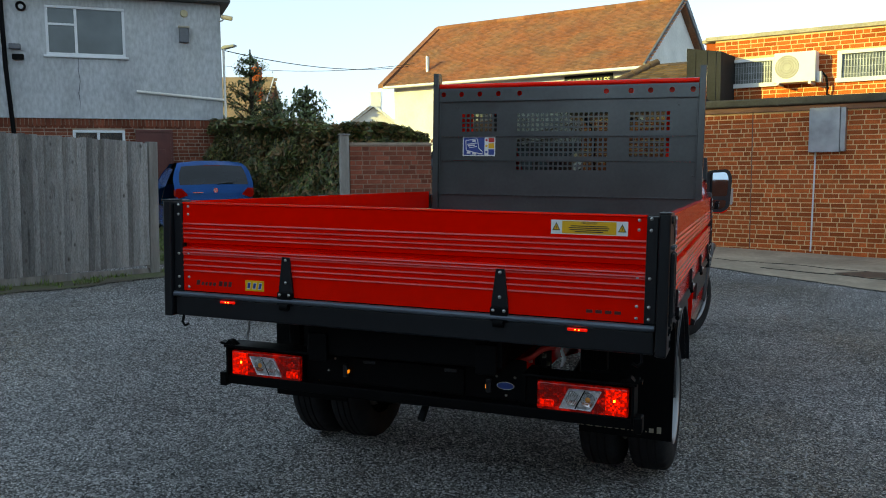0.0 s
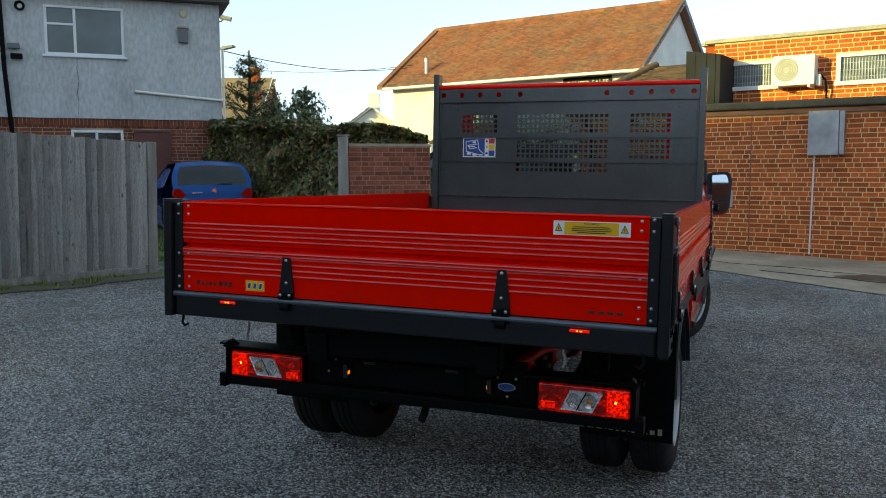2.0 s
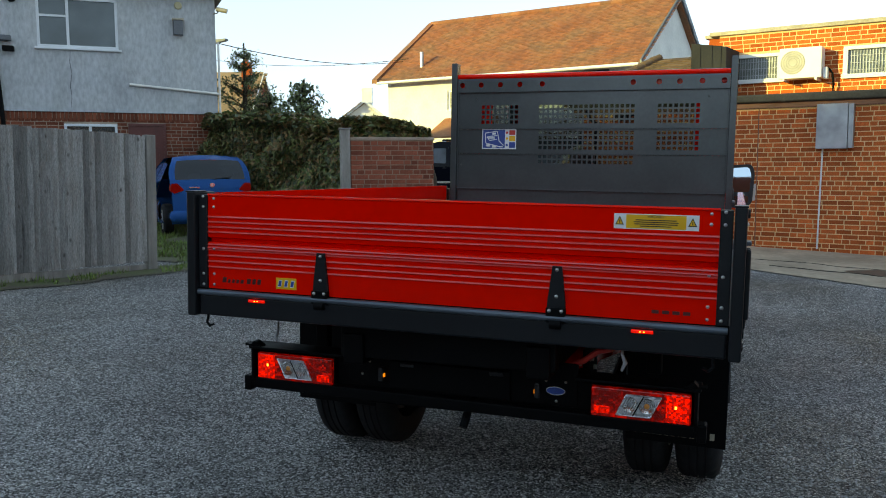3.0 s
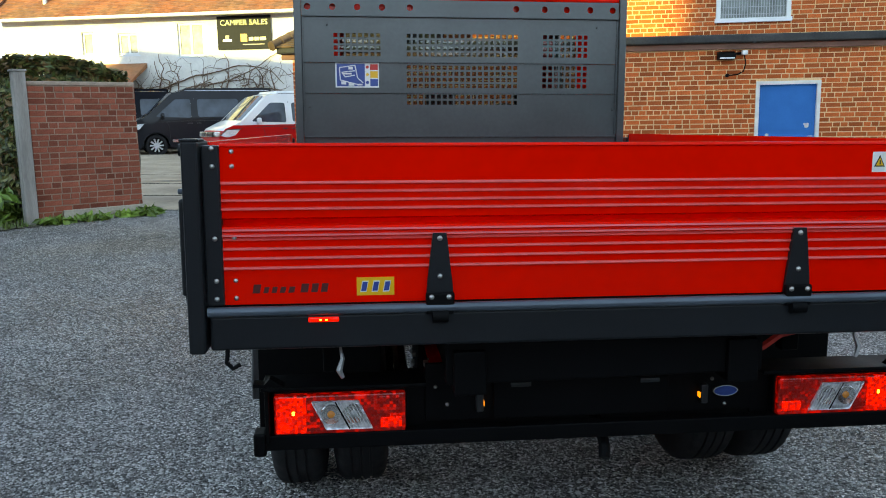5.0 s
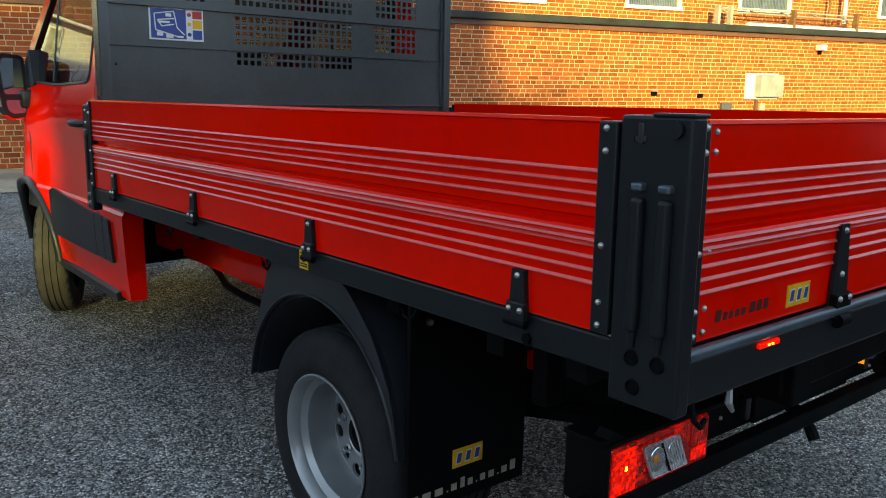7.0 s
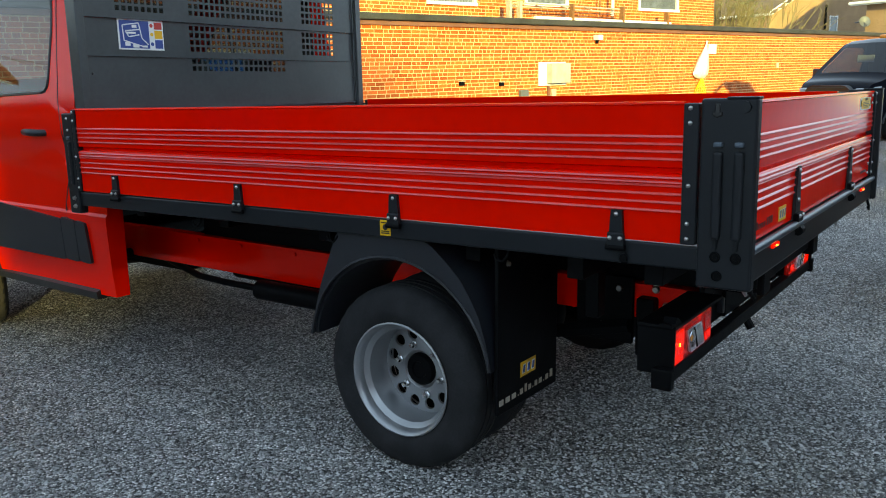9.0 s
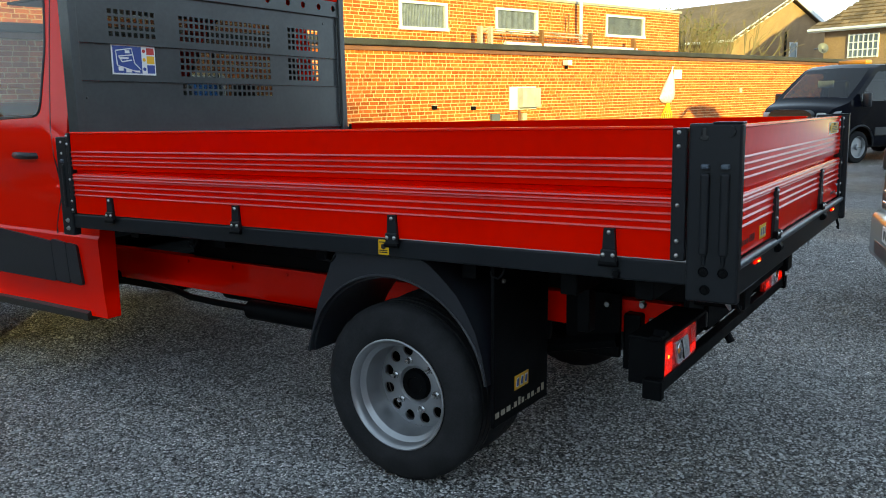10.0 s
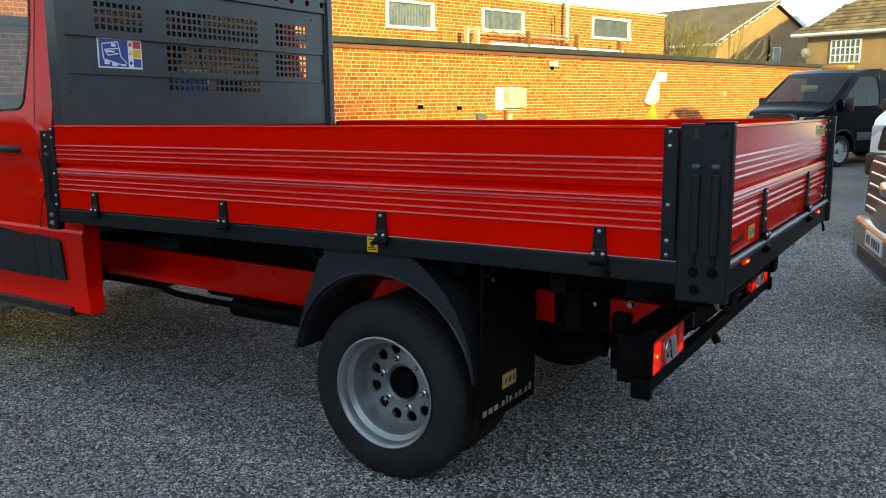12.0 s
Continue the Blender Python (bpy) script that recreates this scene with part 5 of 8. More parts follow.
def plain_wheel(parent, x, y, s, R=0.33, W=0.2, spokes=10, mat=None, z=0.0, dark=False):
    m = Matrix.Translation((x, y, z + R))
    bm = turned(bmesh.new(), [(R * 0.66, -0.01), (R * 0.8, 0.006), (R * 0.93, -0.004), (R * 0.985, -0.02), (R, -0.04), (R, -W + 0.04), (R * 0.93, -W)], (0, 0, 0), (s, 0, 0), 40)
    wh = part("wheel", bm, RUBBER, parent, "black tyre on a metal wheel", 40, at=m)
    rim = part("rim", turned(bmesh.new(), [(R * 0.68, 0.0), (R * 0.64, -0.004), (R * 0.61, -0.03), (R * 0.58, -0.05), (0.0001, -0.05)], (0, 0, 0), (s, 0, 0), 40), BLACK_STEEL if spokes else ALLOY, wh, smooth=40)
    for i in range(spokes):
        a = 2 * math.pi * i / spokes
        d = Vector((0, math.cos(a), math.sin(a)))
        part("spoke", rod(bmesh.new(), Vector((s * -0.018, 0, 0)) + d * 0.03, Vector((s * -0.02, 0, 0)) + d * R * 0.62, R * 0.065, 6, R * 0.085), mat or ALLOY, rim)
    part("hub_cap", turned(bmesh.new(), [(0.0001, 0.0), (0.05, -0.002), (0.06, -0.015), (0.062, -0.05)], (0, 0, 0), (s, 0, 0), 20), mat or ALLOY, rim, smooth=40)
    return wh

# ---- the red dropside truck ----
truck = thing("dropside_truck", (-1.39, 3.015, -0.005), "bright red dropside tipper truck with slate grey frame and headboard", "truck")
TILT = pose(-0.0097, -0.0013, -0.0048, -0.765, 1.017, 0.268)      # the load body leans a little on its springs
body = lambda name, bm, mat, label="", smooth=0: part(name, bm, mat, truck, label, smooth, TILT)

# side panels: an extruded aluminium profile (out, z), with two sets of four ribs and a step in the middle
TOP, BOT = 1.358, 0.962


def panel_profile(t=0.028):
    o = [(0, BOT)]
    for z in (1.052, 1.076, 1.100, 1.124):
        o += [(0.0, z - 0.003), (0.006, z - 0.002), (0.006, z), (0.001, z + 0.005)]
    o += [(0, 1.131), (0.008, 1.132), (0.004, 1.137), (0.002, 1.142), (0.002, 1.1445), (0.009, 1.1455), (0.0045, 1.150), (0.0015, 1.156), (-0.022, 1.160), (-0.022, 1.171), (0.0, 1.177)]
    for z in (1.198, 1.219, 1.240, 1.261):
        o += [(0.0, z - 0.003), (0.006, z - 0.002), (0.006, z), (0.001, z + 0.005)]
    o += [(0, TOP - 0.010), (0.005, TOP - 0.007), (0.003, TOP), (-t, TOP), (-t, BOT)]
    return o


def screws(parent, spots, axis, r=0.0065, mat=None):
    for p in spots:
        bm = bmesh.new()
        turned(bm, [(0.0001, 0.006), (r * 0.7, 0.005), (r, 0.0015), (r, -0.003)], p, axis, 8)
        part("screw", bm, mat or ZINC, parent, smooth=50)


def bolt(parent, p, axis, r=0.011, h=0.01, mat=None):
    bm = bmesh.new()
    turned(bm, [(0.0001, h), (r * 0.9, h), (r, h * 0.8), (r, 0.0), (r * 1.5, 0.0), (r * 1.5, -0.003)], p, axis, 6)
    part("bolt", bm, mat or ZINC, parent)


XR = 1.012


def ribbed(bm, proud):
    """Gives the upright and sloping faces of the ribs the paler highlight colour."""
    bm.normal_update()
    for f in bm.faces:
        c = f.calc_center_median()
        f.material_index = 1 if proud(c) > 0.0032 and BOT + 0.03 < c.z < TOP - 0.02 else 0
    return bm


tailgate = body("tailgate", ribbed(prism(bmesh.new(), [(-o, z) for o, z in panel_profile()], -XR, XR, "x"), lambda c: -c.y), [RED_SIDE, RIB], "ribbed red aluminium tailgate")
for s in (-1, 1):
    part("end_cap", bx(s * XR, s * 1.054, -0.010, 0.03, BOT, TOP - 0.005, bevel=0.004), FRAME, tailgate)
    screws(tailgate, [(s * 1.029, -0.010, z) for z in (0.979, 1.024, 1.128, 1.303, 1.345)] + [(s * 0.984, 0.0, z) for z in (0.979, 1.023, 1.128, 1.303, 1.338)], (0, -1, 0))
    # tapered hinge straps with their lower brackets
    hx = s * 0.474 - 0.007
    strap = part("hinge_strap", prism(bmesh.new(), [(hx - 0.017, 1.135), (hx + 0.017, 1.135), (hx + 0.032, 1.005), (hx + 0.036, 0.935), (hx - 0.036, 0.935), (hx - 0.032, 1.005)], -0.0125, -0.002, "y"), FRAME, tailgate)
    part("bracket", bx(hx - 0.036, hx + 0.036, -0.024, -0.006, 0.93, 0.985, bevel=0.004), BLACK_STEEL, strap)
    part("pivot", rod(bmesh.new(), (hx - 0.02, -0.020, 0.925), (hx + 0.02, -0.020, 0.925), 0.016, 14), BLACK_STEEL, strap, smooth=60)
    screws(strap, [(hx, -0.0125, 1.122), (hx, -0.0125, 1.026)] + [(hx + d, -0.024, 0.975) for d in (-0.022, 0.022)], (0, -1, 0), 0.007)
# stickers on the tailgate
hz = part("hazard_sticker", bx(0.68, 0.965, -0.0012, 0.0, 1.278, 1.331), WHITE, tailgate, "white and yellow hazard sticker", at=Matrix.Translation((-0.02, 0, 0)))
part("sticker_panel", bx(0.722, 0.923, -0.0022, -0.0012, 1.281, 1.328), YELLOW, hz)
for x in (0.70, 0.944):
    part("warning_triangle", prism(bmesh.new(), [(x - 0.015, 1.292), (x + 0.015, 1.292), (x, 1.322)], -0.0024, -0.0012, "y"), BLACK_INK, hz)
    part("warning_triangle", prism(bmesh.new(), [(x - 0.0105, 1.295), (x + 0.0105, 1.295), (x, 1.316)], -0.0034, -0.0024, "y"), YELLOW, hz)
    part("warning_mark", bx(x - 0.0015, x + 0.0015, -0.0044, -0.0034, 1.298, 1.309), BLACK_INK, hz)
for i, (w, z) in enumerate(((0.068, 1.310), (0.075, 1.303), (0.072, 1.296), (0.052, 1.289))):
    part("print_line", bx(0.8225 - w, 0.8225 + w, -0.003, -0.0022, z - 0.0016, z + 0.0016), BLACK_INK, hz)


lettering("HAZARD", 0.014, hz, Matrix.Translation((0.8225, -0.003, 1.318)) @ Matrix.Rotation(radians(90), 4, "X"), BLACK_INK)


def maker_plate(parent, m, w, h):
    """A yellow maker's plate with a blue emblem of plain strokes; x along, z up."""
    p = part("maker_plate", bx(-w / 2, w / 2, -0.001, 0.0, -h / 2, h / 2), YELLOW, parent, "yellow plate with a blue emblem", at=m)
    part("plate_field", bx(-w / 2 + 0.003, w / 2 - 0.003, -0.0018, -0.001, -h / 2 + 0.003, h / 2 - 0.003), YELLOW, p)
    e = h * 0.31
    for x in (-0.3, 0.0, 0.3):
        part("emblem", prism(bmesh.new(), [(w * (x - 0.11), -e), (w * (x + 0.06), -e), (w * (x + 0.12), e), (w * (x - 0.05), e)], -0.0024, -0.0018, "y"), WHITE, p)
        part("emblem", prism(bmesh.new(), [(w * (x - 0.085), -e * 0.8), (w * (x + 0.05), -e * 0.8), (w * (x + 0.095), e * 0.8), (w * (x - 0.035), e * 0.8)], -0.0030, -0.0024, "y"), BLUE_INK, p)
    return p


maker_plate(tailgate, Matrix.Translation((-0.642, 0, 1.002)), 0.094, 0.046)
x = -0.945
for w, h in ((0.018, 0.022), (0.012, 0.015), (0.012, 0.015), (0.013, 0.015), (0.014, 0.015), (0, 0), (0.018, 0.022), (0.016, 0.022), (0.016, 0.022)):
    if w:
        part("print_bar", prism(bmesh.new(), [(x, 0.99), (x + w, 0.99), (x + w + 0.004, 0.99 + h), (x + 0.004, 0.99 + h)], -0.001, 0.0, "y"), FADED_INK, tailgate)
    x += w + 0.008
for x in (0.80, 0.835, 0.87, 0.905):
    part("print_bar", bx(x, x + 0.024, -0.001, 0, 0.988, 1.0), FADED_INK, tailgate)

HINGES = (2.845, 2.0, 1.19, 0.355)
for s in (-1, 1):
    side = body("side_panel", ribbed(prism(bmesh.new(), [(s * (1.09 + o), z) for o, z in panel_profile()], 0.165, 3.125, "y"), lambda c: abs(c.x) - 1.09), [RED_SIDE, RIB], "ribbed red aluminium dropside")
    for y0, y1 in ((0.122, 0.165), (3.125, 3.152)):
        part("end_cap", bx(s * 1.062, s * 1.1, y0, y1, BOT, TOP - 0.005, bevel=0.004), FRAME, side)
        screws(side, [(s * 1.1, (y0 + y1) / 2 + 0.002, z) for z in (0.979, 1.022, 1.128, 1.30, 1.34)], (s, 0, 0))
    for y in HINGES:
        hinge = part("hinge", prism(bmesh.new(), [(y - 0.024, 0.945), (y + 0.024, 0.945), (y + 0.017, 1.048), (y - 0.017, 1.048)], s * 1.088, s * 1.103, "x"), FRAME, side)
        part("lug", bx(s * 1.096, s * 1.110, y - 0.026, y + 0.026, 0.930, 0.982, bevel=0.004), FRAME, hinge)
        part("knuckle", rod(bmesh.new(), (s * 1.105, y - 0.03, 0.937), (s * 1.105, y + 0.03, 0.937), 0.009, 10), BLACK_STEEL, hinge, smooth=60)
        screws(hinge, [(s * 1.110, y + d, 0.966) for d in (-0.016, 0.016)] + [(s * 1.103, y, 1.036)], (s, 0, 0), 0.007)
    if s < 0:
        part("warning_sticker", bx(s * 1.0885, s * 1.0905, 1.215, 1.262, 0.897, 0.953), YELLOW, side, "small yellow warning sticker")
        for z in (0.944, 0.906, 0.913):
            part("print_line", bx(s * 1.0905, s * 1.0915, 1.22, 1.257, z - 0.002, z + 0.002), BLACK_INK, side)
        part("print_disc", rod(bmesh.new(), (s * 1.0905, 1.238, 0.928), (s * 1.0915, 1.238, 0.928), 0.011, 12), BLACK_INK, side)

notice = body("loading_sticker", bx(1.0905, 1.0925, 0.19, 0.30, 1.24, 1.345), WHITE, "small white and blue notice")
part("print_field", bx(1.0925, 1.0932, 0.2, 0.29, 1.25, 1.335), BLUE_INK, notice)
for z in (1.27, 1.29, 1.31):
    part("print_line", bx(1.0932, 1.0938, 0.21, 0.28, z - 0.003, z + 0.003), WHITE, notice)

# bed and its frame
bed = body("bed_floor", bx(-1.06, 1.06, 0.03, 3.14, 0.93, 0.958), FRAME)
rear_frame = body("rear_frame", bx(-1.05, 1.05, -0.012, 0.06, 0.848, 0.936, bevel=0.008), FRAME)
body("rear_rail", rod(bmesh.new(), (-1.052, -0.014, 0.947), (1.052, -0.014, 0.947), 0.013, 12), RAIL, "scuffed pale grey steel rail", 60)
for s in (-1, 1):
    frame_rail = body("side_frame", bx(s * 1.0, s * 1.088, 0.1, 3.2, 0.888, 0.957, bevel=0.006), FRAME)
    bolt(frame_rail, (s * 1.088, 0.335, 0.905), (s, 0, 0), 0.013, 0.008, BLACK_STEEL)
    for y in (0.75, 1.5, 2.3):
        part("rope_hook", pipe(bmesh.new(), [(s * 1.05, y, 0.89), (s * 1.06, y, 0.865), (s * 1.06, y + 0.02, 0.845), (s * 1.06, y + 0.045, 0.85), (s * 1.06, y + 0.05, 0.868)], 0.005, 6), BLACK_STEEL, frame_rail)
    lamp = part("marker_lamp", bx(s * 0.772 - 0.038, s * 0.772 + 0.038, -0.020, -0.010, 0.917, 0.929, bevel=0.003), MARKER, rear_frame, "lit red side marker lamp")
    for d in (-0.007, 0.007):
        part("bulb", bx(s * 0.772 + d - 0.003, s * 0.772 + d + 0.003, -0.0225, -0.019, 0.921, 0.925, bevel=0.001), LAMP_HOT, lamp)
    part("rope_hook", pipe(bmesh.new(), [(s * 1.01, -0.004, 0.86), (s * 1.01, -0.01, 0.835), (s * 1.012, -0.015, 0.82), (s * 0.996, -0.018, 0.805), (s * 0.978, -0.016, 0.815)], 0.006, 6), BLACK_STEEL, rear_frame)
    post = body("corner_post", bx(s * 1.057, s * 1.098, -0.032, 0.118, 0.845, 1.365, bevel=0.007), FRAME)
    for y in (0.066, 0.010):
        part("latch_bar", bx(s * 1.094, s * 1.114, y - 0.013, y + 0.013, 0.985, 1.225, bevel=0.008, seg=3), FRAME, post)
        part("latch_cap", bx(s * 1.094, s * 1.114, y - 0.012, y + 0.012, 1.236, 1.25, bevel=0.004), RAIL, post)
        part("latch_tail", rod(bmesh.new(), (s * 1.1, y, 0.986), (s * 1.1, y, 0.955), 0.008, 10, 0.005), FRAME, post, smooth=50)
        bm = turned(bmesh.new(), [(0.007, 0.001), (0.0115, 0.001), (0.0135, 0.005), (0.0155, 0.001)], (s * 1.0975, y, 0.935), (s, 0, 0), 16)
        part("bolt_seat", bm, BLACK_STEEL, post, smooth=60)
        bolt(post, (s * 1.094, y, 0.935), (s, 0, 0), 0.007, 0.006, BLACK_STEEL)
    bm = turned(bmesh.new(), [(0.007, 0.001), (0.0115, 0.001), (0.0135, 0.005), (0.0155, 0.001)], (s * 1.0975, 0.06, 0.882), (s, 0, 0), 16)
    part("bolt_seat", bm, BLACK_STEEL, post, smooth=60)
    bolt(post, (s * 1.094, 0.06, 0.882), (s, 0, 0), 0.008, 0.006, BLACK_STEEL)
    part("key_slot", bx(s * 1.0965, s * 1.0995, 0.066, 0.08, 1.315, 1.352, bevel=0.003), BLACK_INK, post)
    part("key_slot", bx(s * 1.0965, s * 1.0995, 0.06, 0.086, 1.318, 1.33, bevel=0.003), BLACK_INK, post)
    part("boss", rod(bmesh.new(), (s * 1.09, 0.0, 1.342), (s * 1.106, 0.0, 1.342), 0.015, 18), FRAME, post, smooth=50)
    part("top_plate", bx(s * 1.054, s * 1.1, -0.034, 0.05, 1.362, 1.369, bevel=0.003), FRAME, post)
    fpost = body("front_post", bx(s * 1.055, s * 1.098, 3.153, 3.24, 0.85, 1.335, bevel=0.006), FRAME)
    part("latch_bar", bx(s * 1.09, s * 1.106, 3.18, 3.20, 0.99, 1.2, bevel=0.005), FRAME, fpost)
    part("latch_cap", bx(s * 1.092, s * 1.108, 3.178, 3.202, 1.21, 1.225, bevel=0.004), RAIL, fpost)
    for z in (0.885, 0.925):
        bolt(fpost, (s * 1.098, 3.19, z), (s, 0, 0), 0.009)
    screws(fpost, [(s * 1.098, 3.195, z) for z in (1.15, 1.255, 1.31)], (s, 0, 0))

# headboard of folded steel sheets with punched windows
HY = 3.165
PITCH, OPEN = 0.0372, 0.0245


def punched(z_from, z_to, windows, y0, name, edge=0.985):
    """One sheet; windows: (x0, columns, z_top, rows)."""
    xs, zs, holes = {-edge, edge}, {z_from, z_to}, []
    for x0, cols, zt, rows in windows:
        for c in range(cols):
            xs |= {round(x0 + c * PITCH, 5), round(x0 + c * PITCH + OPEN, 5)}
        for r in range(rows):
            zs |= {round(zt - r * PITCH, 5), round(zt - r * PITCH - OPEN, 5)}
        holes.append((x0, cols, zt, rows))
    xs, zs = sorted(xs), sorted(zs)

    def hole(i, j):
        cx, cz = (xs[i] + xs[i + 1]) / 2, (zs[j] + zs[j + 1]) / 2
        for x0, cols, zt, rows in holes:
            c, r = (cx - x0) / PITCH, (zt - cz) / PITCH
            if 0 <= c < cols and 0 <= r < rows and (c % 1) * PITCH < OPEN and (r % 1) * PITCH < OPEN:
                return True
        return False
    return perforated(bmesh.new(), xs, zs, y0, y0 + 0.004, hole)


HSHIFT = Matrix.Translation((-0.005, -0.004, 0.035))
headboard = body("headboard", bx(-0.985, 0.985, HY + 0.004, HY + 0.03, 0.95, 1.308), SLATE, "slate grey steel headboard with punched windows")
headboard.matrix_basis = TILT @ HSHIFT
W1, W2, W3 = (-0.796, 8), (-0.350, 19), (0.506, 8)
part("sheet", punched(1.760, 2.036, [(W1[0], 8, 1.934, 4), (W2[0], 19, 1.934, 4), (W3[0], 8, 1.934, 4)], HY, "sheet"), SLATE, headboard)
part("sheet", punched(1.574, 1.757, [(W2[0], 19, 1.744, 4), (W3[0], 8, 1.744, 4)], HY + 0.006, "sheet"), SLATE, headboard)
part("sheet", punched(1.31, 1.571, [(W2[0], 19, 1.566, 2)], HY, "sheet"), SLATE, headboard)
part("fold", bx(-0.985, 0.985, HY - 0.014, HY + 0.003, 1.303, 1.3105, bevel=0.002), SLATE, headboard)
for z in (1.7585, 1.5725):
    part("fold", bx(-0.985, 0.985, HY - 0.011, HY + 0.012, z - 0.001, z + 0.0035, bevel=0.0015), SLATE, headboard)
# top band with its ten round holes
cells = [-0.95, -0.80, -0.65, -0.50, -0.33, 0.33, 0.51, 0.65, 0.80, 0.945]
xs = sorted({-0.985, 0.985, *[round(c + d, 4) for c in cells for d in (-0.023, 0.023)]})
zs = [2.036, 2.064, 2.110, 2.134]
rounds = {(i, 1): 0.0195 for i in range(len(xs) - 1) if any(abs((xs[i] + xs[i + 1]) / 2 - c) < 0.005 for c in cells)}
part("top_band", perforated(bmesh.new(), xs, zs, HY - 0.012, HY - 0.008, lambda i, j: False, rounds), SLATE, headboard)
part("fold", bx(-0.985, 0.985, HY - 0.022, HY + 0.004, 2.030, 2.037, bevel=0.002), SLATE, headboard)
part("top_tube", rod(bmesh.new(), (-0.985, HY + 0.004, 2.150), (0.985, HY + 0.004, 2.150), 0.02, 14), RED, headboard, "bright red top tube", 60)
part("top_bar", bx(-0.985, 0.985, HY + 0.03, HY + 0.05, 2.055, 2.135), RED, headboard)
for s in (-1, 1):
    part("headboard_post", bx(s * 0.987, s * 1.032, HY - 0.03, HY + 0.05, 0.945, 2.252, bevel=0.004), SLATE, headboard)
    part("rim", bx(s * 0.975, s * 0.987, HY - 0.008, HY + 0.004, 1.32, 2.03, bevel=0.002), SLATE, headboard)
screws(headboard, [(-0.834, HY, 1.982), (0.848, HY, 1.982), (-0.95, HY, 1.487), (0.963, HY, 1.472)], (0, -1, 0), 0.007, BLACK_INK)
# instruction sticker
stick = Matrix.Translation((-0.009, 0, 0.111)) @ Matrix.Diagonal((1, 1, 0.94, 1))
st = part("instruction_sticker", bx(-0.780, -0.513, HY + 0.0022, HY + 0.0055, 1.592, 1.754), WHITE, headboard, "blue and white loading instruction sticker", at=stick)
part("picture", bx(-0.772, -0.60, HY + 0.001, HY + 0.0022, 1.600, 1.746), BLUE_INK, st)
for a, b in (((-0.755, 1.72), (-0.66, 1.735)), ((-0.66, 1.735), (-0.645, 1.655)), ((-0.755, 1.72), (-0.75, 1.64)), ((-0.75, 1.64), (-0.645, 1.612)), ((-0.645, 1.655), (-0.61, 1.622)), ((-0.74, 1.69), (-0.66, 1.70)), ((-0.72, 1.66), (-0.66, 1.672)), ((-0.74, 1.69), (-0.72, 1.66))):
    part("drawn_line", rod(bmesh.new(), (a[0], HY + 0.001, a[1]), (b[0], HY + 0.001, b[1]), 0.0032, 6), WHITE, st)
for x0, x1, z0, z1 in ((-0.745, -0.715, 1.612, 1.632), (-0.70, -0.665, 1.604, 1.622), (-0.735, -0.68, 1.676, 1.686), (-0.645, -0.615, 1.606, 1.616), (-0.70, -0.672, 1.708, 1.724)):
    part("drawn_patch", bx(x0, x1, HY + 0.0004, HY + 0.001, z0, z1), WHITE, st)
for z0, z1, mt in ((1.705, 1.742, RED_INK), (1.655, 1.698, YELLOW), (1.602, 1.648, BLUE_INK)):
    part("sticker_field", bx(-0.567, -0.520, HY + 0.001, HY + 0.0022, z0, z1), mt, st)
    part("pictogram", rod(bmesh.new(), (-0.584, HY + 0.001, (z0 + z1) / 2), (-0.584, HY + 0.0022, (z0 + z1) / 2), 0.010, 12), mt, st)


# browner front tread: the sun falling on it is painted into the colour
SUNLIT_TREAD = material("sunlit_tyre_tread", (0.045, 0.038, 0.030), 0.95, vary=0.25, scale=9, fine=0.15, bump=0.2, bump_scale=80)


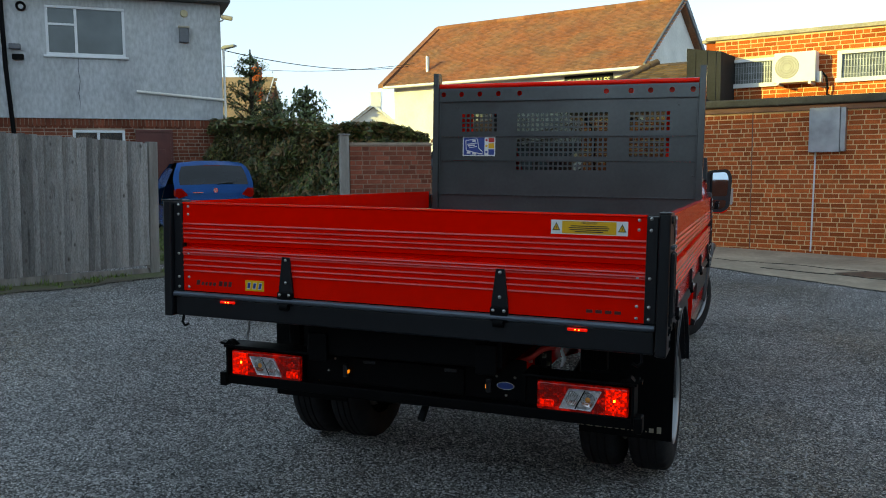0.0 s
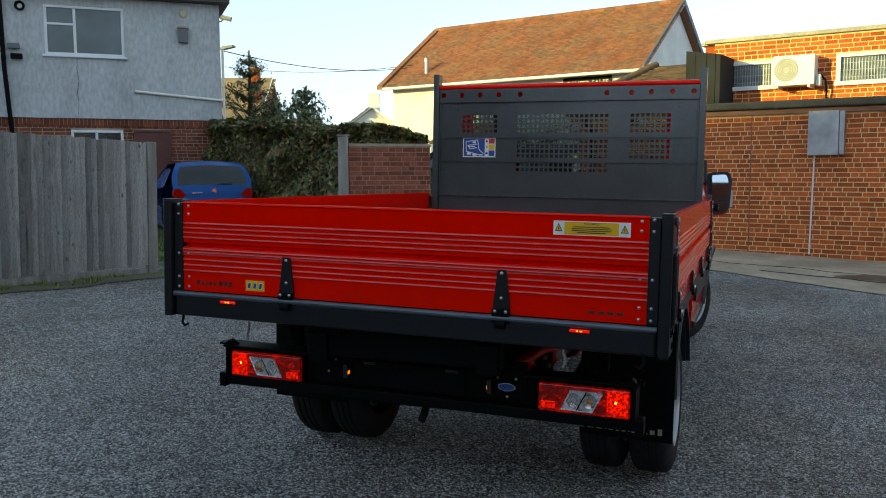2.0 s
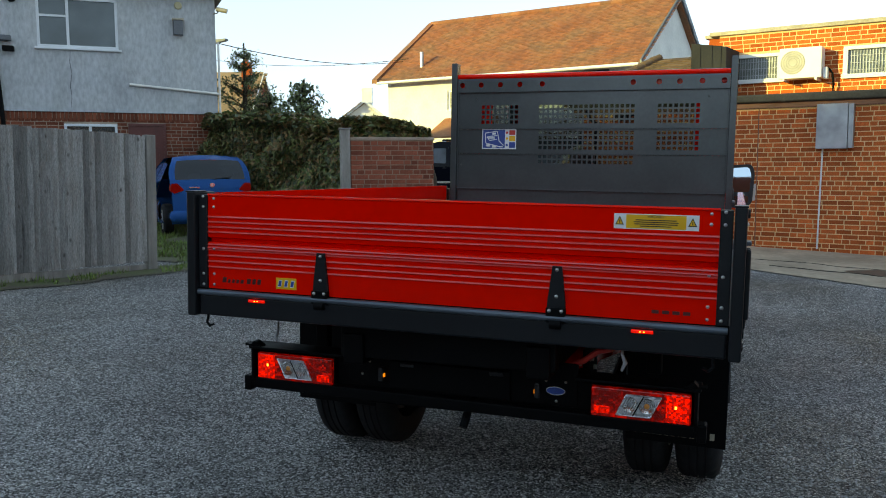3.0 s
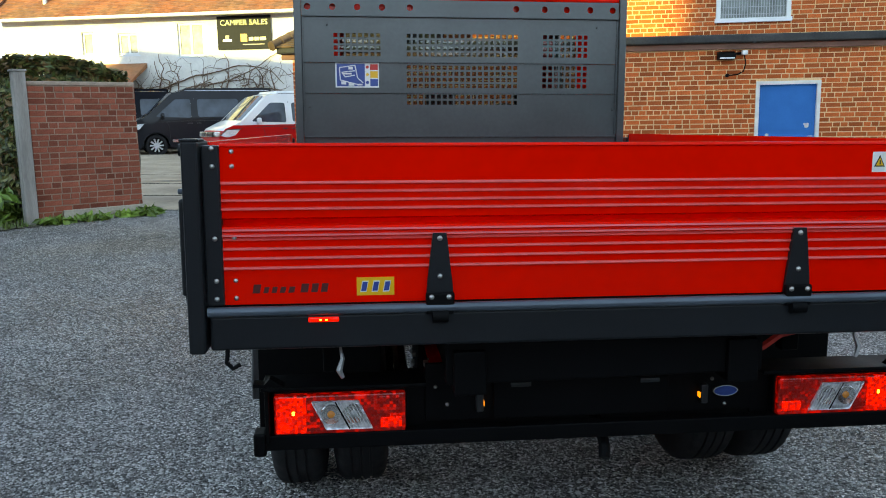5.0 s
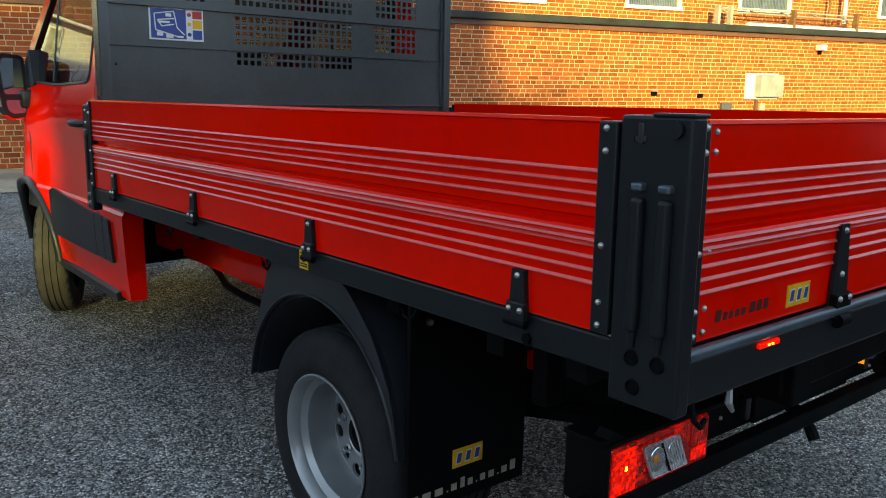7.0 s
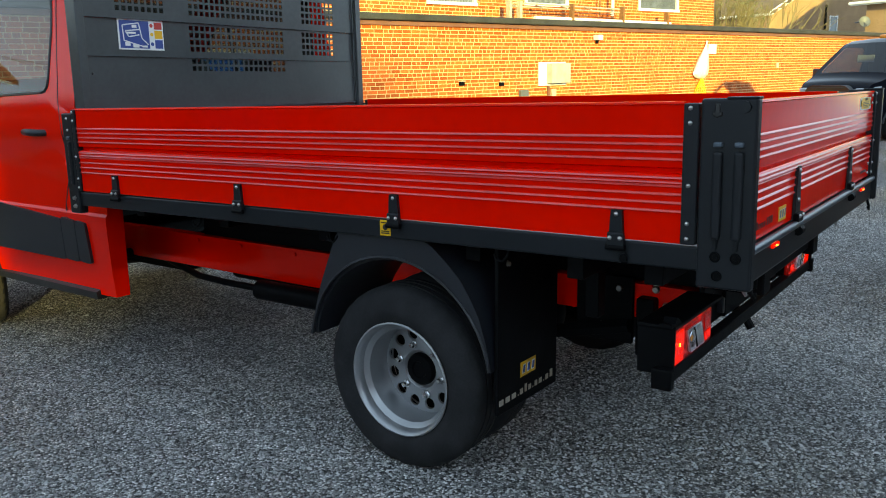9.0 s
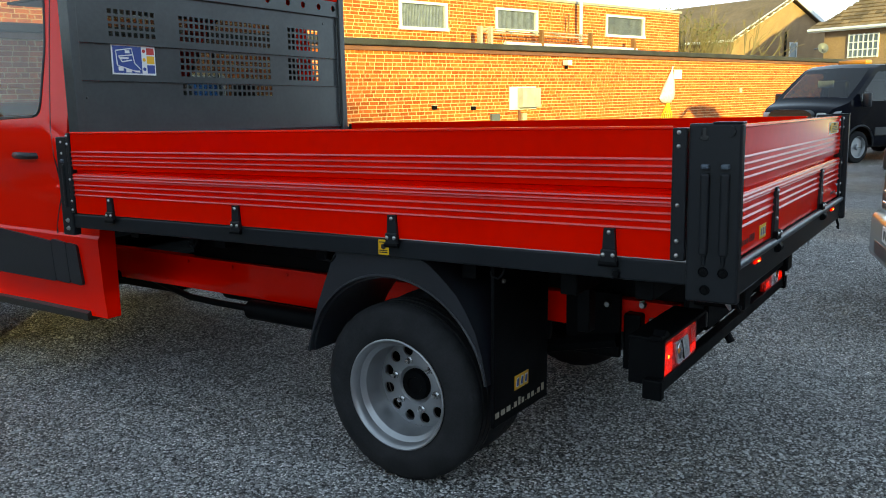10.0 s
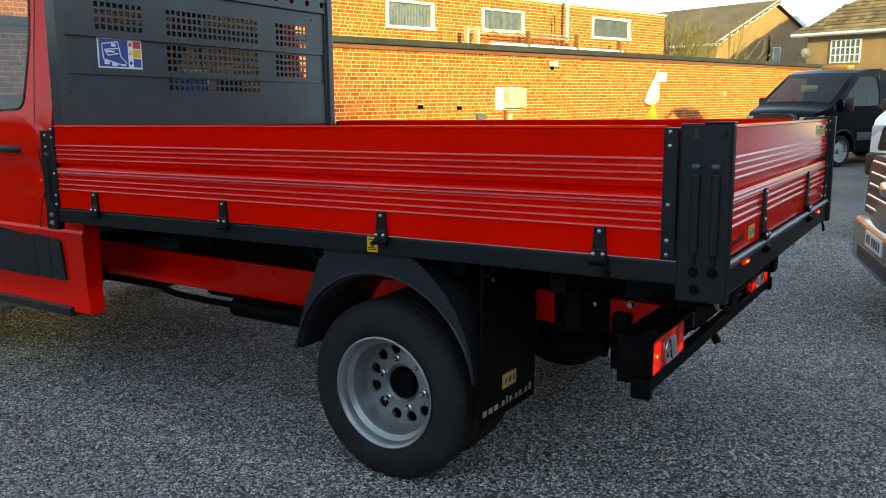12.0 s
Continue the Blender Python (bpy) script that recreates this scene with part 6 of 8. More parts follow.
# wheels: a tyre with grooves and shoulder blocks, a pierced silver rim, nuts and hub
def wheel(parent, x, y, s, dished, steer=0.0, plain=False):
    R, W = 0.346, 0.195
    m = Matrix.Translation((x, y, 0.326)) @ Matrix.Diagonal((1, 1.04, 1.04, 1)) @ Matrix.Rotation(steer, 4, "Z")
    rings = [(0.206, -0.012), (0.23, 0.002), (0.262, 0.008), (0.285, 0.004), (0.31, -0.002), (0.328, -0.012), (0.339, -0.022, 1), (0.344, -0.032, 1), (0.3455, -0.046)]
    for g in (-0.062, -0.0975, -0.133):
        rings += [(R, g + 0.005), (R - 0.008, g + 0.004), (R - 0.008, g - 0.004), (R, g - 0.005)]
    rings += [(0.3455, -W + 0.046), (0.344, -W + 0.032, 1), (0.339, -W + 0.022, 1), (0.328, -W + 0.012), (0.31, -W + 0.002), (0.262, -W - 0.008), (0.235, -W - 0.002), (0.212, -W + 0.012)]
    bm = bmesh.new()
    SEG = 120
    u, v, w = Vector((0, 1, 0)), Vector((0, 0, 1)), Vector((s, 0, 0))
    loops = []
    for rr in rings:
        loops.append([bm.verts.new(w * rr[1] + (u * math.cos(2 * math.pi * j / SEG) + v * math.sin(2 * math.pi * j / SEG)) * (rr[0] - (0.007 if len(rr) > 2 and j % 4 == 0 else 0))) for j in range(SEG)])
    for a, b in zip(loops, loops[1:]):
        for j in range(SEG):
            bm.faces.new((a[j], a[(j + 1) % SEG], b[(j + 1) % SEG], b[j]))
    wh = part("wheel", bm, [RUBBER, SUNLIT_TREAD] if steer else RUBBER, parent, "black tyre on a silver steel wheel", smooth=35, at=m)
    if steer:
        for f in wh.data.polygons:
            f.material_index = 1 if abs(f.normal.x) < 0.6 else 0
    d0 = -0.145 if dished else -0.035
    back = [(0.222, -0.004), (0.223, 0.002), (0.218, 0.004), (0.212, 0.0), (0.205, -0.012), (0.202, -0.035), (0.196, -0.04), (0.184, -0.052 if dished else -0.05), (0.181, d0 + 0.018 if dished else -0.055), (0.180, d0 + 0.004 if dished else -0.058), (0.177, d0 - 0.004)]
    bm = turned(bmesh.new(), back, (0, 0, 0), (s, 0, 0), 64)
    # pierced disc: twelve sectors, each with a round hole
    SG, R0, R1 = 48, 0.110, 0.170
    depth = lambda r: d0 + 0.006 - (r - 0.08) * 0.06
    polar = lambda ang, r, d: bm.verts.new(w * d + (u * math.cos(ang) + v * math.sin(ang)) * r)
    for k in range(12):
        mid, half = 2 * math.pi * (k + 0.5) / 12, math.pi / 12
        edge = [(mid - half + half * i / 2, R1) for i in range(4)] + [(mid + half, R1 - (R1 - R0) * i / 4) for i in range(4)]
        edge += [(mid + half - half * i / 2, R0) for i in range(4)] + [(mid - half, R0 + (R1 - R0) * i / 4) for i in range(4)]
        rc, hole = 0.1405, 0.0235
        outer_ring = [polar(a_, r_, depth(r_)) for a_, r_ in edge]
        spin = [math.atan2((a_ - mid) * rc, r_ - rc) for a_, r_ in edge]
        inner_ring = [polar(mid + hole * math.sin(q) / rc, rc + hole * math.cos(q), depth(rc)) for q in spin]
        back_ring = [polar(mid + hole * 0.93 * math.sin(q) / rc, rc + hole * 0.93 * math.cos(q), depth(rc) - 0.009) for q in spin]
        for i in range(16):
            j = (i + 1) % 16
            bm.faces.new((outer_ring[i], outer_ring[j], inner_ring[j], inner_ring[i]))
            bm.faces.new((inner_ring[i], inner_ring[j], back_ring[j], back_ring[i]))
    for bands in ([(0.177, d0 - 0.004), (R1, depth(R1))], [(R0, depth(R0)), (0.078, d0 + 0.008), (0.068, d0 - 0.004 if dished else d0 + 0.02), (0.03, d0 - 0.005 if dished else d0 + 0.02)]):
        loops = [[polar(2 * math.pi * j / SG, r, d) for j in range(SG)] for r, d in bands]
        for a, b in zip(loops, loops[1:]):
            for j in range(SG):
                bm.faces.new((a[j], a[(j + 1) % SG], b[(j + 1) % SG], b[j]))
    bmesh.ops.remove_doubles(bm, verts=bm.verts, dist=0.0004)
    bmesh.ops.scale(bm, vec=(1, 0.97, 0.97), verts=bm.verts)
    rim = part("rim", bm, ALLOY, wh, "silver painted steel rim", smooth=40)
    part("drum", turned(bmesh.new(), [(0.0001, d0 - 0.045), (0.17, d0 - 0.045), (0.17, d0 - 0.09)], (0, 0, 0), (s, 0, 0), 32), BLACK_STEEL, rim)
    part("hub", turned(bmesh.new(), [(0.0001, d0 + 0.012), (0.03, d0 + 0.012), (0.034, d0 + 0.018), (0.056, d0 + 0.016), (0.062, d0 + 0.008), (0.064, d0 - 0.01)], (0, 0, 0), (s, 0, 0), 24), BLACK_STEEL, rim, "black hub", 40)
    for i in range(6):
        a = math.pi / 3 * i + 0.25
        p = Vector((s * (d0 + 0.01), math.cos(a) * 0.098, math.sin(a) * 0.098))
        part("wheel_nut", turned(bmesh.new(), [(0.0001, 0.022), (0.009, 0.02), (0.0115, 0.012), (0.0115, 0.0), (0.016, 0.0)], p, (s, 0, 0), 6), CHROME, rim)
    return wh


for s in (-1, 1):
    wheel(truck, s * 1.03, 1.255, s, True)
    wheel(truck, s * 0.79, 1.255, s, True)
    wheel(truck, 0.89 if s > 0 else -0.97, 4.76, s, False, steer=radians(-24))

# rear axle, mudguards and flaps
axle = part("rear_axle", rod(bmesh.new(), (-0.8, 1.255, 0.346), (0.8, 1.255, 0.346), 0.055, 14), BLACK_STEEL, truck, smooth=60)
bm = bmesh.new()
bmesh.ops.create_uvsphere(bm, u_segments=18, v_segments=12, radius=0.16, matrix=Matrix.Translation((0, 1.255, 0.346)))
part("differential", bm, BLACK_STEEL, axle, smooth=60)
for s in (-1, 1):
    outer = [(1.677, 0.45), (1.605, 0.66), (1.515, 0.862), (1.503, 0.875), (1.485, 0.881), (1.11, 0.884), (1.085, 0.879), (1.06, 0.866), (1.005, 0.822), (0.945, 0.765), (0.905, 0.705), (0.868, 0.635), (0.842, 0.55), (0.822, 0.45)]
    inner = arc(1.246, 0.388, 0.421, 171.5, 8.5, 24)
    guard = part("mudguard", prism(bmesh.new(), outer + inner, s * 1.045, s * 1.062, "x"), PLASTIC, truck, "black plastic rear mudguard")
    bm = bmesh.new()
    prism(bm, arc(1.245, 0.385, 0.425, 171, 9, 20) + [(y2, z2 - 0.0) for y2, z2 in arc(1.245, 0.385, 0.410, 9, 171, 20)], s * 0.62, s * 1.045, "x")
    part("liner", bm, PLASTIC, guard, smooth=40)
    part("lip", pipe(bmesh.new(), [(s * 1.062, y2, z2) for y2, z2 in inner], 0.006, 6), PLASTIC, guard, smooth=60)
    # the upper edges fold inward as one sheet
    bm = bmesh.new()
    mid = (1.246, 0.45)
    prism(bm, outer + [(mid[0] + (y2 - mid[0]) * 0.972, mid[1] + (z2 - mid[1]) * 0.972) for y2, z2 in outer[::-1]], s * 0.62, s * 1.06, "x")
    part("fold_sheet", bm, PLASTIC, guard, smooth=30)
    flap = part("mud_flap", bx(s * 0.62, s * 1.05, 0.806, 0.822, 0.265, 0.87, bevel=0.004), BLACK_STEEL, truck, "black rubber mud flap with white print", at=pose(0, 0, 0, 0, 1.15, 0))
    bolt(flap, (s * 0.99, 0.806, 0.80), (0, -1, 0), 0.009)
    bolt(flap, (s * 0.68, 0.806, 0.80), (0, -1, 0), 0.009)
    x0 = -1.042 if s < 0 else 0.615
    x = x0
    for w, h in ((0.022, 0.016), (0.022, 0.016), (0.022, 0.016), (0.004, 0.004), (0.016, 0.016), (0.012, 0.024), (0.014, 0.016), (0.004, 0.004), (0.015, 0.016), (0.017, 0.016), (0.004, 0.004), (0.017, 0.016), (0.016, 0.024)):
        part("print_bar", bx(x, x + w * 1.25, 0.8048, 0.806, 0.300, 0.300 + h * 1.25), STONE, flap)
        x += w * 1.5 + 0.0095
    maker_plate(flap, Matrix.Translation((x0 + 0.2, 0.806, 0.392)), 0.11, 0.055)

# rear lamp bar
SILVERED = material("silvered_reflector", (0.72, 0.73, 0.75), 0.25, metal=0.6, vary=0.5, scale=60, bump=0.5, bump_scale=60)
AMBER_CAP = material("amber_bulb", (0.75, 0.25, 0.05), 0.25)
GREY_CAP = material("grey_bulb", (0.3, 0.3, 0.31), 0.25)
def faceted(m, size, low, high):
    """A moulded lens: square prisms that pass more or less of the lamp's light, and a fine relief."""
    n, k = m.node_tree.nodes, m.node_tree.links
    b = n["Principled BSDF"]
    b.inputs["Emission Color"].default_value = (1.0, 0.010, 0.004, 1)
    tex, vor, noi = n.new("ShaderNodeTexCoord"), n.new("ShaderNodeTexVoronoi"), n.new("ShaderNodeTexNoise")
    vor.inputs["Scale"].default_value, vor.inputs["Randomness"].default_value, noi.inputs["Scale"].default_value = 1 / size, 0.35, 14.0
    mul, curve, out, bump = n.new("ShaderNodeMath"), n.new("ShaderNodeMath"), n.new("ShaderNodeMapRange"), n.new("ShaderNodeBump")
    mul.operation, curve.operation, curve.inputs[1].default_value = "MULTIPLY", "POWER", 3.0
    sep = n.new("ShaderNodeSeparateColor")
    for x in (vor, noi):
        k.new(tex.outputs["Object"], x.inputs["Vector"])
    k.new(vor.outputs["Color"], sep.inputs[0]), k.new(sep.outputs[0], mul.inputs[0]), k.new(noi.outputs["Fac"], mul.inputs[1])
    k.new(mul.outputs[0], curve.inputs[0]), k.new(curve.outputs[0], out.inputs[0])
    out.inputs[2].default_value, out.inputs[3].default_value, out.inputs[4].default_value = 0.12, low, high
    k.new(out.outputs[0], b.inputs["Emission Strength"])
    bump.inputs["Strength"].default_value, bump.inputs["Distance"].default_value = 0.6, 0.003
    k.new(vor.outputs["Distance"], bump.inputs["Height"]), k.new(bump.outputs[0], b.inputs["Normal"])
    return m


LIT_LENS = faceted(glow("lit_red_lens", (0.22, 0.004, 0.002), 0.3, 0.2), 0.008, 0.035, 0.2)
RED_LENS = faceted(glow("faceted_red_lens", (0.13, 0.003, 0.002), 0.05, 0.15), 0.009, 0.004, 0.05)
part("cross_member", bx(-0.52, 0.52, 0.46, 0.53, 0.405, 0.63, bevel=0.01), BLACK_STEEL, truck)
bar = part("rear_bar", bx(-0.965, 0.965, 0.258, 0.30, 0.474, 0.52, bevel=0.004), BLACK_STEEL, truck, "black steel lamp bar", at=pose(-0.004, -0.026, 0.0076, 0, 0.85, 0))
for s in (-1, 1):
    part("end_stop", bx(s * 0.955, s * 0.99, 0.245, 0.31, 0.462, 0.53, bevel=0.006), BLACK_STEEL, bar)
    part("side_plate", bx(s * 0.944, s * 0.956, 0.25, 0.37, 0.5, 0.66, bevel=0.003), BLACK_STEEL, bar)
    part("lid", bx(s * 0.50, s * 0.965, 0.245, 0.37, 0.652, 0.664, bevel=0.003), BLACK_STEEL, bar)
    part("lid_tab", prism(bmesh.new(), [(s * 0.90, 0.664), (s * 0.985, 0.664), (s * 0.985, 0.676), (s * 0.955, 0.672), (s * 0.94, 0.688), (s * 0.932, 0.686)], 0.25, 0.29, "y"), BLACK_STEEL, bar)
    part("back_plate", bx(s * 0.50, s * 0.944, 0.32, 0.33, 0.5, 0.655), BLACK_STEEL, bar)
    # lamp cluster: housing, red lens, clear window, lit bulb
    lamp = part("tail_lamp", bx(s * 0.555, s * 0.937, 0.285, 0.325, 0.512, 0.640, bevel=0.008), BLACK_STEEL, bar, "lit red and clear tail lamp cluster")
    part("red_lens", bx(s * 0.56, s * 0.932, 0.262, 0.287, 0.517, 0.635, bevel=0.007, seg=3), RED_LENS, lamp, "deep red lens")
    lo = [(s * 0.825, 0.616), (s * 0.695, 0.616), (s * 0.655, 0.534), (s * 0.785, 0.534)]
    mid = ((s * 0.76, 0.616), (s * 0.72, 0.534))
    for q, dx in ((0, 0.032), (1, -0.032)):
        half = [lo[0], mid[0], mid[1], lo[3]] if q == 0 else [mid[0], lo[1], lo[2], mid[1]]
        part("reflector", prism(bmesh.new(), half, 0.2585, 0.2618, "y"), SILVERED, lamp, "silvered reflector")
        c = (s * (0.74 + dx), 0.2583, 0.577)
        part("bowl", turned(bmesh.new(), [(0.03, 0.003), (0.028, 0.0045), (0.016, 0.0015), (0.011, 0.0008)], c, (0, -1, 0), 20), CHROME, lamp, smooth=50)
        part("bulb_cap", turned(bmesh.new(), [(0.0001, 0.004), (0.008, 0.003), (0.011, 0.0008)], c, (0, -1, 0), 14), AMBER_CAP if q == 0 else GREY_CAP, lamp, smooth=60)
    for i in range(7, 14):
        t = (i + 0.5) / 14
        a0, a1 = s * (0.825 - 0.13 * t), s * (0.785 - 0.13 * t)
        part("lens_rib", prism(bmesh.new(), [(a0 - 0.0016, 0.614), (a0 + 0.0016, 0.614), (a1 + 0.0016, 0.536), (a1 - 0.0016, 0.536)], 0.2525, 0.2538, "y"), LENS, lamp)
    part("divider", pipe(bmesh.new(), [(mid[0][0], 0.255, mid[0][1]), (mid[1][0], 0.255, mid[1][1])], 0.0028, 6), BLACK_STEEL, lamp)
    part("lens_trim", pipe(bmesh.new(), [(x2, 0.255, z2) for x2, z2 in lo + lo[:1]], 0.0028, 6), SILVERED, lamp)
    part("bulb", bx(s * 0.873, s * 0.882, 0.2585, 0.263, 0.576, 0.588, bevel=0.002), LAMP_HOT, lamp)
    part("lit_segment", bx(s * 0.842, s * 0.926, 0.2598, 0.2625, 0.524, 0.628, bevel=0.001), LIT_LENS, lamp, "glowing red lens with fine facets")
    part("lit_segment", bx(s * 0.572, s * 0.632, 0.2598, 0.2625, 0.532, 0.562, bevel=0.001), LIT_LENS, lamp, "glowing red lens with fine facets")
    part("lens_panel", bx(s * 0.570, s * 0.636, 0.2605, 0.2625, 0.567, 0.624, bevel=0.001), RED_LENS, lamp)
plate = part("rear_plate", bx(-0.5, 0.5, 0.31, 0.325, 0.525, 0.70, bevel=0.003), BLACK_STEEL, bar)
part("plate_holder", bx(-0.30, 0.23, 0.292, 0.31, 0.53, 0.648, bevel=0.004), BLACK_STEEL, plate)
for x in (-0.25, 0.14):
    part("holder_clip", bx(x, x + 0.06, 0.285, 0.293, 0.628, 0.642, bevel=0.003), PLASTIC, plate)
for p in ((-0.47, 0.63), (-0.40, 0.632), (-0.435, 0.575), (0.372, 0.625), (0.452, 0.625), (0.415, 0.545)):
    screws(plate, [(p[0], 0.31, p[1])], (0, -1, 0), 0.006)
bm = bmesh.new()
turned(bm, [(0.0001, 0.008), (0.9, 0.008), (1.0, 0.002), (1.0, 0.0)], (0, 0, 0), (0, 0, 1), 28)
bmesh.ops.scale(bm, vec=(0.043, 0.019, 1.0), verts=bm.verts)
badge = part("oval_badge", bm, CHROME, plate, "plain chrome and blue oval badge", 40, at=Matrix.Translation((0.413, 0.31, 0.588)) @ Matrix.Rotation(radians(90), 4, "X"))
bm = bmesh.new()
turned(bm, [(0.0001, 0.0095), (1.0, 0.0088), (1.0, 0.006)], (0, 0, 0), (0, 0, 1), 28)
bmesh.ops.scale(bm, vec=(0.036, 0.0145, 1.0), verts=bm.verts)
part("badge_field", bm, BLUE_INK, badge, smooth=40)
for s in (-1, 1):
    hs = part("plate_lamp", bx(s * 0.33, s * 0.352, 0.285, 0.312, 0.555, 0.615, bevel=0.004), PLASTIC, plate, "small plate lamp lit on its inner side")
    part("plate_lamp_glass", bx(s * 0.327, s * 0.331, 0.29, 0.308, 0.572, 0.588, bevel=0.001), LAMP_AMBER, hs)
part("tow_arm", pipe(bmesh.new(), [(0.04, 0.5, 0.5), (0.04, 0.34, 0.47), (0.04, 0.3, 0.43), (0.035, 0.28, 0.40)], 0.018, 8), BLACK_STEEL, plate)

# chassis: red rails, dark cross members, tank, pipes
for s in (-1, 1):
    rail = [(0.33, 0.54), (1.05, 0.545), (1.75, 0.43), (4.15, 0.43), (4.15, 0.608), (1.75, 0.612), (1.05, 0.672), (0.33, 0.672)]
    part("chassis_rail", prism(bmesh.new(), rail, s * 0.41, s * 0.47, "x"), RED, truck, "red painted chassis rail kicked up over the axle")
    part("rail_spacer", bx(s * 0.36, s * 0.43, 1.3, 3.1, 0.60, 0.68, bevel=0.004), BLACK_STEEL, truck)
    for y2 in (1.95, 2.35, 2.75, 3.1):
        bolt(truck, (s * 0.47, y2, 0.585), (s, 0, 0), 0.009, 0.008, RED)
    part("sub_frame", bx(s * 0.34, s * 0.43, 0.1, 3.1, 0.675, 0.80, bevel=0.006), BLACK_STEEL, truck)
    bracket = part("tow_bracket", bx(s * 0.475, s * 0.50, 0.55, 0.78, 0.44, 0.70, bevel=0.006), BLACK_STEEL, truck)
    for y2, z2 in ((0.68, 0.60), (0.67, 0.50), (0.60, 0.655), (0.47, 0.66), (0.43, 0.60)):
        bolt(bracket, (s * 0.50 if y2 > 0.5 else s * 0.47, y2, z2), (s, 0, 0), 0.012, 0.014)
    part("spring", pipe(bmesh.new(), [(s * 0.52, 0.55, 0.52), (s * 0.52, 0.9, 0.44), (s * 0.52, 1.25, 0.40), (s * 0.52, 1.6, 0.44), (s * 0.52, 1.95, 0.52)], 0.03, 6), BLACK_STEEL, truck)
    part("outrigger", bx(s * 0.42, s * 0.98, 0.52, 0.58, 0.80, 0.90, bevel=0.004), BLACK_STEEL, truck)
    part("hanger", bx(s * 0.74, s * 0.80, 0.55, 0.60, 0.62, 0.86, bevel=0.005), BLACK_STEEL, truck)
for y in (0.25, 0.9, 1.6, 2.2, 2.8):
    part("cross_member", bx(-1.0, 1.0, y, y + 0.06, 0.82, 0.905, bevel=0.004), BLACK_STEEL, truck)
part("cross_beam", bx(-0.45, 0.45, 0.12, 0.18, 0.70, 0.86, bevel=0.006), BLACK_STEEL, truck)
part("fuel_tank", bx(-0.40, -0.05, 1.85, 2.95, 0.37, 0.46, bevel=0.04, seg=4), BLACK_STEEL, truck, "black fuel tank", 40)
part("prop_shaft", rod(bmesh.new(), (0, 1.3, 0.36), (0, 3.4, 0.46), 0.04, 12), BLACK_STEEL, truck, smooth=60)
part("exhaust_pipe", pipe(bmesh.new(), [(-0.40, 3.55, 0.43), (-0.46, 3.25, 0.40), (-0.52, 3.05, 0.395), (-0.54, 2.8, 0.395), (-0.54, 2.5, 0.395)], 0.018, 10), BLACK_STEEL, truck, "dull metal exhaust pipe", 60)
part("silencer", rod(bmesh.new(), (-0.54, 1.72, 0.395), (-0.54, 2.55, 0.392), 0.05, 18), BLACK_STEEL, truck, smooth=50)
part("red_cable", pipe(bmesh.new(), [(0.46, 0.33, 0.68), (0.53, 0.28, 0.72), (0.58, 0.27, 0.76), (0.64, 0.25, 0.78)], 0.012, 6), RED_INK, truck, "red cable sleeve")
part("tied_strap", pipe(bmesh.new(), [(0.705, 0.1, 0.83), (0.70, 0.09, 0.80), (0.712, 0.085, 0.77), (0.70, 0.08, 0.74)], [0.003, 0.006, 0.009, 0.005], 6), ALLOY, truck, "shiny tied strap")
part("tied_strap", pipe(bmesh.new(), [(-0.73, 0.1, 0.83), (-0.725, 0.09, 0.80), (-0.735, 0.085, 0.77), (-0.725, 0.08, 0.75)], [0.003, 0.006, 0.009, 0.005], 6), ALLOY, truck, "shiny tied strap")

# ---- the truck's cab ----
def cab_width(y, z):
    w = 0.975 - (0.14 * max(0.0, (z - 1.25) / 0.95) ** 1.1) - 0.03 * max(0.0, (0.8 - z) / 0.5) ** 2
    w += 0.012 * math.exp(-((z - 1.2) / 0.07) ** 2) - 0.02 * math.exp(-((z - 0.98) / 0.13) ** 2) + 0.055 * math.exp(-((y - 4.8) / 0.4) ** 2) * min(1.0, max(0.0, (1.27 - z) / 0.3))
    # the ledge over the moulding and the short crease behind the handle
    w += 0.012 * (z < 0.789) + 0.014 * (z < 1.04) * min(1.0, max(0.0, (3.86 - y) / 0.45)) * math.exp(-((1.04 - z) / 0.15) ** 2)
    return w - 0.26 * max(0.0, (y - 4.75) / 0.95) ** 2


CAB_UP = [(3.16, 0.36), (3.15, 0.85), (3.35, 0.86), (3.35, 1.40), (3.358, 2.0), (3.38, 2.08), (3.46, 2.13), (4.05, 2.15), (4.3, 2.11), (5.02, 1.46), (5.14, 1.36), (5.5, 1.20), (5.66, 1.0), (5.7, 0.7), (5.68, 0.36)]
CAB_LOW = [(5.22, 0.34)] + arc(4.76, 0.36, 0.43, 5, 175, 14) + [(4.3, 0.34)]
WIN = rounded([(3.60, 1.405), (3.57, 1.75), (3.60, 2.03), (3.72, 2.05), (4.22, 2.05), (4.80, 1.50), (4.77, 1.40), (4.2, 1.385)], 0.06)
CAB_GLASS = thin_glass("tinted_cab_glass", (0.62, 0.66, 0.64))
cab, panes = shell("cab", truck, CAB_UP, CAB_LOW, cab_width, 0.025, RED, [WIN], {8}, CAB_GLASS, "red painted cab", cuts_z=(0.5, 0.74, 0.782, 0.796, 0.84, 0.9, 0.98, 1.034, 1.047, 1.13, 1.2, 1.27, 1.5, 1.7, 1.9, 2.05), cuts_y=(3.4, 3.8, 4.2, 4.6, 4.85, 5.05, 5.3, 5.5), bulge=0.06)
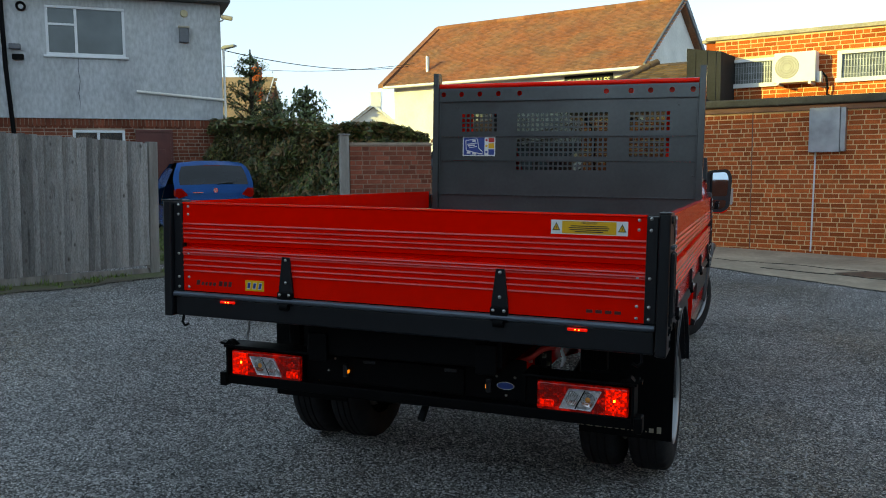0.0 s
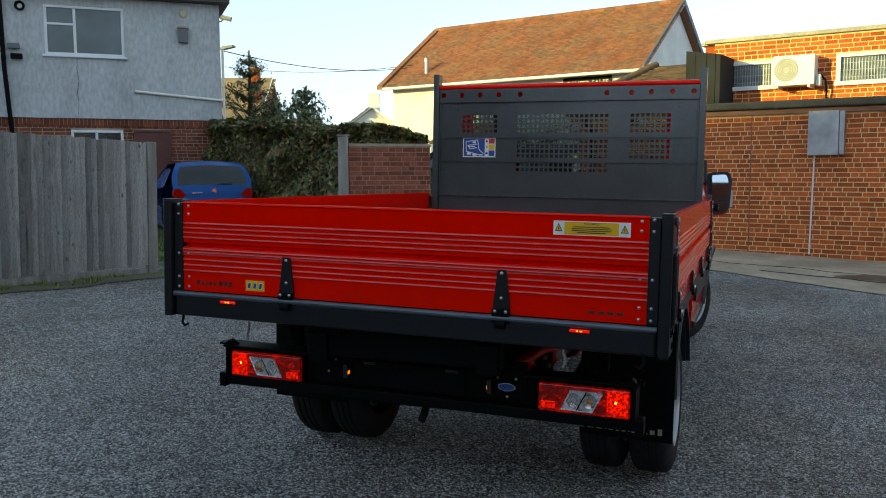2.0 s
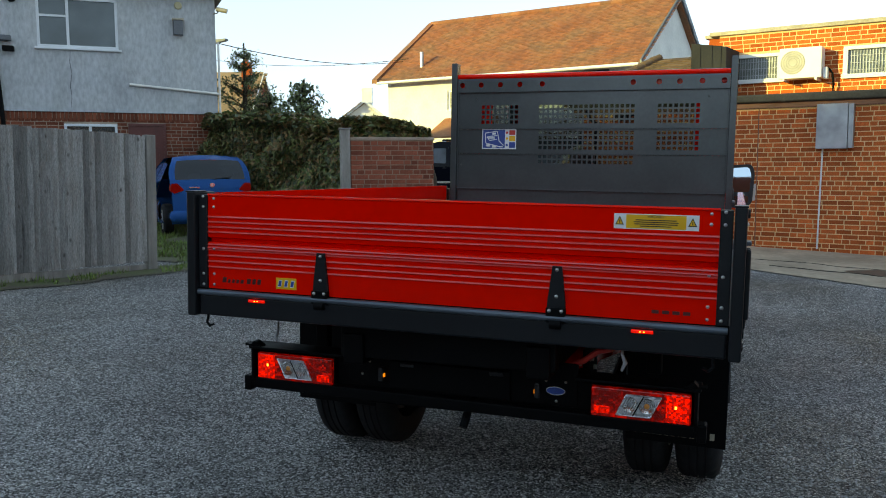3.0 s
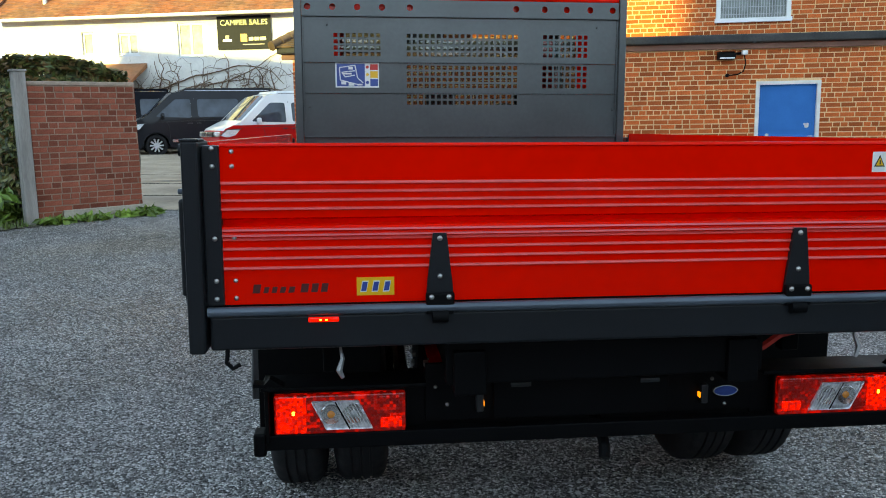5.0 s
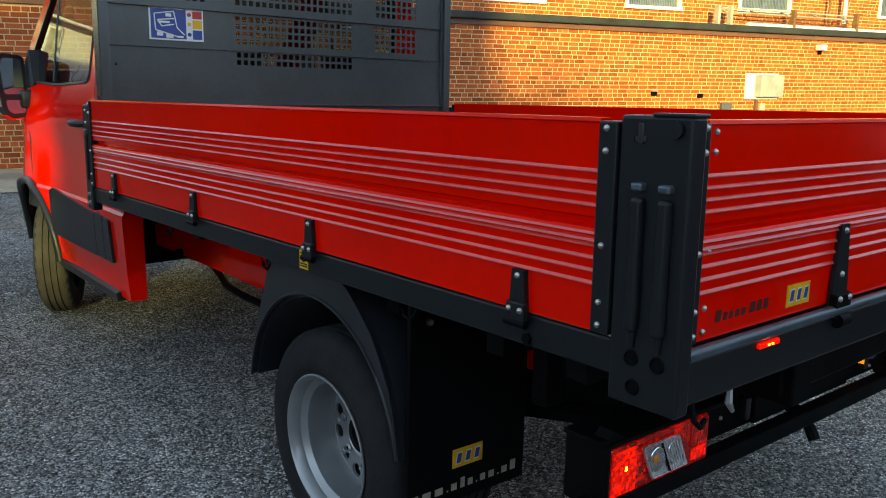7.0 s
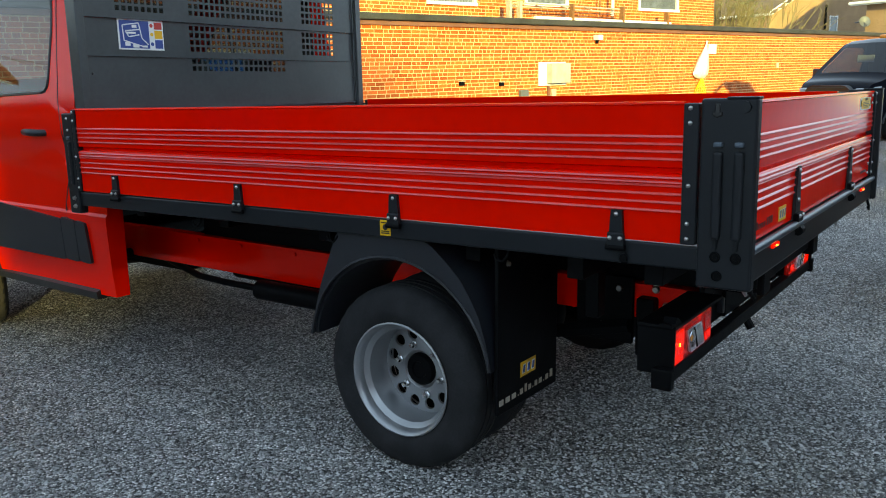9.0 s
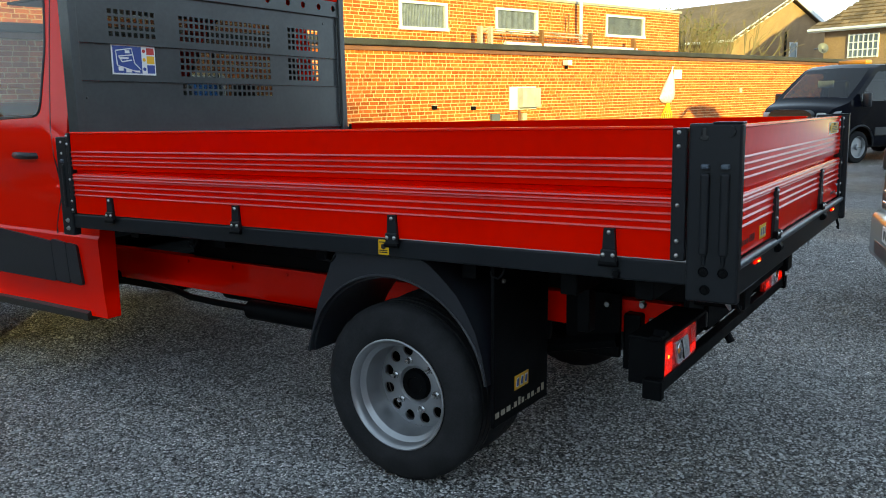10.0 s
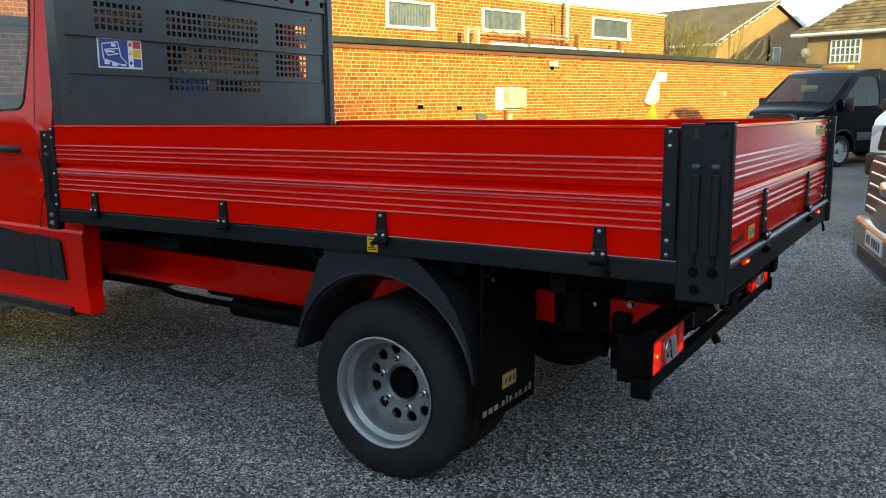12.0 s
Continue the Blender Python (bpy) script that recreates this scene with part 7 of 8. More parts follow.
# open the back of the cab for its rear window
bm = bmesh.new()
bm.from_mesh(cab.data)
gone = [f for f in bm.faces if abs(f.calc_center_median().y - 3.354) < 0.012 and 1.42 < f.calc_center_median().z < 1.98 and abs(f.calc_center_median().x) < 0.765]
gone += [f for f in bm.faces if f.calc_center_median().y < 3.34 and f.calc_center_median().z < 0.87 and abs(f.calc_center_median().x) < 0.8]
bmesh.ops.delete(bm, geom=gone, context="FACES")
for v in bm.verts:
    if v.co.y < 3.34 and v.co.z < 0.87 and abs(v.co.x) < 0.885:
        v.co.x = math.copysign(0.885, v.co.x)
bm.to_mesh(cab.data)
bm.free()
LINING = [(3.40, 0.62), (3.40, 2.04), (4.2, 2.05), (4.86, 1.46), (5.0, 1.3), (5.0, 0.62)]
for s in (-1, 1):
    bm = skin(bmesh.new(), LINING, [WIN], [3.8, 4.2], [0.98, 1.2, 1.5, 1.9], lambda y, z: s * (cab_width(y, z) - 0.03))
    part("door_lining", bm, PLASTIC, cab, "dark cab lining")
part("roof_lining", bx(-0.72, 0.72, 3.45, 4.2, 2.03, 2.045), PLASTIC, cab)
for p in panes:
    p.visible_shadow = False
rw = part("rear_window", bx(-0.76, 0.76, 3.357, 3.361, 1.44, 2.0), CAB_GLASS, cab)
rw.visible_shadow = False
for s in (-1, 1):
    part("rear_pillar", bx(s * 0.757, s * 0.835, 3.338, 3.348, 1.42, 2.02, bevel=0.003), RED, cab)
part("floor_pan", bx(-0.86, 0.86, 3.9, 5.4, 0.60, 0.64), BLACK_STEEL, cab)
gearbox = part("gearbox", bx(-0.28, 0.28, 3.5, 4.3, 0.30, 0.55, bevel=0.05), BLACK_STEEL, cab)
part("bell_housing", turned(bmesh.new(), [(0.0001, 0.0), (0.26, 0.0), (0.3, 0.2), (0.3, 0.5), (0.0001, 0.5)], (0, 4.25, 0.5), (0, 1, 0), 18), BLACK_STEEL, gearbox, smooth=40)
part("cross_tube", rod(bmesh.new(), (-0.5, 3.75, 0.44), (0.5, 3.75, 0.44), 0.03, 10), BLACK_STEEL, cab, smooth=60)
part("splash_shield", bx(-0.78, 0.78, 4.2, 4.24, 0.30, 0.6, bevel=0.01), BLACK_STEEL, cab)
part("dashboard", bx(-0.85, 0.85, 4.55, 5.05, 0.95, 1.38, bevel=0.06, seg=3), PLASTIC, cab, smooth=40)
for x in (-0.62, -0.1, 0.5):
    seat = part("seat", bx(x - 0.22, x + 0.22, 3.55, 3.68, 0.95, 1.46, bevel=0.05, seg=3), PLASTIC, cab, "dark cloth seat", 40)
    part("head_rest", bx(x - 0.1, x + 0.1, 3.56, 3.64, 1.48, 1.60, bevel=0.03, seg=3), PLASTIC, seat, smooth=40)
part("steering_wheel", turned(bmesh.new(), [(0.19, 0.0), (0.2, 0.012), (0.21, 0.0), (0.2, -0.012)], (0.5, 4.42, 1.35), (0, -0.8, 0.6), 24, closed=True), PLASTIC, cab, smooth=60)
for s in (-1, 1):
    # black side moulding in three pieces, step sill, arch trim
    for y0, y1 in ((3.31, 3.415), (3.42, 3.545), (3.55, 4.33)):
        zz = [(y0, 0.525), (y0 + 0.015, 0.74), (y1, 0.75), (y1, 0.53)] if y0 < 3.4 else [(y0, 0.525), (y0, 0.745), (y1, 0.76 if y1 < 4 else 0.80), (y1, 0.53)]
        bm = skin(bmesh.new(), rounded(zz, 0.018), [], [], [0.6, 0.68], lambda y, z: s * (cab_width(y, z) + 0.014))
        r = bmesh.ops.extrude_face_region(bm, geom=bm.faces[:])
        for v in r["geom"]:
            if isinstance(v, bmesh.types.BMVert):
                v.co.x -= s * 0.03
        part("side_moulding", bm, PLASTIC, cab, "black side moulding", 40)
    part("step_sill", prism(bmesh.new(), [(s * 0.86, 0.33), (s * 0.985, 0.335), (s * 0.99, 0.375), (s * 0.93, 0.40), (s * 0.86, 0.40)], 3.3, 4.32, "y"), PLASTIC, cab, "black step sill")
    part("arch_trim", pipe(bmesh.new(), [(s * (cab_width(y, z) + 0.004), y, z) for y, z in arc(4.76, 0.36, 0.445, 0, 180, 18)], 0.026, 8), PLASTIC, cab, smooth=60)
    bm = prism(bmesh.new(), arc(4.76, 0.36, 0.435, 0, 180, 16) + arc(4.76, 0.36, 0.41, 180, 0, 16), s * 0.55, s * 0.93, "x")
    part("arch_liner", bm, BLACK_STEEL, cab, smooth=40)
    # door seams and handle
    seam(cab, [(3.545, 2.03), (3.53, 1.75), (3.50, 1.35), (3.46, 1.2), (3.44, 1.02), (3.50, 0.90), (3.52, 0.82), (3.50, 0.75)], cab_width, s, BLACK_INK)
    seam(cab, [(3.545, 2.05), (3.62, 2.09), (3.9, 2.10), (4.25, 2.09)], cab_width, s, BLACK_INK)
    seam(cab, [(4.80, 1.40), (4.72, 1.1), (4.66, 0.85)], cab_width, s, BLACK_INK)
    part("window_seal", pipe(bmesh.new(), [(s * (cab_width(y, z) - 0.002), y, z) for y, z in WIN + WIN[:1]], 0.009, 6), PLASTIC, cab, smooth=60)
    part("pillar_trim", pipe(bmesh.new(), [(s * (cab_width(4.30, z) - 0.02), 4.30, z) for z in (1.40, 1.7, 2.0, 2.07)], 0.014, 6), PLASTIC, cab)
    hw = cab_width(3.68, 1.19)
    handle = part("door_handle", pipe(bmesh.new(), [(s * (hw - 0.01), 3.62, 1.195), (s * (hw + 0.03), 3.635, 1.197), (s * (hw + 0.04), 3.70, 1.198), (s * (hw + 0.03), 3.77, 1.198), (s * (hw - 0.01), 3.785, 1.197)], [0.016, 0.018, 0.019, 0.018, 0.014], 10), PLASTIC, cab, "black door handle", 60)
    # wing mirror: stem, shell, two mirror glasses
    mx = 0.99
    arm = part("mirror_arm", bx(s * 0.90, s * 1.02, 4.735, 4.80, 1.17 if s > 0 else 1.24, 1.28 if s > 0 else 1.35, bevel=0.02), PLASTIC, cab, "black mirror arm", 40)
    part("mirror_base", prism(bmesh.new(), rounded([(4.62, 1.38), (4.88, 1.36), (4.80, 1.50), (4.68, 1.60)], 0.03), s * 0.90, s * 0.975, "x"), PLASTIC, cab)
    tip = Matrix.Translation((s * mx, 4.78, 1.12 if s > 0 else 1.20)) @ Matrix.Rotation(radians(1.5 if s > 0 else 9), 4, "Z") @ Matrix.Rotation(radians(-2.65 if s > 0 else -4), 4, "X") @ Matrix.Diagonal((1.2 if s > 0 else 0.94, 0.94, 0.98, 1))
    out = rounded([(-0.015, -0.01), (-0.015, 0.36), (s * 0 + 0.14, 0.375), (0.165, 0.30), (0.15, 0.03), (0.10, -0.025)], 0.04)
    mirror = part("wing_mirror", prism(bmesh.new(), [(s * a, b) for a, b in out], -0.012, 0.075, "y"), PLASTIC, arm, "black wing mirror with two glasses", 40, at=tip)
    g1 = rounded([(0.006, 0.125), (0.008, 0.338), (0.122, 0.346), (0.140, 0.285), (0.130, 0.125)], 0.02)
    g2 = rounded([(0.01, 0.012), (0.008, 0.09), (0.126, 0.09), (0.12, 0.03), (0.088, 0.006)], 0.015)
    for g in (g1, g2):
        part("mirror_glass", prism(bmesh.new(), [(s * a, b) for a, b in g], -0.0145, -0.011, "y"), MIRROR, mirror)
    part("indicator", prism(bmesh.new(), [(s * a, b) for a, b in rounded([(0.145, 0.05), (0.16, 0.2), (0.175, 0.2), (0.17, 0.05)], 0.01)], 0.0, 0.06, "y"), LENS, mirror)
    part("cheek", prism(bmesh.new(), [(s * a, b) for a, b in rounded([(-0.005, -0.018), (0.10, -0.032), (0.14, 0.0), (0.0, 0.0)], 0.01)], -0.01, 0.07, "y"), RED, mirror)

# ---- parked vans ----
BLACK_PAINT = material("black_van_paint", (0.004, 0.005, 0.009), 0.08, spec=0.08, vary=0.1, scale=2)
BRONZE = material("bronze_van_paint", (0.12, 0.085, 0.055), 0.3, metal=0.6, coat=0.8, vary=0.05, scale=2)
VAN_WHITE = material("white_van_paint", (0.72, 0.73, 0.74), 0.3, coat=0.6, vary=0.04, scale=2)
GREY_PAINT = material("dark_grey_van_paint", (0.014, 0.015, 0.019), 0.2, spec=0.25, vary=0.08, scale=2)
VAN_GLASS = thin_glass("van_glass", (0.22, 0.25, 0.25))
HEADLIGHT = glass("headlight_glass", (0.85, 0.88, 0.9), 0.05, 0.5)


def nose_width(y, z):
    w = 1.0 - 0.17 * max(0.0, (z - 1.3) / 0.95) ** 1.15 - 0.03 * max(0.0, (0.8 - z) / 0.5) ** 2
    return w - 0.22 * max(0.0, (y - 4.75) / 0.95) ** 2


def large_van(name, at, paint, label, group="", chrome=False, open_back=False):
    """A large delivery van or tipper, its nose at y = 5.7; x across."""
    v = thing(name, at, label, "van", group)
    top = 2.06 if open_back else 2.4
    tail = 3.0 if open_back else 0.2
    up = [(tail, 0.4), (tail, 1.4), (tail + 0.02, top - 0.12), (tail + 0.12, top), (4.05, top), (4.28, 1.98), (5.02, 1.37), (5.14, 1.28), (5.5, 1.16), (5.66, 0.98), (5.7, 0.7), (5.68, 0.3)]
    low = [(5.22, 0.32)] + arc(4.76, 0.36, 0.42, 5, 175, 12) + [(4.3, 0.34)] + ([(1.85, 0.34)] + arc(1.4, 0.36, 0.42, 5, 175, 10) + [(0.95, 0.36)] if not open_back else [])
    win = rounded([(3.60, 1.315), (3.57, 1.62), (3.60, 1.88), (3.72, 1.92), (4.20, 1.92), (4.80, 1.41), (4.77, 1.31), (4.2, 1.295)], 0.06)
    b, panes = shell("body", v, up, low, nose_width, 0.04, paint, [win], {5}, VAN_GLASS, "", cuts_z=(0.55, 0.9, 1.2, 1.5, 1.8, 2.05), cuts_y=(1.0, 2.0, 3.2, 3.8, 4.2, 4.6, 4.85, 5.05, 5.3, 5.5), bulge=0.08)
    for p in panes:
        p.visible_shadow = False
    part("dashboard", bx(-0.85, 0.85, 4.5, 5.0, 0.95, 1.38, bevel=0.05), PLASTIC, b)
    part("bulkhead", bx(-0.8, 0.8, 3.3, 3.34, 0.5, 2.1), PLASTIC, b)
    for x in (-0.5, 0.5):
        part("seat", bx(x - 0.24, x + 0.24, 3.5, 3.65, 0.9, 1.75, bevel=0.05), PLASTIC, b)
    # bumper, grille, lamps
    bumper = part("bumper", bx(-0.8, 0.8, 5.52, 5.80, 0.3, 0.66, bevel=0.06, seg=4), paint if chrome else PLASTIC, v, "front bumper", 50)
    part("intake", bx(-0.55, 0.55, 5.78, 5.805, 0.36, 0.47, bevel=0.01), BLACK_INK, bumper)
    pl = part("number_plate", bx(-0.26, 0.26, 5.80, 5.812, 0.50, 0.61, bevel=0.004), WHITE, bumper, "white number plate with plain dark bars")
    for i in range(6):
        x = -0.2 + i * 0.068 + (0.03 if i > 3 else 0)
        part("plate_bar", bx(x, x + 0.04, 5.812, 5.814, 0.525, 0.587), BLACK_INK, pl)
    grille = part("grille", prism(bmesh.new(), rounded([(-0.62, 0.70), (0.62, 0.70), (0.55, 1.06), (0.4, 1.14), (-0.4, 1.14), (-0.55, 1.06)], 0.05), 5.60, 5.76, "y"), BLACK_INK, v, "dark radiator grille", 40)
    for i in range(5):
        z = 0.75 + i * 0.085
        part("grille_bar", rod(bmesh.new(), (-0.56 + 0.03 * i, 5.755, z), (0.56 - 0.03 * i, 5.755, z), 0.013, 8), CHROME if chrome else PLASTIC, grille, smooth=60)
    bm = turned(bmesh.new(), [(0.0001, 0.03), (0.8, 0.025), (1.0, 0.0)], (0, 0, 0), (0, 0, 1), 24)
    bmesh.ops.scale(bm, vec=(0.13, 0.055, 1), verts=bm.verts)
    part("oval_badge", bm, CHROME, grille, "plain oval badge", 60, at=Matrix.Translation((0, 5.76, 0.93)) @ Matrix.Rotation(radians(-90), 4, "X"))
    for s in (-1, 1):
        hl = rounded([(5.30, 1.12), (5.46, 1.10), (5.61, 0.95), (5.58, 0.84), (5.44, 0.90)], 0.03)
        bm = skin(bmesh.new(), hl, [], [5.4, 5.5], [1.0], lambda y, z: s * (nose_width(y, z) + 0.012))
        part("headlight", bm, HEADLIGHT, v, "clear headlight", 60)
        part("headlight", bx(s * 0.60, s * 0.80, 5.58, 5.68, 0.88, 1.08, bevel=0.03), HEADLIGHT, v, smooth=50)
        part("arch_trim", pipe(bmesh.new(), [(s * (nose_width(y, z) + 0.004), y, z) for y, z in arc(4.76, 0.36, 0.435, 0, 180, 14)], 0.025, 6), PLASTIC, v, smooth=60)
        part("side_moulding", bx(s * 0.97, s * 1.012, 1.95 if not open_back else 3.1, 4.3, 0.56, 0.74, bevel=0.012), PLASTIC, v)
        seam(v, [(3.545, 2.05), (3.5, 1.35), (3.44, 1.05), (3.5, 0.8), (3.5, 0.45)], nose_width, s, BLACK_INK, 0.006)
        arm = part("mirror_arm", bx(s * 0.93, s * 1.08, 4.735, 4.80, 1.2, 1.3, bevel=0.02), PLASTIC, v)
        part("wing_mirror", bx(s * 1.04, s * 1.22, 4.74, 4.84, 1.18, 1.48, bevel=0.035, seg=3), PLASTIC if not chrome else paint, arm, smooth=50)
        plain_wheel(v, s * 0.97, 4.76, s, 0.34, 0.2, 0 if not chrome else 10)
        plain_wheel(v, s * 0.97, 1.4, s, 0.34, 0.2, 0)
    part("underside", bx(-0.8, 0.8, 0.6, 5.3, 0.3, 0.5), BLACK_STEEL, v)
    if open_back:
        bd = part("tipper_body", bx(-1.05, 1.05, 0.0, 2.9, 0.95, 1.4, bevel=0.02), BLACK_STEEL, v)
        part("headboard", bx(-1.02, 1.02, 2.9, 2.96, 1.0, 2.05), BLACK_STEEL, v)
        part("sub_chassis", bx(-0.4, 0.4, 0.2, 3.2, 0.5, 0.95), BLACK_STEEL, v)
        bc = part("beacon_bar", bx(-0.35, 0.35, 3.62, 3.85, top + 0.03, top + 0.13, bevel=0.03), material("amber_beacon", (0.55, 0.2, 0.04), 0.25), v, "amber roof beacon bar", 50)
        part("beacon_foot", bx(-0.3, 0.3, 3.66, 3.8, top - 0.02, top + 0.03), BLACK_STEEL, bc)
        part("price_card", bx(-0.1, 0.3, 4.52, 4.54, 1.6, 1.75), WHITE, v, at=pose(0, 0, 0))
    return v


def heading(x, y, dx, dy, dz=0.0):
    """Ground pose with y along the given way."""
    return Matrix.Translation((x, y, rise(x, y) + dz)) @ Matrix.Rotation(math.atan2(-dx, dy), 4, "Z")


def park(nose_x, nose_y, dx, dy, length=5.75):
    n = math.hypot(dx, dy)
    return heading(nose_x - dx / n * length, nose_y - dy / n * length, dx, dy)


def wheel_at(x, y, dx, dy):
    """The pose that sets the near front wheel on a spot."""
    n = math.hypot(dx, dy)
    dx, dy = dx / n, dy / n
    return heading(x - dx * 4.76 + dy * 0.97, y - dy * 4.76 - dx * 0.97, dx, dy)


large_van("tipper_van", wheel_at(14.7, 4.72, -0.872, 0.49), BLACK_PAINT, "black tipper van with an amber roof beacon", "parked vans", open_back=True)
large_van("white_van", park(9.39, 3.07, -0.872, 0.49), VAN_WHITE, "white panel van with a black bumper", "parked vans")
large_van("bronze_van", park(1.50, 2.87, -0.278, 0.961), BRONZE, "bronze panel van with a chrome barred grille", "parked vans", chrome=True)


# ---- camper vans and the blue car ----
def camper_width(y, z):
    w = 0.95 - 0.13 * max(0.0, (z - 1.1) / 0.85) ** 1.2
    return w - 0.2 * max(0.0, (y - 4.1) / 0.9) ** 2


# bluish base: the sky mirrored in the panes is put into the colour
CAMPER_GLASS = material("window_sky_reflection", (0.035, 0.05, 0.07), 0.04, vary=0.5, scale=1.6)
BRIGHT_ALLOY = material("bright_alloy", (0.62, 0.63, 0.65), 0.35, metal=0.4, vary=0.1, scale=9)


def camper(name, at, lower_paint, upper_paint, label, split):
    v = thing(name, at, label, "van", "camper vans by the white house")
    up = [(0.0, 0.35), (0.0, 1.1), (0.12, 1.85), (0.3, 1.95), (3.2, 1.97), (3.5, 1.90), (4.25, 1.22), (4.75, 1.0), (4.9, 0.75), (4.92, 0.25)]
    low = [(4.5, 0.25)] + arc(4.02, 0.33, 0.38, 0, 180, 12) + [(3.6, 0.25), (1.4, 0.25)] + arc(1.0, 0.33, 0.38, 0, 180, 12) + [(0.55, 0.3)]
    w1 = rounded([(2.95, 1.15), (2.95, 1.72), (3.4, 1.72), (4.0, 1.2)], 0.06)
    w2 = rounded([(1.5, 1.17), (1.5, 1.72), (2.75, 1.72), (2.75, 1.17)], 0.08)
    w3 = rounded([(0.3, 1.17), (0.4, 1.72), (1.35, 1.72), (1.35, 1.17)], 0.08)
    b, panes = shell("body", v, up, low, camper_width, 0.03, upper_paint, [w1, w2, w3], {5}, CAMPER_GLASS, "", cuts_z=(0.6, 0.8, 0.95, 1.1, 1.4, 1.6), cuts_y=(0.6, 2.0, 3.0, 3.8, 4.28, 4.6, 4.8), bulge=0.08)
    if split:
        b.data.materials.append(lower_paint)
        for f in b.data.polygons:
            if f.center.z < 1.1 and not (f.center.y > 4.28 and f.center.z > 0.95 and f.normal.z > 0.3):
                f.material_index = 1
    for s in (-1, 1):
        plain_wheel(v, s * 0.93, 4.02, s, 0.33, 0.2, 10, BRIGHT_ALLOY)
        plain_wheel(v, s * 0.93, 1.0, s, 0.33, 0.2, 10, BRIGHT_ALLOY)
        lamp = part("headlight", skin(bmesh.new(), rounded([(4.34, 0.99), (4.70, 0.98), (4.88, 0.82), (4.70, 0.77), (4.48, 0.83)], 0.03), [], [4.5, 4.7], [0.9], lambda y, z: s * (camper_width(y, z) + 0.012)), SILVERED, v, "clear headlight with a dark rim", smooth=60)
        part("rim", pipe(bmesh.new(), [(s * (camper_width(y, z) + 0.012), y, z) for y, z in ((4.34, 0.99), (4.70, 0.985), (4.88, 0.82))], 0.014, 6), BLACK_INK, lamp)
        part("headlight", bx(s * 0.46, s * 0.76, 4.84, 4.965, 0.78, 0.93, bevel=0.03), SILVERED, v, smooth=50)
        part("fog_lamp", bx(s * 0.56, s * 0.72, 4.92, 4.985, 0.34, 0.38, bevel=0.01), HEADLIGHT, v)
        part("wing_mirror", bx(s * 0.94, s * 1.12, 3.75, 3.86, 1.12, 1.3, bevel=0.04), upper_paint, v, smooth=50)
        seam(v, [(2.85, 1.75), (2.85, 0.4)], camper_width, s, BLACK_INK, 0.007)
        seam(v, [(3.75, 1.2), (3.62, 0.9), (3.6, 0.45)], camper_width, s, BLACK_INK, 0.007)
        seam(v, [(0.4, 1.06), (2.0, 1.06), (3.6, 1.05), (4.34, 1.0)], camper_width, s, BLACK_INK, 0.008)
        for y in (2.72, 3.0):
            part("door_handle", bx(s * 0.945, s * 0.975, y - 0.07, y + 0.07, 0.97, 1.0, bevel=0.01), PLASTIC, v)
        part("side_stripe", bx(s * 0.945, s * 0.962, 1.5, 3.55, 0.42, 0.5), BLACK_INK if split else CHROME, v)
        part("arch_trim", pipe(bmesh.new(), [(s * (camper_width(y, z) + 0.004), y, z) for y, z in arc(4.02, 0.33, 0.39, 0, 180, 12)], 0.018, 6), lower_paint, v, smooth=60)
        part("roof_rail", pipe(bmesh.new(), [(s * 0.76, y, 1.965) for y in (0.5, 1.4, 2.3, 3.1)], 0.018, 6), BLACK_INK if split else CHROME, v)
    part("front_intake", bx(-0.72, 0.72, 4.88, 5.02, 0.42, 0.58, bevel=0.02), BLACK_INK, v)
    part("front_lip", bx(-0.66, 0.66, 4.90, 5.012, 0.29, 0.315, bevel=0.01), BLACK_INK, v)
    grille = part("front_grille", bx(-0.46, 0.46, 4.84, 5.0, 0.78, 0.93, bevel=0.02), BLACK_INK, v)
    for z in (0.80, 0.90):
        part("grille_bar", bx(-0.45, 0.45, 4.996, 5.012, z - 0.008, z + 0.008, bevel=0.003), CHROME, grille)
    part("plain_badge", rod(bmesh.new(), (0, 4.99, 0.86), (0, 5.022, 0.86), 0.06, 14), CHROME, grille)
    part("underside", bx(-0.8, 0.8, 0.6, 4.6, 0.22, 0.4), BLACK_STEEL, v)
    part("pop_top", bx(-0.72, 0.72, 0.4, 3.1, 1.95, 2.06, bevel=0.05, seg=3), upper_paint, v, smooth=50)
    return v


RED_VAN = material("red_van_paint", (0.55, 0.010, 0.010), 0.3, spec=0.1, vary=0.05, scale=2)
camper("camper_van", heading(-1.94, 25.53, -0.882, -0.471) @ Matrix.Scale(0.92, 4), RED_VAN, VAN_WHITE, "red and white camper van with dark windows", True)
camper("camper_van", heading(-4.6, 29.2, -0.955, -0.30), GREY_PAINT, GREY_PAINT, "dark grey camper van with alloy wheels", False)
camper("camper_van", heading(-8.2, 31.0, -0.955, -0.30), BLACK_PAINT, BLACK_PAINT, "dark camper van behind the grey one", False)

BLUE_PAINT = material("blue_car_paint", (0.0003, 0.085, 0.27), 0.25, coat=0.0, spec=0.06, vary=0.05, scale=2)


def car_width(y, z):
    w = 0.84 - 0.24 * max(0.0, (z - 0.95) / 0.5) ** 1.4 - 0.05 * max(0.0, (0.5 - z) / 0.4) ** 2
    return w - 0.16 * max(0.0, (0.4 - y) / 0.4) ** 2 - 0.2 * max(0.0, (y - 3.2) / 0.8) ** 2


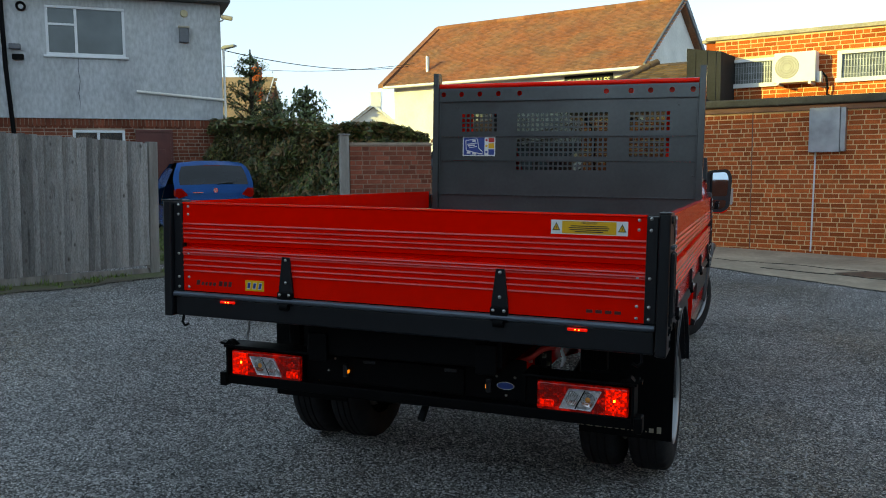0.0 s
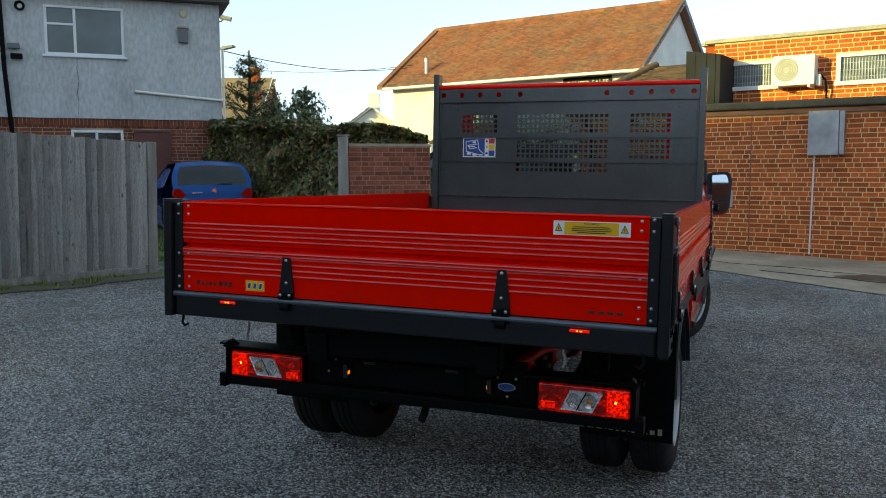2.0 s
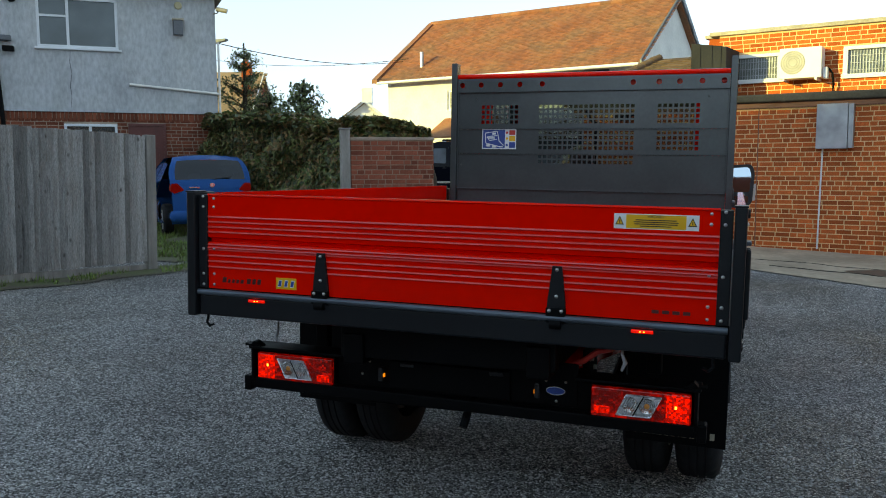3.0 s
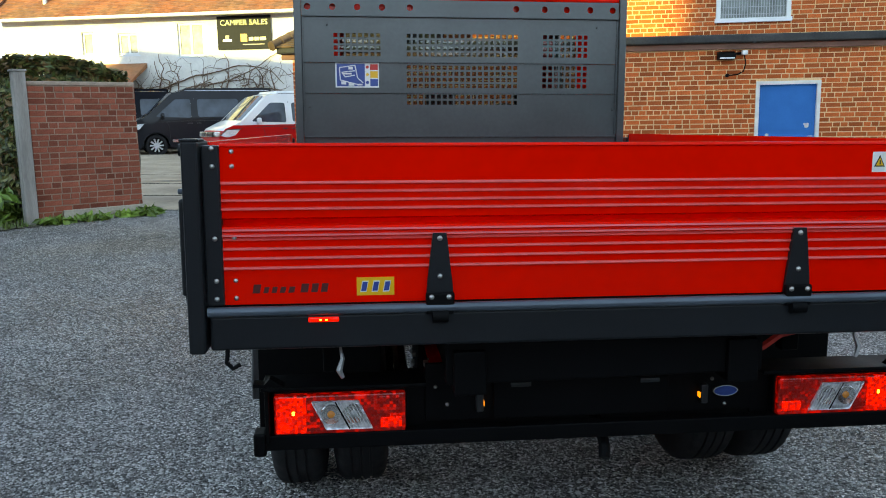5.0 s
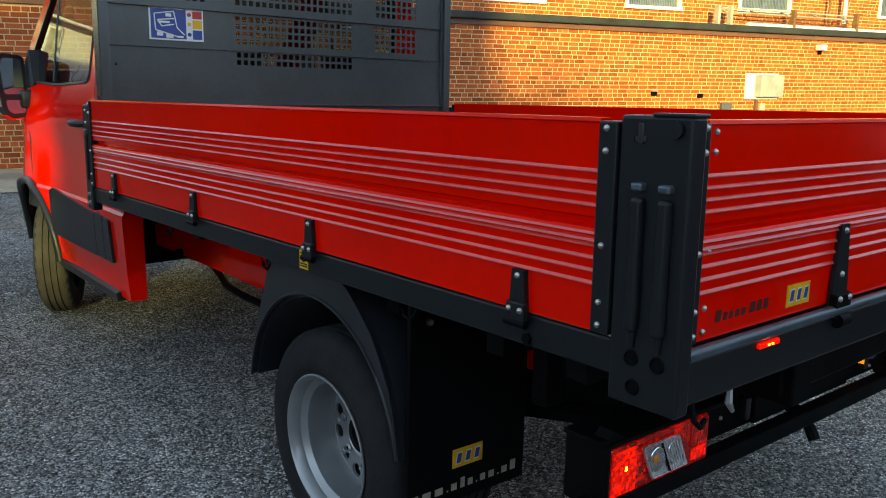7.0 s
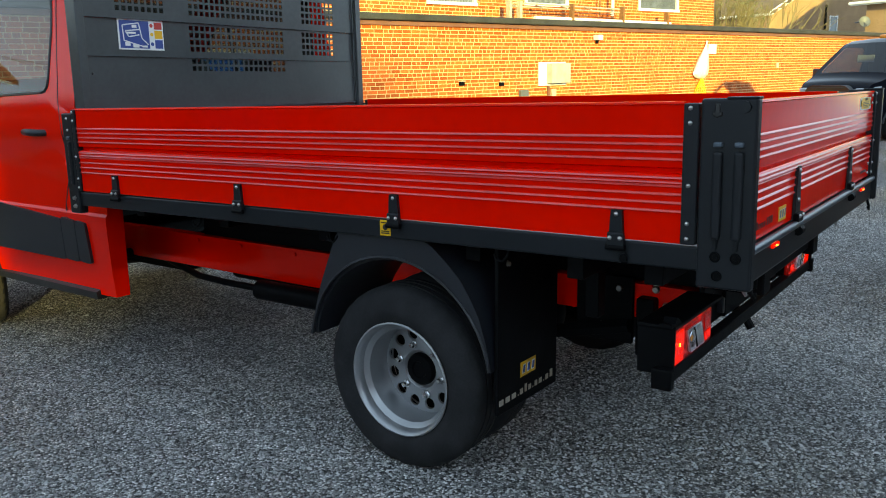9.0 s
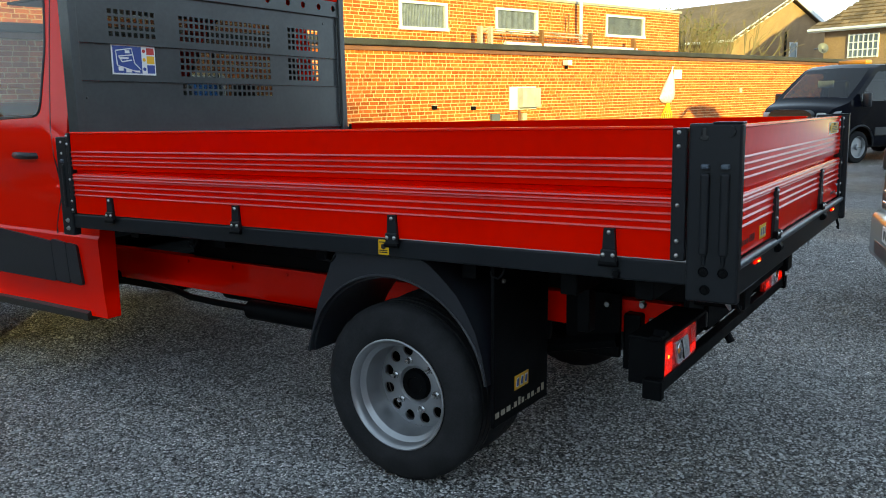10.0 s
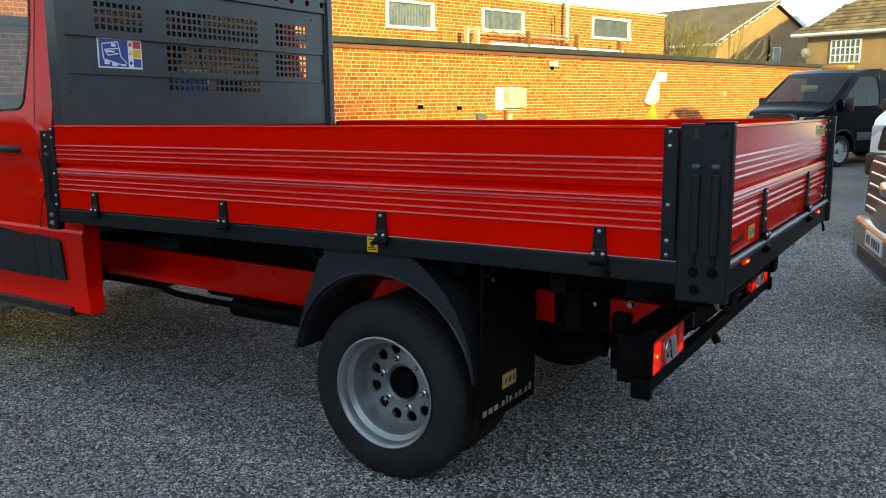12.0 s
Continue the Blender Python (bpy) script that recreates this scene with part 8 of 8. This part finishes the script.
car = thing("hatchback_car", heading(-9.4, 12.85, -0.70, 0.715), "bright blue hatchback car parked by the hedge", "car")
up = [(0.06, 0.25), (0.0, 0.5), (0.02, 0.9), (0.08, 1.04), (0.36, 1.38), (0.62, 1.46), (2.0, 1.45), (2.9, 1.0), (3.7, 0.80), (3.95, 0.6), (3.95, 0.25)]
low = [(3.6, 0.22)] + arc(3.2, 0.3, 0.33, 0, 180, 10) + [(2.8, 0.22), (1.1, 0.22)] + arc(0.75, 0.3, 0.33, 0, 180, 10) + [(0.3, 0.25)]
cw1 = rounded([(1.5, 0.95), (1.5, 1.36), (2.0, 1.36), (2.65, 0.98)], 0.05)
cw2 = rounded([(0.50, 1.03), (0.66, 1.33), (1.42, 1.37), (1.42, 0.97)], 0.05)
b, panes = shell("body", car, up, low, car_width, 0.04, BLUE_PAINT, [cw1, cw2], {3, 6}, DARK_GLASS, "", cuts_z=(0.4, 0.65, 0.88, 1.05, 1.25), cuts_y=(0.05, 0.12, 0.2, 0.3, 0.5, 1.0, 1.6, 2.3, 2.9, 3.4), bulge=0.0, tail=0.1)
for s in (-1, 1):
    plain_wheel(car, s * 0.8, 3.2, s, 0.3, 0.18, 10)
    plain_wheel(car, s * 0.8, 0.75, s, 0.3, 0.18, 10)
    part("tail_lamp", prism(bmesh.new(), rounded([(s * 0.48, 0.86), (s * 0.66, 0.80), (s * 0.71, 0.86), (s * 0.70, 0.98), (s * 0.60, 0.99)], 0.02), -0.03, 0.30, "y"), LAMP_RED, car, "red tail lamp")
    part("wing_mirror", bx(s * 0.82, s * 0.98, 2.45, 2.55, 0.95, 1.08, bevel=0.03), BLUE_PAINT, car, smooth=50)
    seam(car, [(1.46, 1.38), (1.45, 0.7), (1.4, 0.4)], car_width, s, BLACK_INK, 0.006)
bp = part("number_plate", bx(-0.26, 0.26, -0.125, -0.09, 0.52, 0.63), YELLOW, car, "yellow number plate with plain dark bars")
for i in range(7):
    part("plate_bar", bx(-0.22 + i * 0.062, -0.185 + i * 0.062, -0.1275, -0.125, 0.545, 0.605), BLACK_INK, bp)
part("rear_bumper", bx(-0.74, 0.74, -0.12, 0.25, 0.28, 0.5, bevel=0.09, seg=4), BLUE_PAINT, car, smooth=50)
part("plain_badge", rod(bmesh.new(), (0, -0.10, 0.95), (0, -0.06, 0.95), 0.045, 8), CHROME, car, "plain metal badge")
part("boot_line", bx(-0.45, 0.45, -0.10, -0.03, 0.69, 0.698), BLACK_INK, car)
part("print_bar", bx(-0.40, -0.22, -0.085, -0.03, 0.90, 0.92), CHROME, car)
part("wiper", rod(bmesh.new(), (0.05, -0.02, 1.06), (0.35, 0.02, 1.10), 0.012, 6), BLACK_INK, car)
part("brake_lamp", bx(-0.15, 0.15, 0.30, 0.40, 1.385, 1.41), LAMP_RED, car)

# ---- hedge, weeds, trees ----
def leaf_cloud(name, spots, size, mats, label, category, seed, flat=0.0, kind="", parent=None):
    """Many small folded leaves at the given places (centre, outward way)."""
    rng = np.random.default_rng(seed)
    c = np.array([s[0] for s in spots])
    o = np.array([s[1] for s in spots])
    n = len(c)
    o = o + rng.normal(0, 0.55, (n, 3))
    o /= np.linalg.norm(o, axis=1)[:, None]
    r = rng.normal(0, 1, (n, 3))
    a = np.cross(o, r)
    a /= np.linalg.norm(a, axis=1)[:, None]
    b = np.cross(o, a)
    s = size * rng.uniform(0.6, 1.35, n)[:, None]
    v = np.stack([c - a * s, c - b * s * 0.42 + o * s * 0.18, c + a * s, c + b * s * 0.42 + o * s * 0.18], 1).reshape(-1, 3)
    i = np.arange(n)[:, None] * 4
    f = np.concatenate([i + np.array([[0, 1, 2]]), i + np.array([[0, 2, 3]])], 0)
    me = bpy.data.meshes.new(name)
    me.from_pydata(v.tolist(), [], f.tolist())
    for m in mats:
        me.materials.append(m)
    pick = rng.integers(0, len(mats), n)
    me.polygons.foreach_set("material_index", np.concatenate([pick, pick]).astype(np.int32))
    me.update()
    ob = new(name, me)
    if parent:
        ob.parent = parent
    return tagged(ob, label, category, kind=kind)


def leaf_material(name, colour, rough=0.45):
    m = material(name, colour, rough, vary=0.3, scale=3, island=0.45)
    b = m.node_tree.nodes["Principled BSDF"]
    b.inputs["Subsurface Weight"].default_value = 0.0
    return m


IVY = [leaf_material("dark_ivy_leaf", (0.034, 0.05, 0.014)), leaf_material("ivy_leaf", (0.065, 0.095, 0.022)), leaf_material("pale_ivy_leaf", (0.17, 0.17, 0.055)), leaf_material("dry_leaf", (0.22, 0.125, 0.05))]
GREEN = [leaf_material("weed_leaf", (0.08, 0.15, 0.02)), leaf_material("bright_weed_leaf", (0.13, 0.22, 0.03)), leaf_material("pale_grass", (0.13, 0.13, 0.05))]
WOODY = material("dark_twigs", (0.05, 0.035, 0.022), 0.95, vary=0.3, scale=6, bump=0.4)


def hedge(name, line, thick, seed, count, label):
    """line: (x, y, height) along the middle."""
    h = thing(name, (0, 0, 0), label, "hedge")
    rnd = random.Random(seed)
    lens = [math.dist(a[:2], b[:2]) for a, b in zip(line, line[1:])]
    spots = []
    bm = bmesh.new()
    for (a, b), L in zip(zip(line, line[1:]), lens):
        d = Vector((b[0] - a[0], b[1] - a[1], 0)).normalized()
        side = Vector((d.y, -d.x, 0))
        n = int(count * L / sum(lens))
        for _ in range(n):
            t = rnd.random()
            H = a[2] + (b[2] - a[2]) * t
            u = rnd.random()
            p = Vector((a[0], a[1], 0)) + d * L * t
            H *= 1 + 0.10 * noise.noise(p * 0.9) + 0.06 * noise.noise(p * 3.1)
            if u < 0.72:
                z = H * rnd.random() ** 0.8
                w = thick / 2 * (1.0 - 0.35 * (z / H) ** 3) * (1 + 0.6 * noise.noise(Vector((p.x * 1.3, p.y * 1.3, z * 1.6))))
                q, o = p + side * w, side + Vector((0, 0, 0.35))
            else:
                z = H
                q, o = p + side * rnd.uniform(-thick / 2, thick / 2), Vector((0, 0, 1))
            depth = rnd.random() ** 2 * 0.25
            q = q - o.normalized() * depth
            spots.append(((q.x, q.y, z + rise(p.x, p.y) + rnd.uniform(-0.05, 0.10 if u > 0.72 else 0.0)), tuple(o)))
        c = thick * 0.30
        for k in range(int(L / 0.5) + 1):
            p = Vector((a[0], a[1], 0)) + d * min(L, k * 0.5)
            H = (a[2] + (b[2] - a[2]) * min(1, k * 0.5 / L)) * 0.82
            bmesh.ops.create_icosphere(bm, subdivisions=2, radius=1, matrix=Matrix.Translation((p.x, p.y, rise(p.x, p.y) + H * 0.48)) @ Matrix.Diagonal((c, c, H * 0.5, 1)))
    part("core", bm, WOODY, h)
    leaf_cloud("leaves", spots, 0.078, IVY, "", "", seed, parent=h, kind="")
    return h


hedge("ivy_hedge", [(-12.2, 17.6, 2.25), (-10.3, 15.6, 2.15), (-8.6, 14.75, 2.05), (-6.9, 14.0, 1.95)], 1.4, 3, 46000, "overgrown dark green ivy hedge with dry patches")
hedge("ivy_hedge", [(-7.0, 13.2, 1.98), (-6.25, 12.85, 1.96), (-5.4, 13.4, 1.86)], 0.7, 4, 9000, "ivy spilling over the top of the brick wall")


NEEDLES = [IVY[1], leaf_material("pale_needles", (0.12, 0.15, 0.06)), leaf_material("dark_needles", (0.05, 0.08, 0.035))]


def conifer(name, x, y, z, height, spread, seed, label, tiers=16):
    t = thing(name, (x, y, z), label, "tree")
    rnd = random.Random(seed)
    part("trunk", rod(bmesh.new(), (0, 0, 0), (0, 0, height), 0.14, 8, 0.02), WOODY, t)
    spots = []
    for i in range(tiers):
        h = height * (0.12 + 0.86 * i / tiers)
        L = spread * (1 - i / tiers) ** 0.8 * rnd.uniform(0.75, 1.2) + 0.12
        for k in range(5):
            a = rnd.random() * 6.28
            d = Vector((math.cos(a), math.sin(a), rnd.uniform(0.3, 0.75)))
            tip = Vector((0, 0, h)) + d * L
            part("limb", rod(bmesh.new(), (0, 0, h), tip, 0.03, 5, 0.008), WOODY, t)
            for m in range(int(110 * L) + 20):
                s = rnd.random() ** 0.7
                p = Vector((0, 0, h)) + d * L * s
                spots.append((tuple(p + Vector((rnd.gauss(0, 0.09), rnd.gauss(0, 0.09), rnd.gauss(0, 0.06)))), tuple(d)))
    leaf_cloud("crown", spots, 0.05, NEEDLES, "", "", seed, parent=t)
    return t


p = along_view(-5.7, 25)
conifer("conifer_tree", p[0], p[1], 0.5, 4.6, 1.3, 1, "sparse spruce tree behind the hedge", 11)
p = along_view(-2.95, 18.3)
conifer("conifer_tree", p[0], p[1], 0.4, 2.95, 0.8, 2, "ragged cedar top above the hedge", 12)
p = along_view(-4.4, 22)
conifer("conifer_tree", p[0], p[1], 0.5, 2.9, 1.3, 6, "bushy dark evergreen behind the hedge", 10)


def bare_tree(name, x, y, z, height, seed, label, mat, leaves=None, spread=0.35, depth=5, lean=0.0):
    t = thing(name, (x, y, z), label, "tree")
    rnd = random.Random(seed)
    tips = []
    bm = bmesh.new()

    def grow(p, d, L, r, k):
        q = p + d * L
        rod(bm, p, q, r, 5, r * 0.65)
        if k == 0:
            tips.append((tuple(q), tuple(d)))
            return
        for _ in range(3 if k > 2 else 2):
            e = (d + Vector((rnd.gauss(0, spread), rnd.gauss(0, spread), rnd.gauss(0.1, spread * 0.6)))).normalized()
            grow(q, e, L * rnd.uniform(0.6, 0.85), r * 0.62, k - 1)
    for _ in range(4):
        grow(Vector((rnd.gauss(0, 0.3), rnd.gauss(0, 0.3), 0)), Vector((rnd.gauss(0, 0.15) + lean, rnd.gauss(0, 0.15), 1)).normalized(), height * 0.3, 0.07, depth)
    part("branchwork", bm, mat, t)
    if leaves:
        leaf_cloud("leaves", [s for s in tips for _ in range(2)], 0.05, leaves, "", "", seed, parent=t)
    return t


STRAW = material("sunlit_bark", (0.2, 0.15, 0.07), 0.9, vary=0.2, scale=4)
p = view_late(9.0, 31)
bare_tree("bare_shrub", p[0], p[1], -0.6, 5.0, 4, "leafless pale shrub beyond the brick building", STRAW, [GREEN[2]], spread=0.28)
p = view_late(11.0, 36)
bare_tree("bare_shrub", p[0], p[1], -0.6, 5.5, 5, "leafless pale shrub beyond the brick building", STRAW, None, spread=0.3)


# bare trees added out of view to break up the sunlight
for x, y, sd in ((-15.2, -9.3, 11), (-14.5, -9.4, 12)):
    bare_tree("shade_tree", x, y, -0.1, 7.5, sd, "unseen leafless tree added to dapple the sunlight", WOODY, [IVY[3]], spread=0.3)


# ---- weeds, verge and grass ----
def inside_poly(x, y, poly):
    c = False
    for i in range(len(poly)):
        (x1, y1), (x2, y2) = poly[i - 1], poly[i]
        if (y1 > y) != (y2 > y) and x < (x2 - x1) * (y - y1) / (y2 - y1) + x1:
            c = not c
    return c


VERGE = [(-12.5, 12.0), (-9.5, 9.6), (-8.05, 10.0), (-7.2, 10.8), (-6.6, 11.4), (-6.2, 11.8), (-7.4, 13.6), (-9.0, 15.6), (-12.5, 19)]
sheet("verge", span(-12.5, -6.0, 52), span(9.2, 19.0, 75), DIRT, "worn grass and bare earth beside the hedge", up=0.012, inside=lambda x, y: inside_poly(x + 0.25 * noise.noise(Vector((x * 2, y * 2, 0))), y + 0.25 * noise.noise(Vector((x * 2, y * 2, 5))), VERGE))
FS = (F2 - F1).normalized()
FNORM = Vector((FS.y, -FS.x))
sheet("fence_verge", span(-11.0, -7.0, 60), span(4.0, 10.6, 100), DIRT, "earth and fallen leaves along the fence foot", up=0.012,
      inside=lambda x, y: -0.15 < (Vector((x, y)) - F1).dot(FNORM) + 0.2 * noise.noise(Vector((x * 2.2, y * 2.2, 1))) < 0.55 and (Vector((x, y)) - F1).dot(FS) < 2.7)


def blades(name, test, box, count, h, seed, label, mats):
    rnd = random.Random(seed)
    v, f, mi = [], [], []
    while len(f) < count:
        x, y = rnd.uniform(box[0], box[1]), rnd.uniform(box[2], box[3])
        if not test(x, y):
            continue
        a, L, w = rnd.random() * 6.28, h * rnd.uniform(0.4, 1.3), rnd.uniform(0.004, 0.01)
        z = rise(x, y) + 0.01
        b = Vector((math.cos(a), math.sin(a), 0))
        k = len(v)
        t = rnd.uniform(0.2, 0.9) * L
        v += [(x - b.y * w, y + b.x * w, z), (x + b.y * w, y - b.x * w, z), (x + b.x * t, y + b.y * t, z + L)]
        f.append((k, k + 1, k + 2))
        mi.append(rnd.randrange(len(mats)))
    ob = solid_mesh(name, v, f, mats, label=label, kind="stuff", category="grass")
    ob.data.polygons.foreach_set("material_index", mi)
    return ob


blades("grass", lambda x, y: inside_poly(x, y, VERGE) and noise.noise(Vector((x * 0.9, y * 0.9, 3))) > -0.12, (-12.5, -6.0, 9.2, 19), 30000, 0.07, 3, "short patchy green grass", GREEN)
blades("grass", lambda x, y: -0.15 < (Vector((x, y)) - F1).dot(FNORM) < 0.5 and (Vector((x, y)) - F1).dot(FS) < 2.6 and noise.noise(Vector((x * 2, y * 2, 3))) > 0.0, (-11, -7, 4, 10.6), 2500, 0.06, 5, "sparse grass along the fence foot", GREEN)
rnd = random.Random(9)
spots = []
for _ in range(800):
    t = rnd.random()
    x, y = -9.3 + 2.5 * t + rnd.gauss(0, 0.25), 15.3 - 2.6 * t + rnd.gauss(0, 0.2) - 0.35
    for k in range(7):
        spots.append(((x + rnd.gauss(0, 0.06), y + rnd.gauss(0, 0.06), rise(x, y) + rnd.uniform(0.03, 0.38)), (rnd.gauss(0, 0.6), -0.5, 0.8)))
for _ in range(45):
    t = rnd.random()
    x, y = -6.15 + 1.1 * t, 11.98 + 0.8 * t - abs(rnd.gauss(0, 0.07))
    if t > 0.25:
        x, y = (x, y) if rnd.random() < 0.4 else (-4.98 + rnd.gauss(0, 0.07), 12.86 + rnd.gauss(0, 0.09))
    for k in range(6):
        spots.append(((x + rnd.gauss(0, 0.04), y + rnd.gauss(0, 0.04), rise(x, y) + rnd.uniform(0.005, 0.07)), (rnd.gauss(0, 0.6), -0.5, 0.8)))
leaf_cloud("weeds", spots, 0.085, GREEN[:2], "leafy green weeds at the hedge foot", "weeds", 12, kind="stuff")

# ---- loose stones on the gravel ----
def loose_stones(count, seed):
    rng = np.random.default_rng(seed)
    path = np.array([(0.0, 0.0), (-1.57, 0.68), (-2.95, 1.7), (-4.85, 2.43)])
    base = np.array([(1, 0, 0), (-1, 0, 0), (0, 1, 0), (0, -1, 0), (0, 0, 1), (0, 0, -1)], float)
    tri = np.array([(0, 2, 4), (2, 1, 4), (1, 3, 4), (3, 0, 4), (2, 0, 5), (1, 2, 5), (3, 1, 5), (0, 3, 5)])
    xy = np.stack([rng.uniform(-7.5, 4.5, count * 3), rng.uniform(1.2, 10.0, count * 3)], 1)
    d = np.min(np.linalg.norm(xy[:, None] - path[None], axis=2), axis=1)
    keep = xy[rng.random(len(xy)) < np.clip(1.25 - d / 7.0, 0.12, 1)][:count]
    n = len(keep)
    size = rng.uniform(0.0045, 0.0085, n) * (1 + 0.5 * (rng.random(n) > 0.95))
    v = base[None] * rng.uniform(0.6, 1.3, (n, 6, 1)) + rng.normal(0, 0.16, (n, 6, 3))
    a = rng.uniform(0, 6.283, n)
    c, s = np.cos(a), np.sin(a)
    rot = np.stack([np.stack([c, -s, 0 * c], 1), np.stack([s, c, 0 * c], 1), np.stack([0 * c, 0 * c, 1 + 0 * c], 1)], 1)
    v = np.einsum("nij,nkj->nki", rot, v * np.array([1.2, 0.9, 0.65])) * size[:, None, None]
    z = np.array([rise(x, y) for x, y in keep]) + size * 0.3
    v += np.concatenate([keep, z[:, None]], 1)[:, None]
    f = (np.arange(n)[:, None, None] * 6 + tri[None]).reshape(-1, 3)
    me = bpy.data.meshes.new("gravel_stones")
    me.from_pydata(v.reshape(-1, 3).tolist(), [], f.tolist())
    me.materials.append(material("gravel_stone", (0.32, 0.315, 0.306), 0.8, island=0.75, vary=0.28, scale=0.8, fine=0.15))
    me.update()
    return tagged(new("gravel_stones", me), "loose grey gravel stones scattered over the yard", "gravel", kind="stuff")


loose_stones(150000, 8)
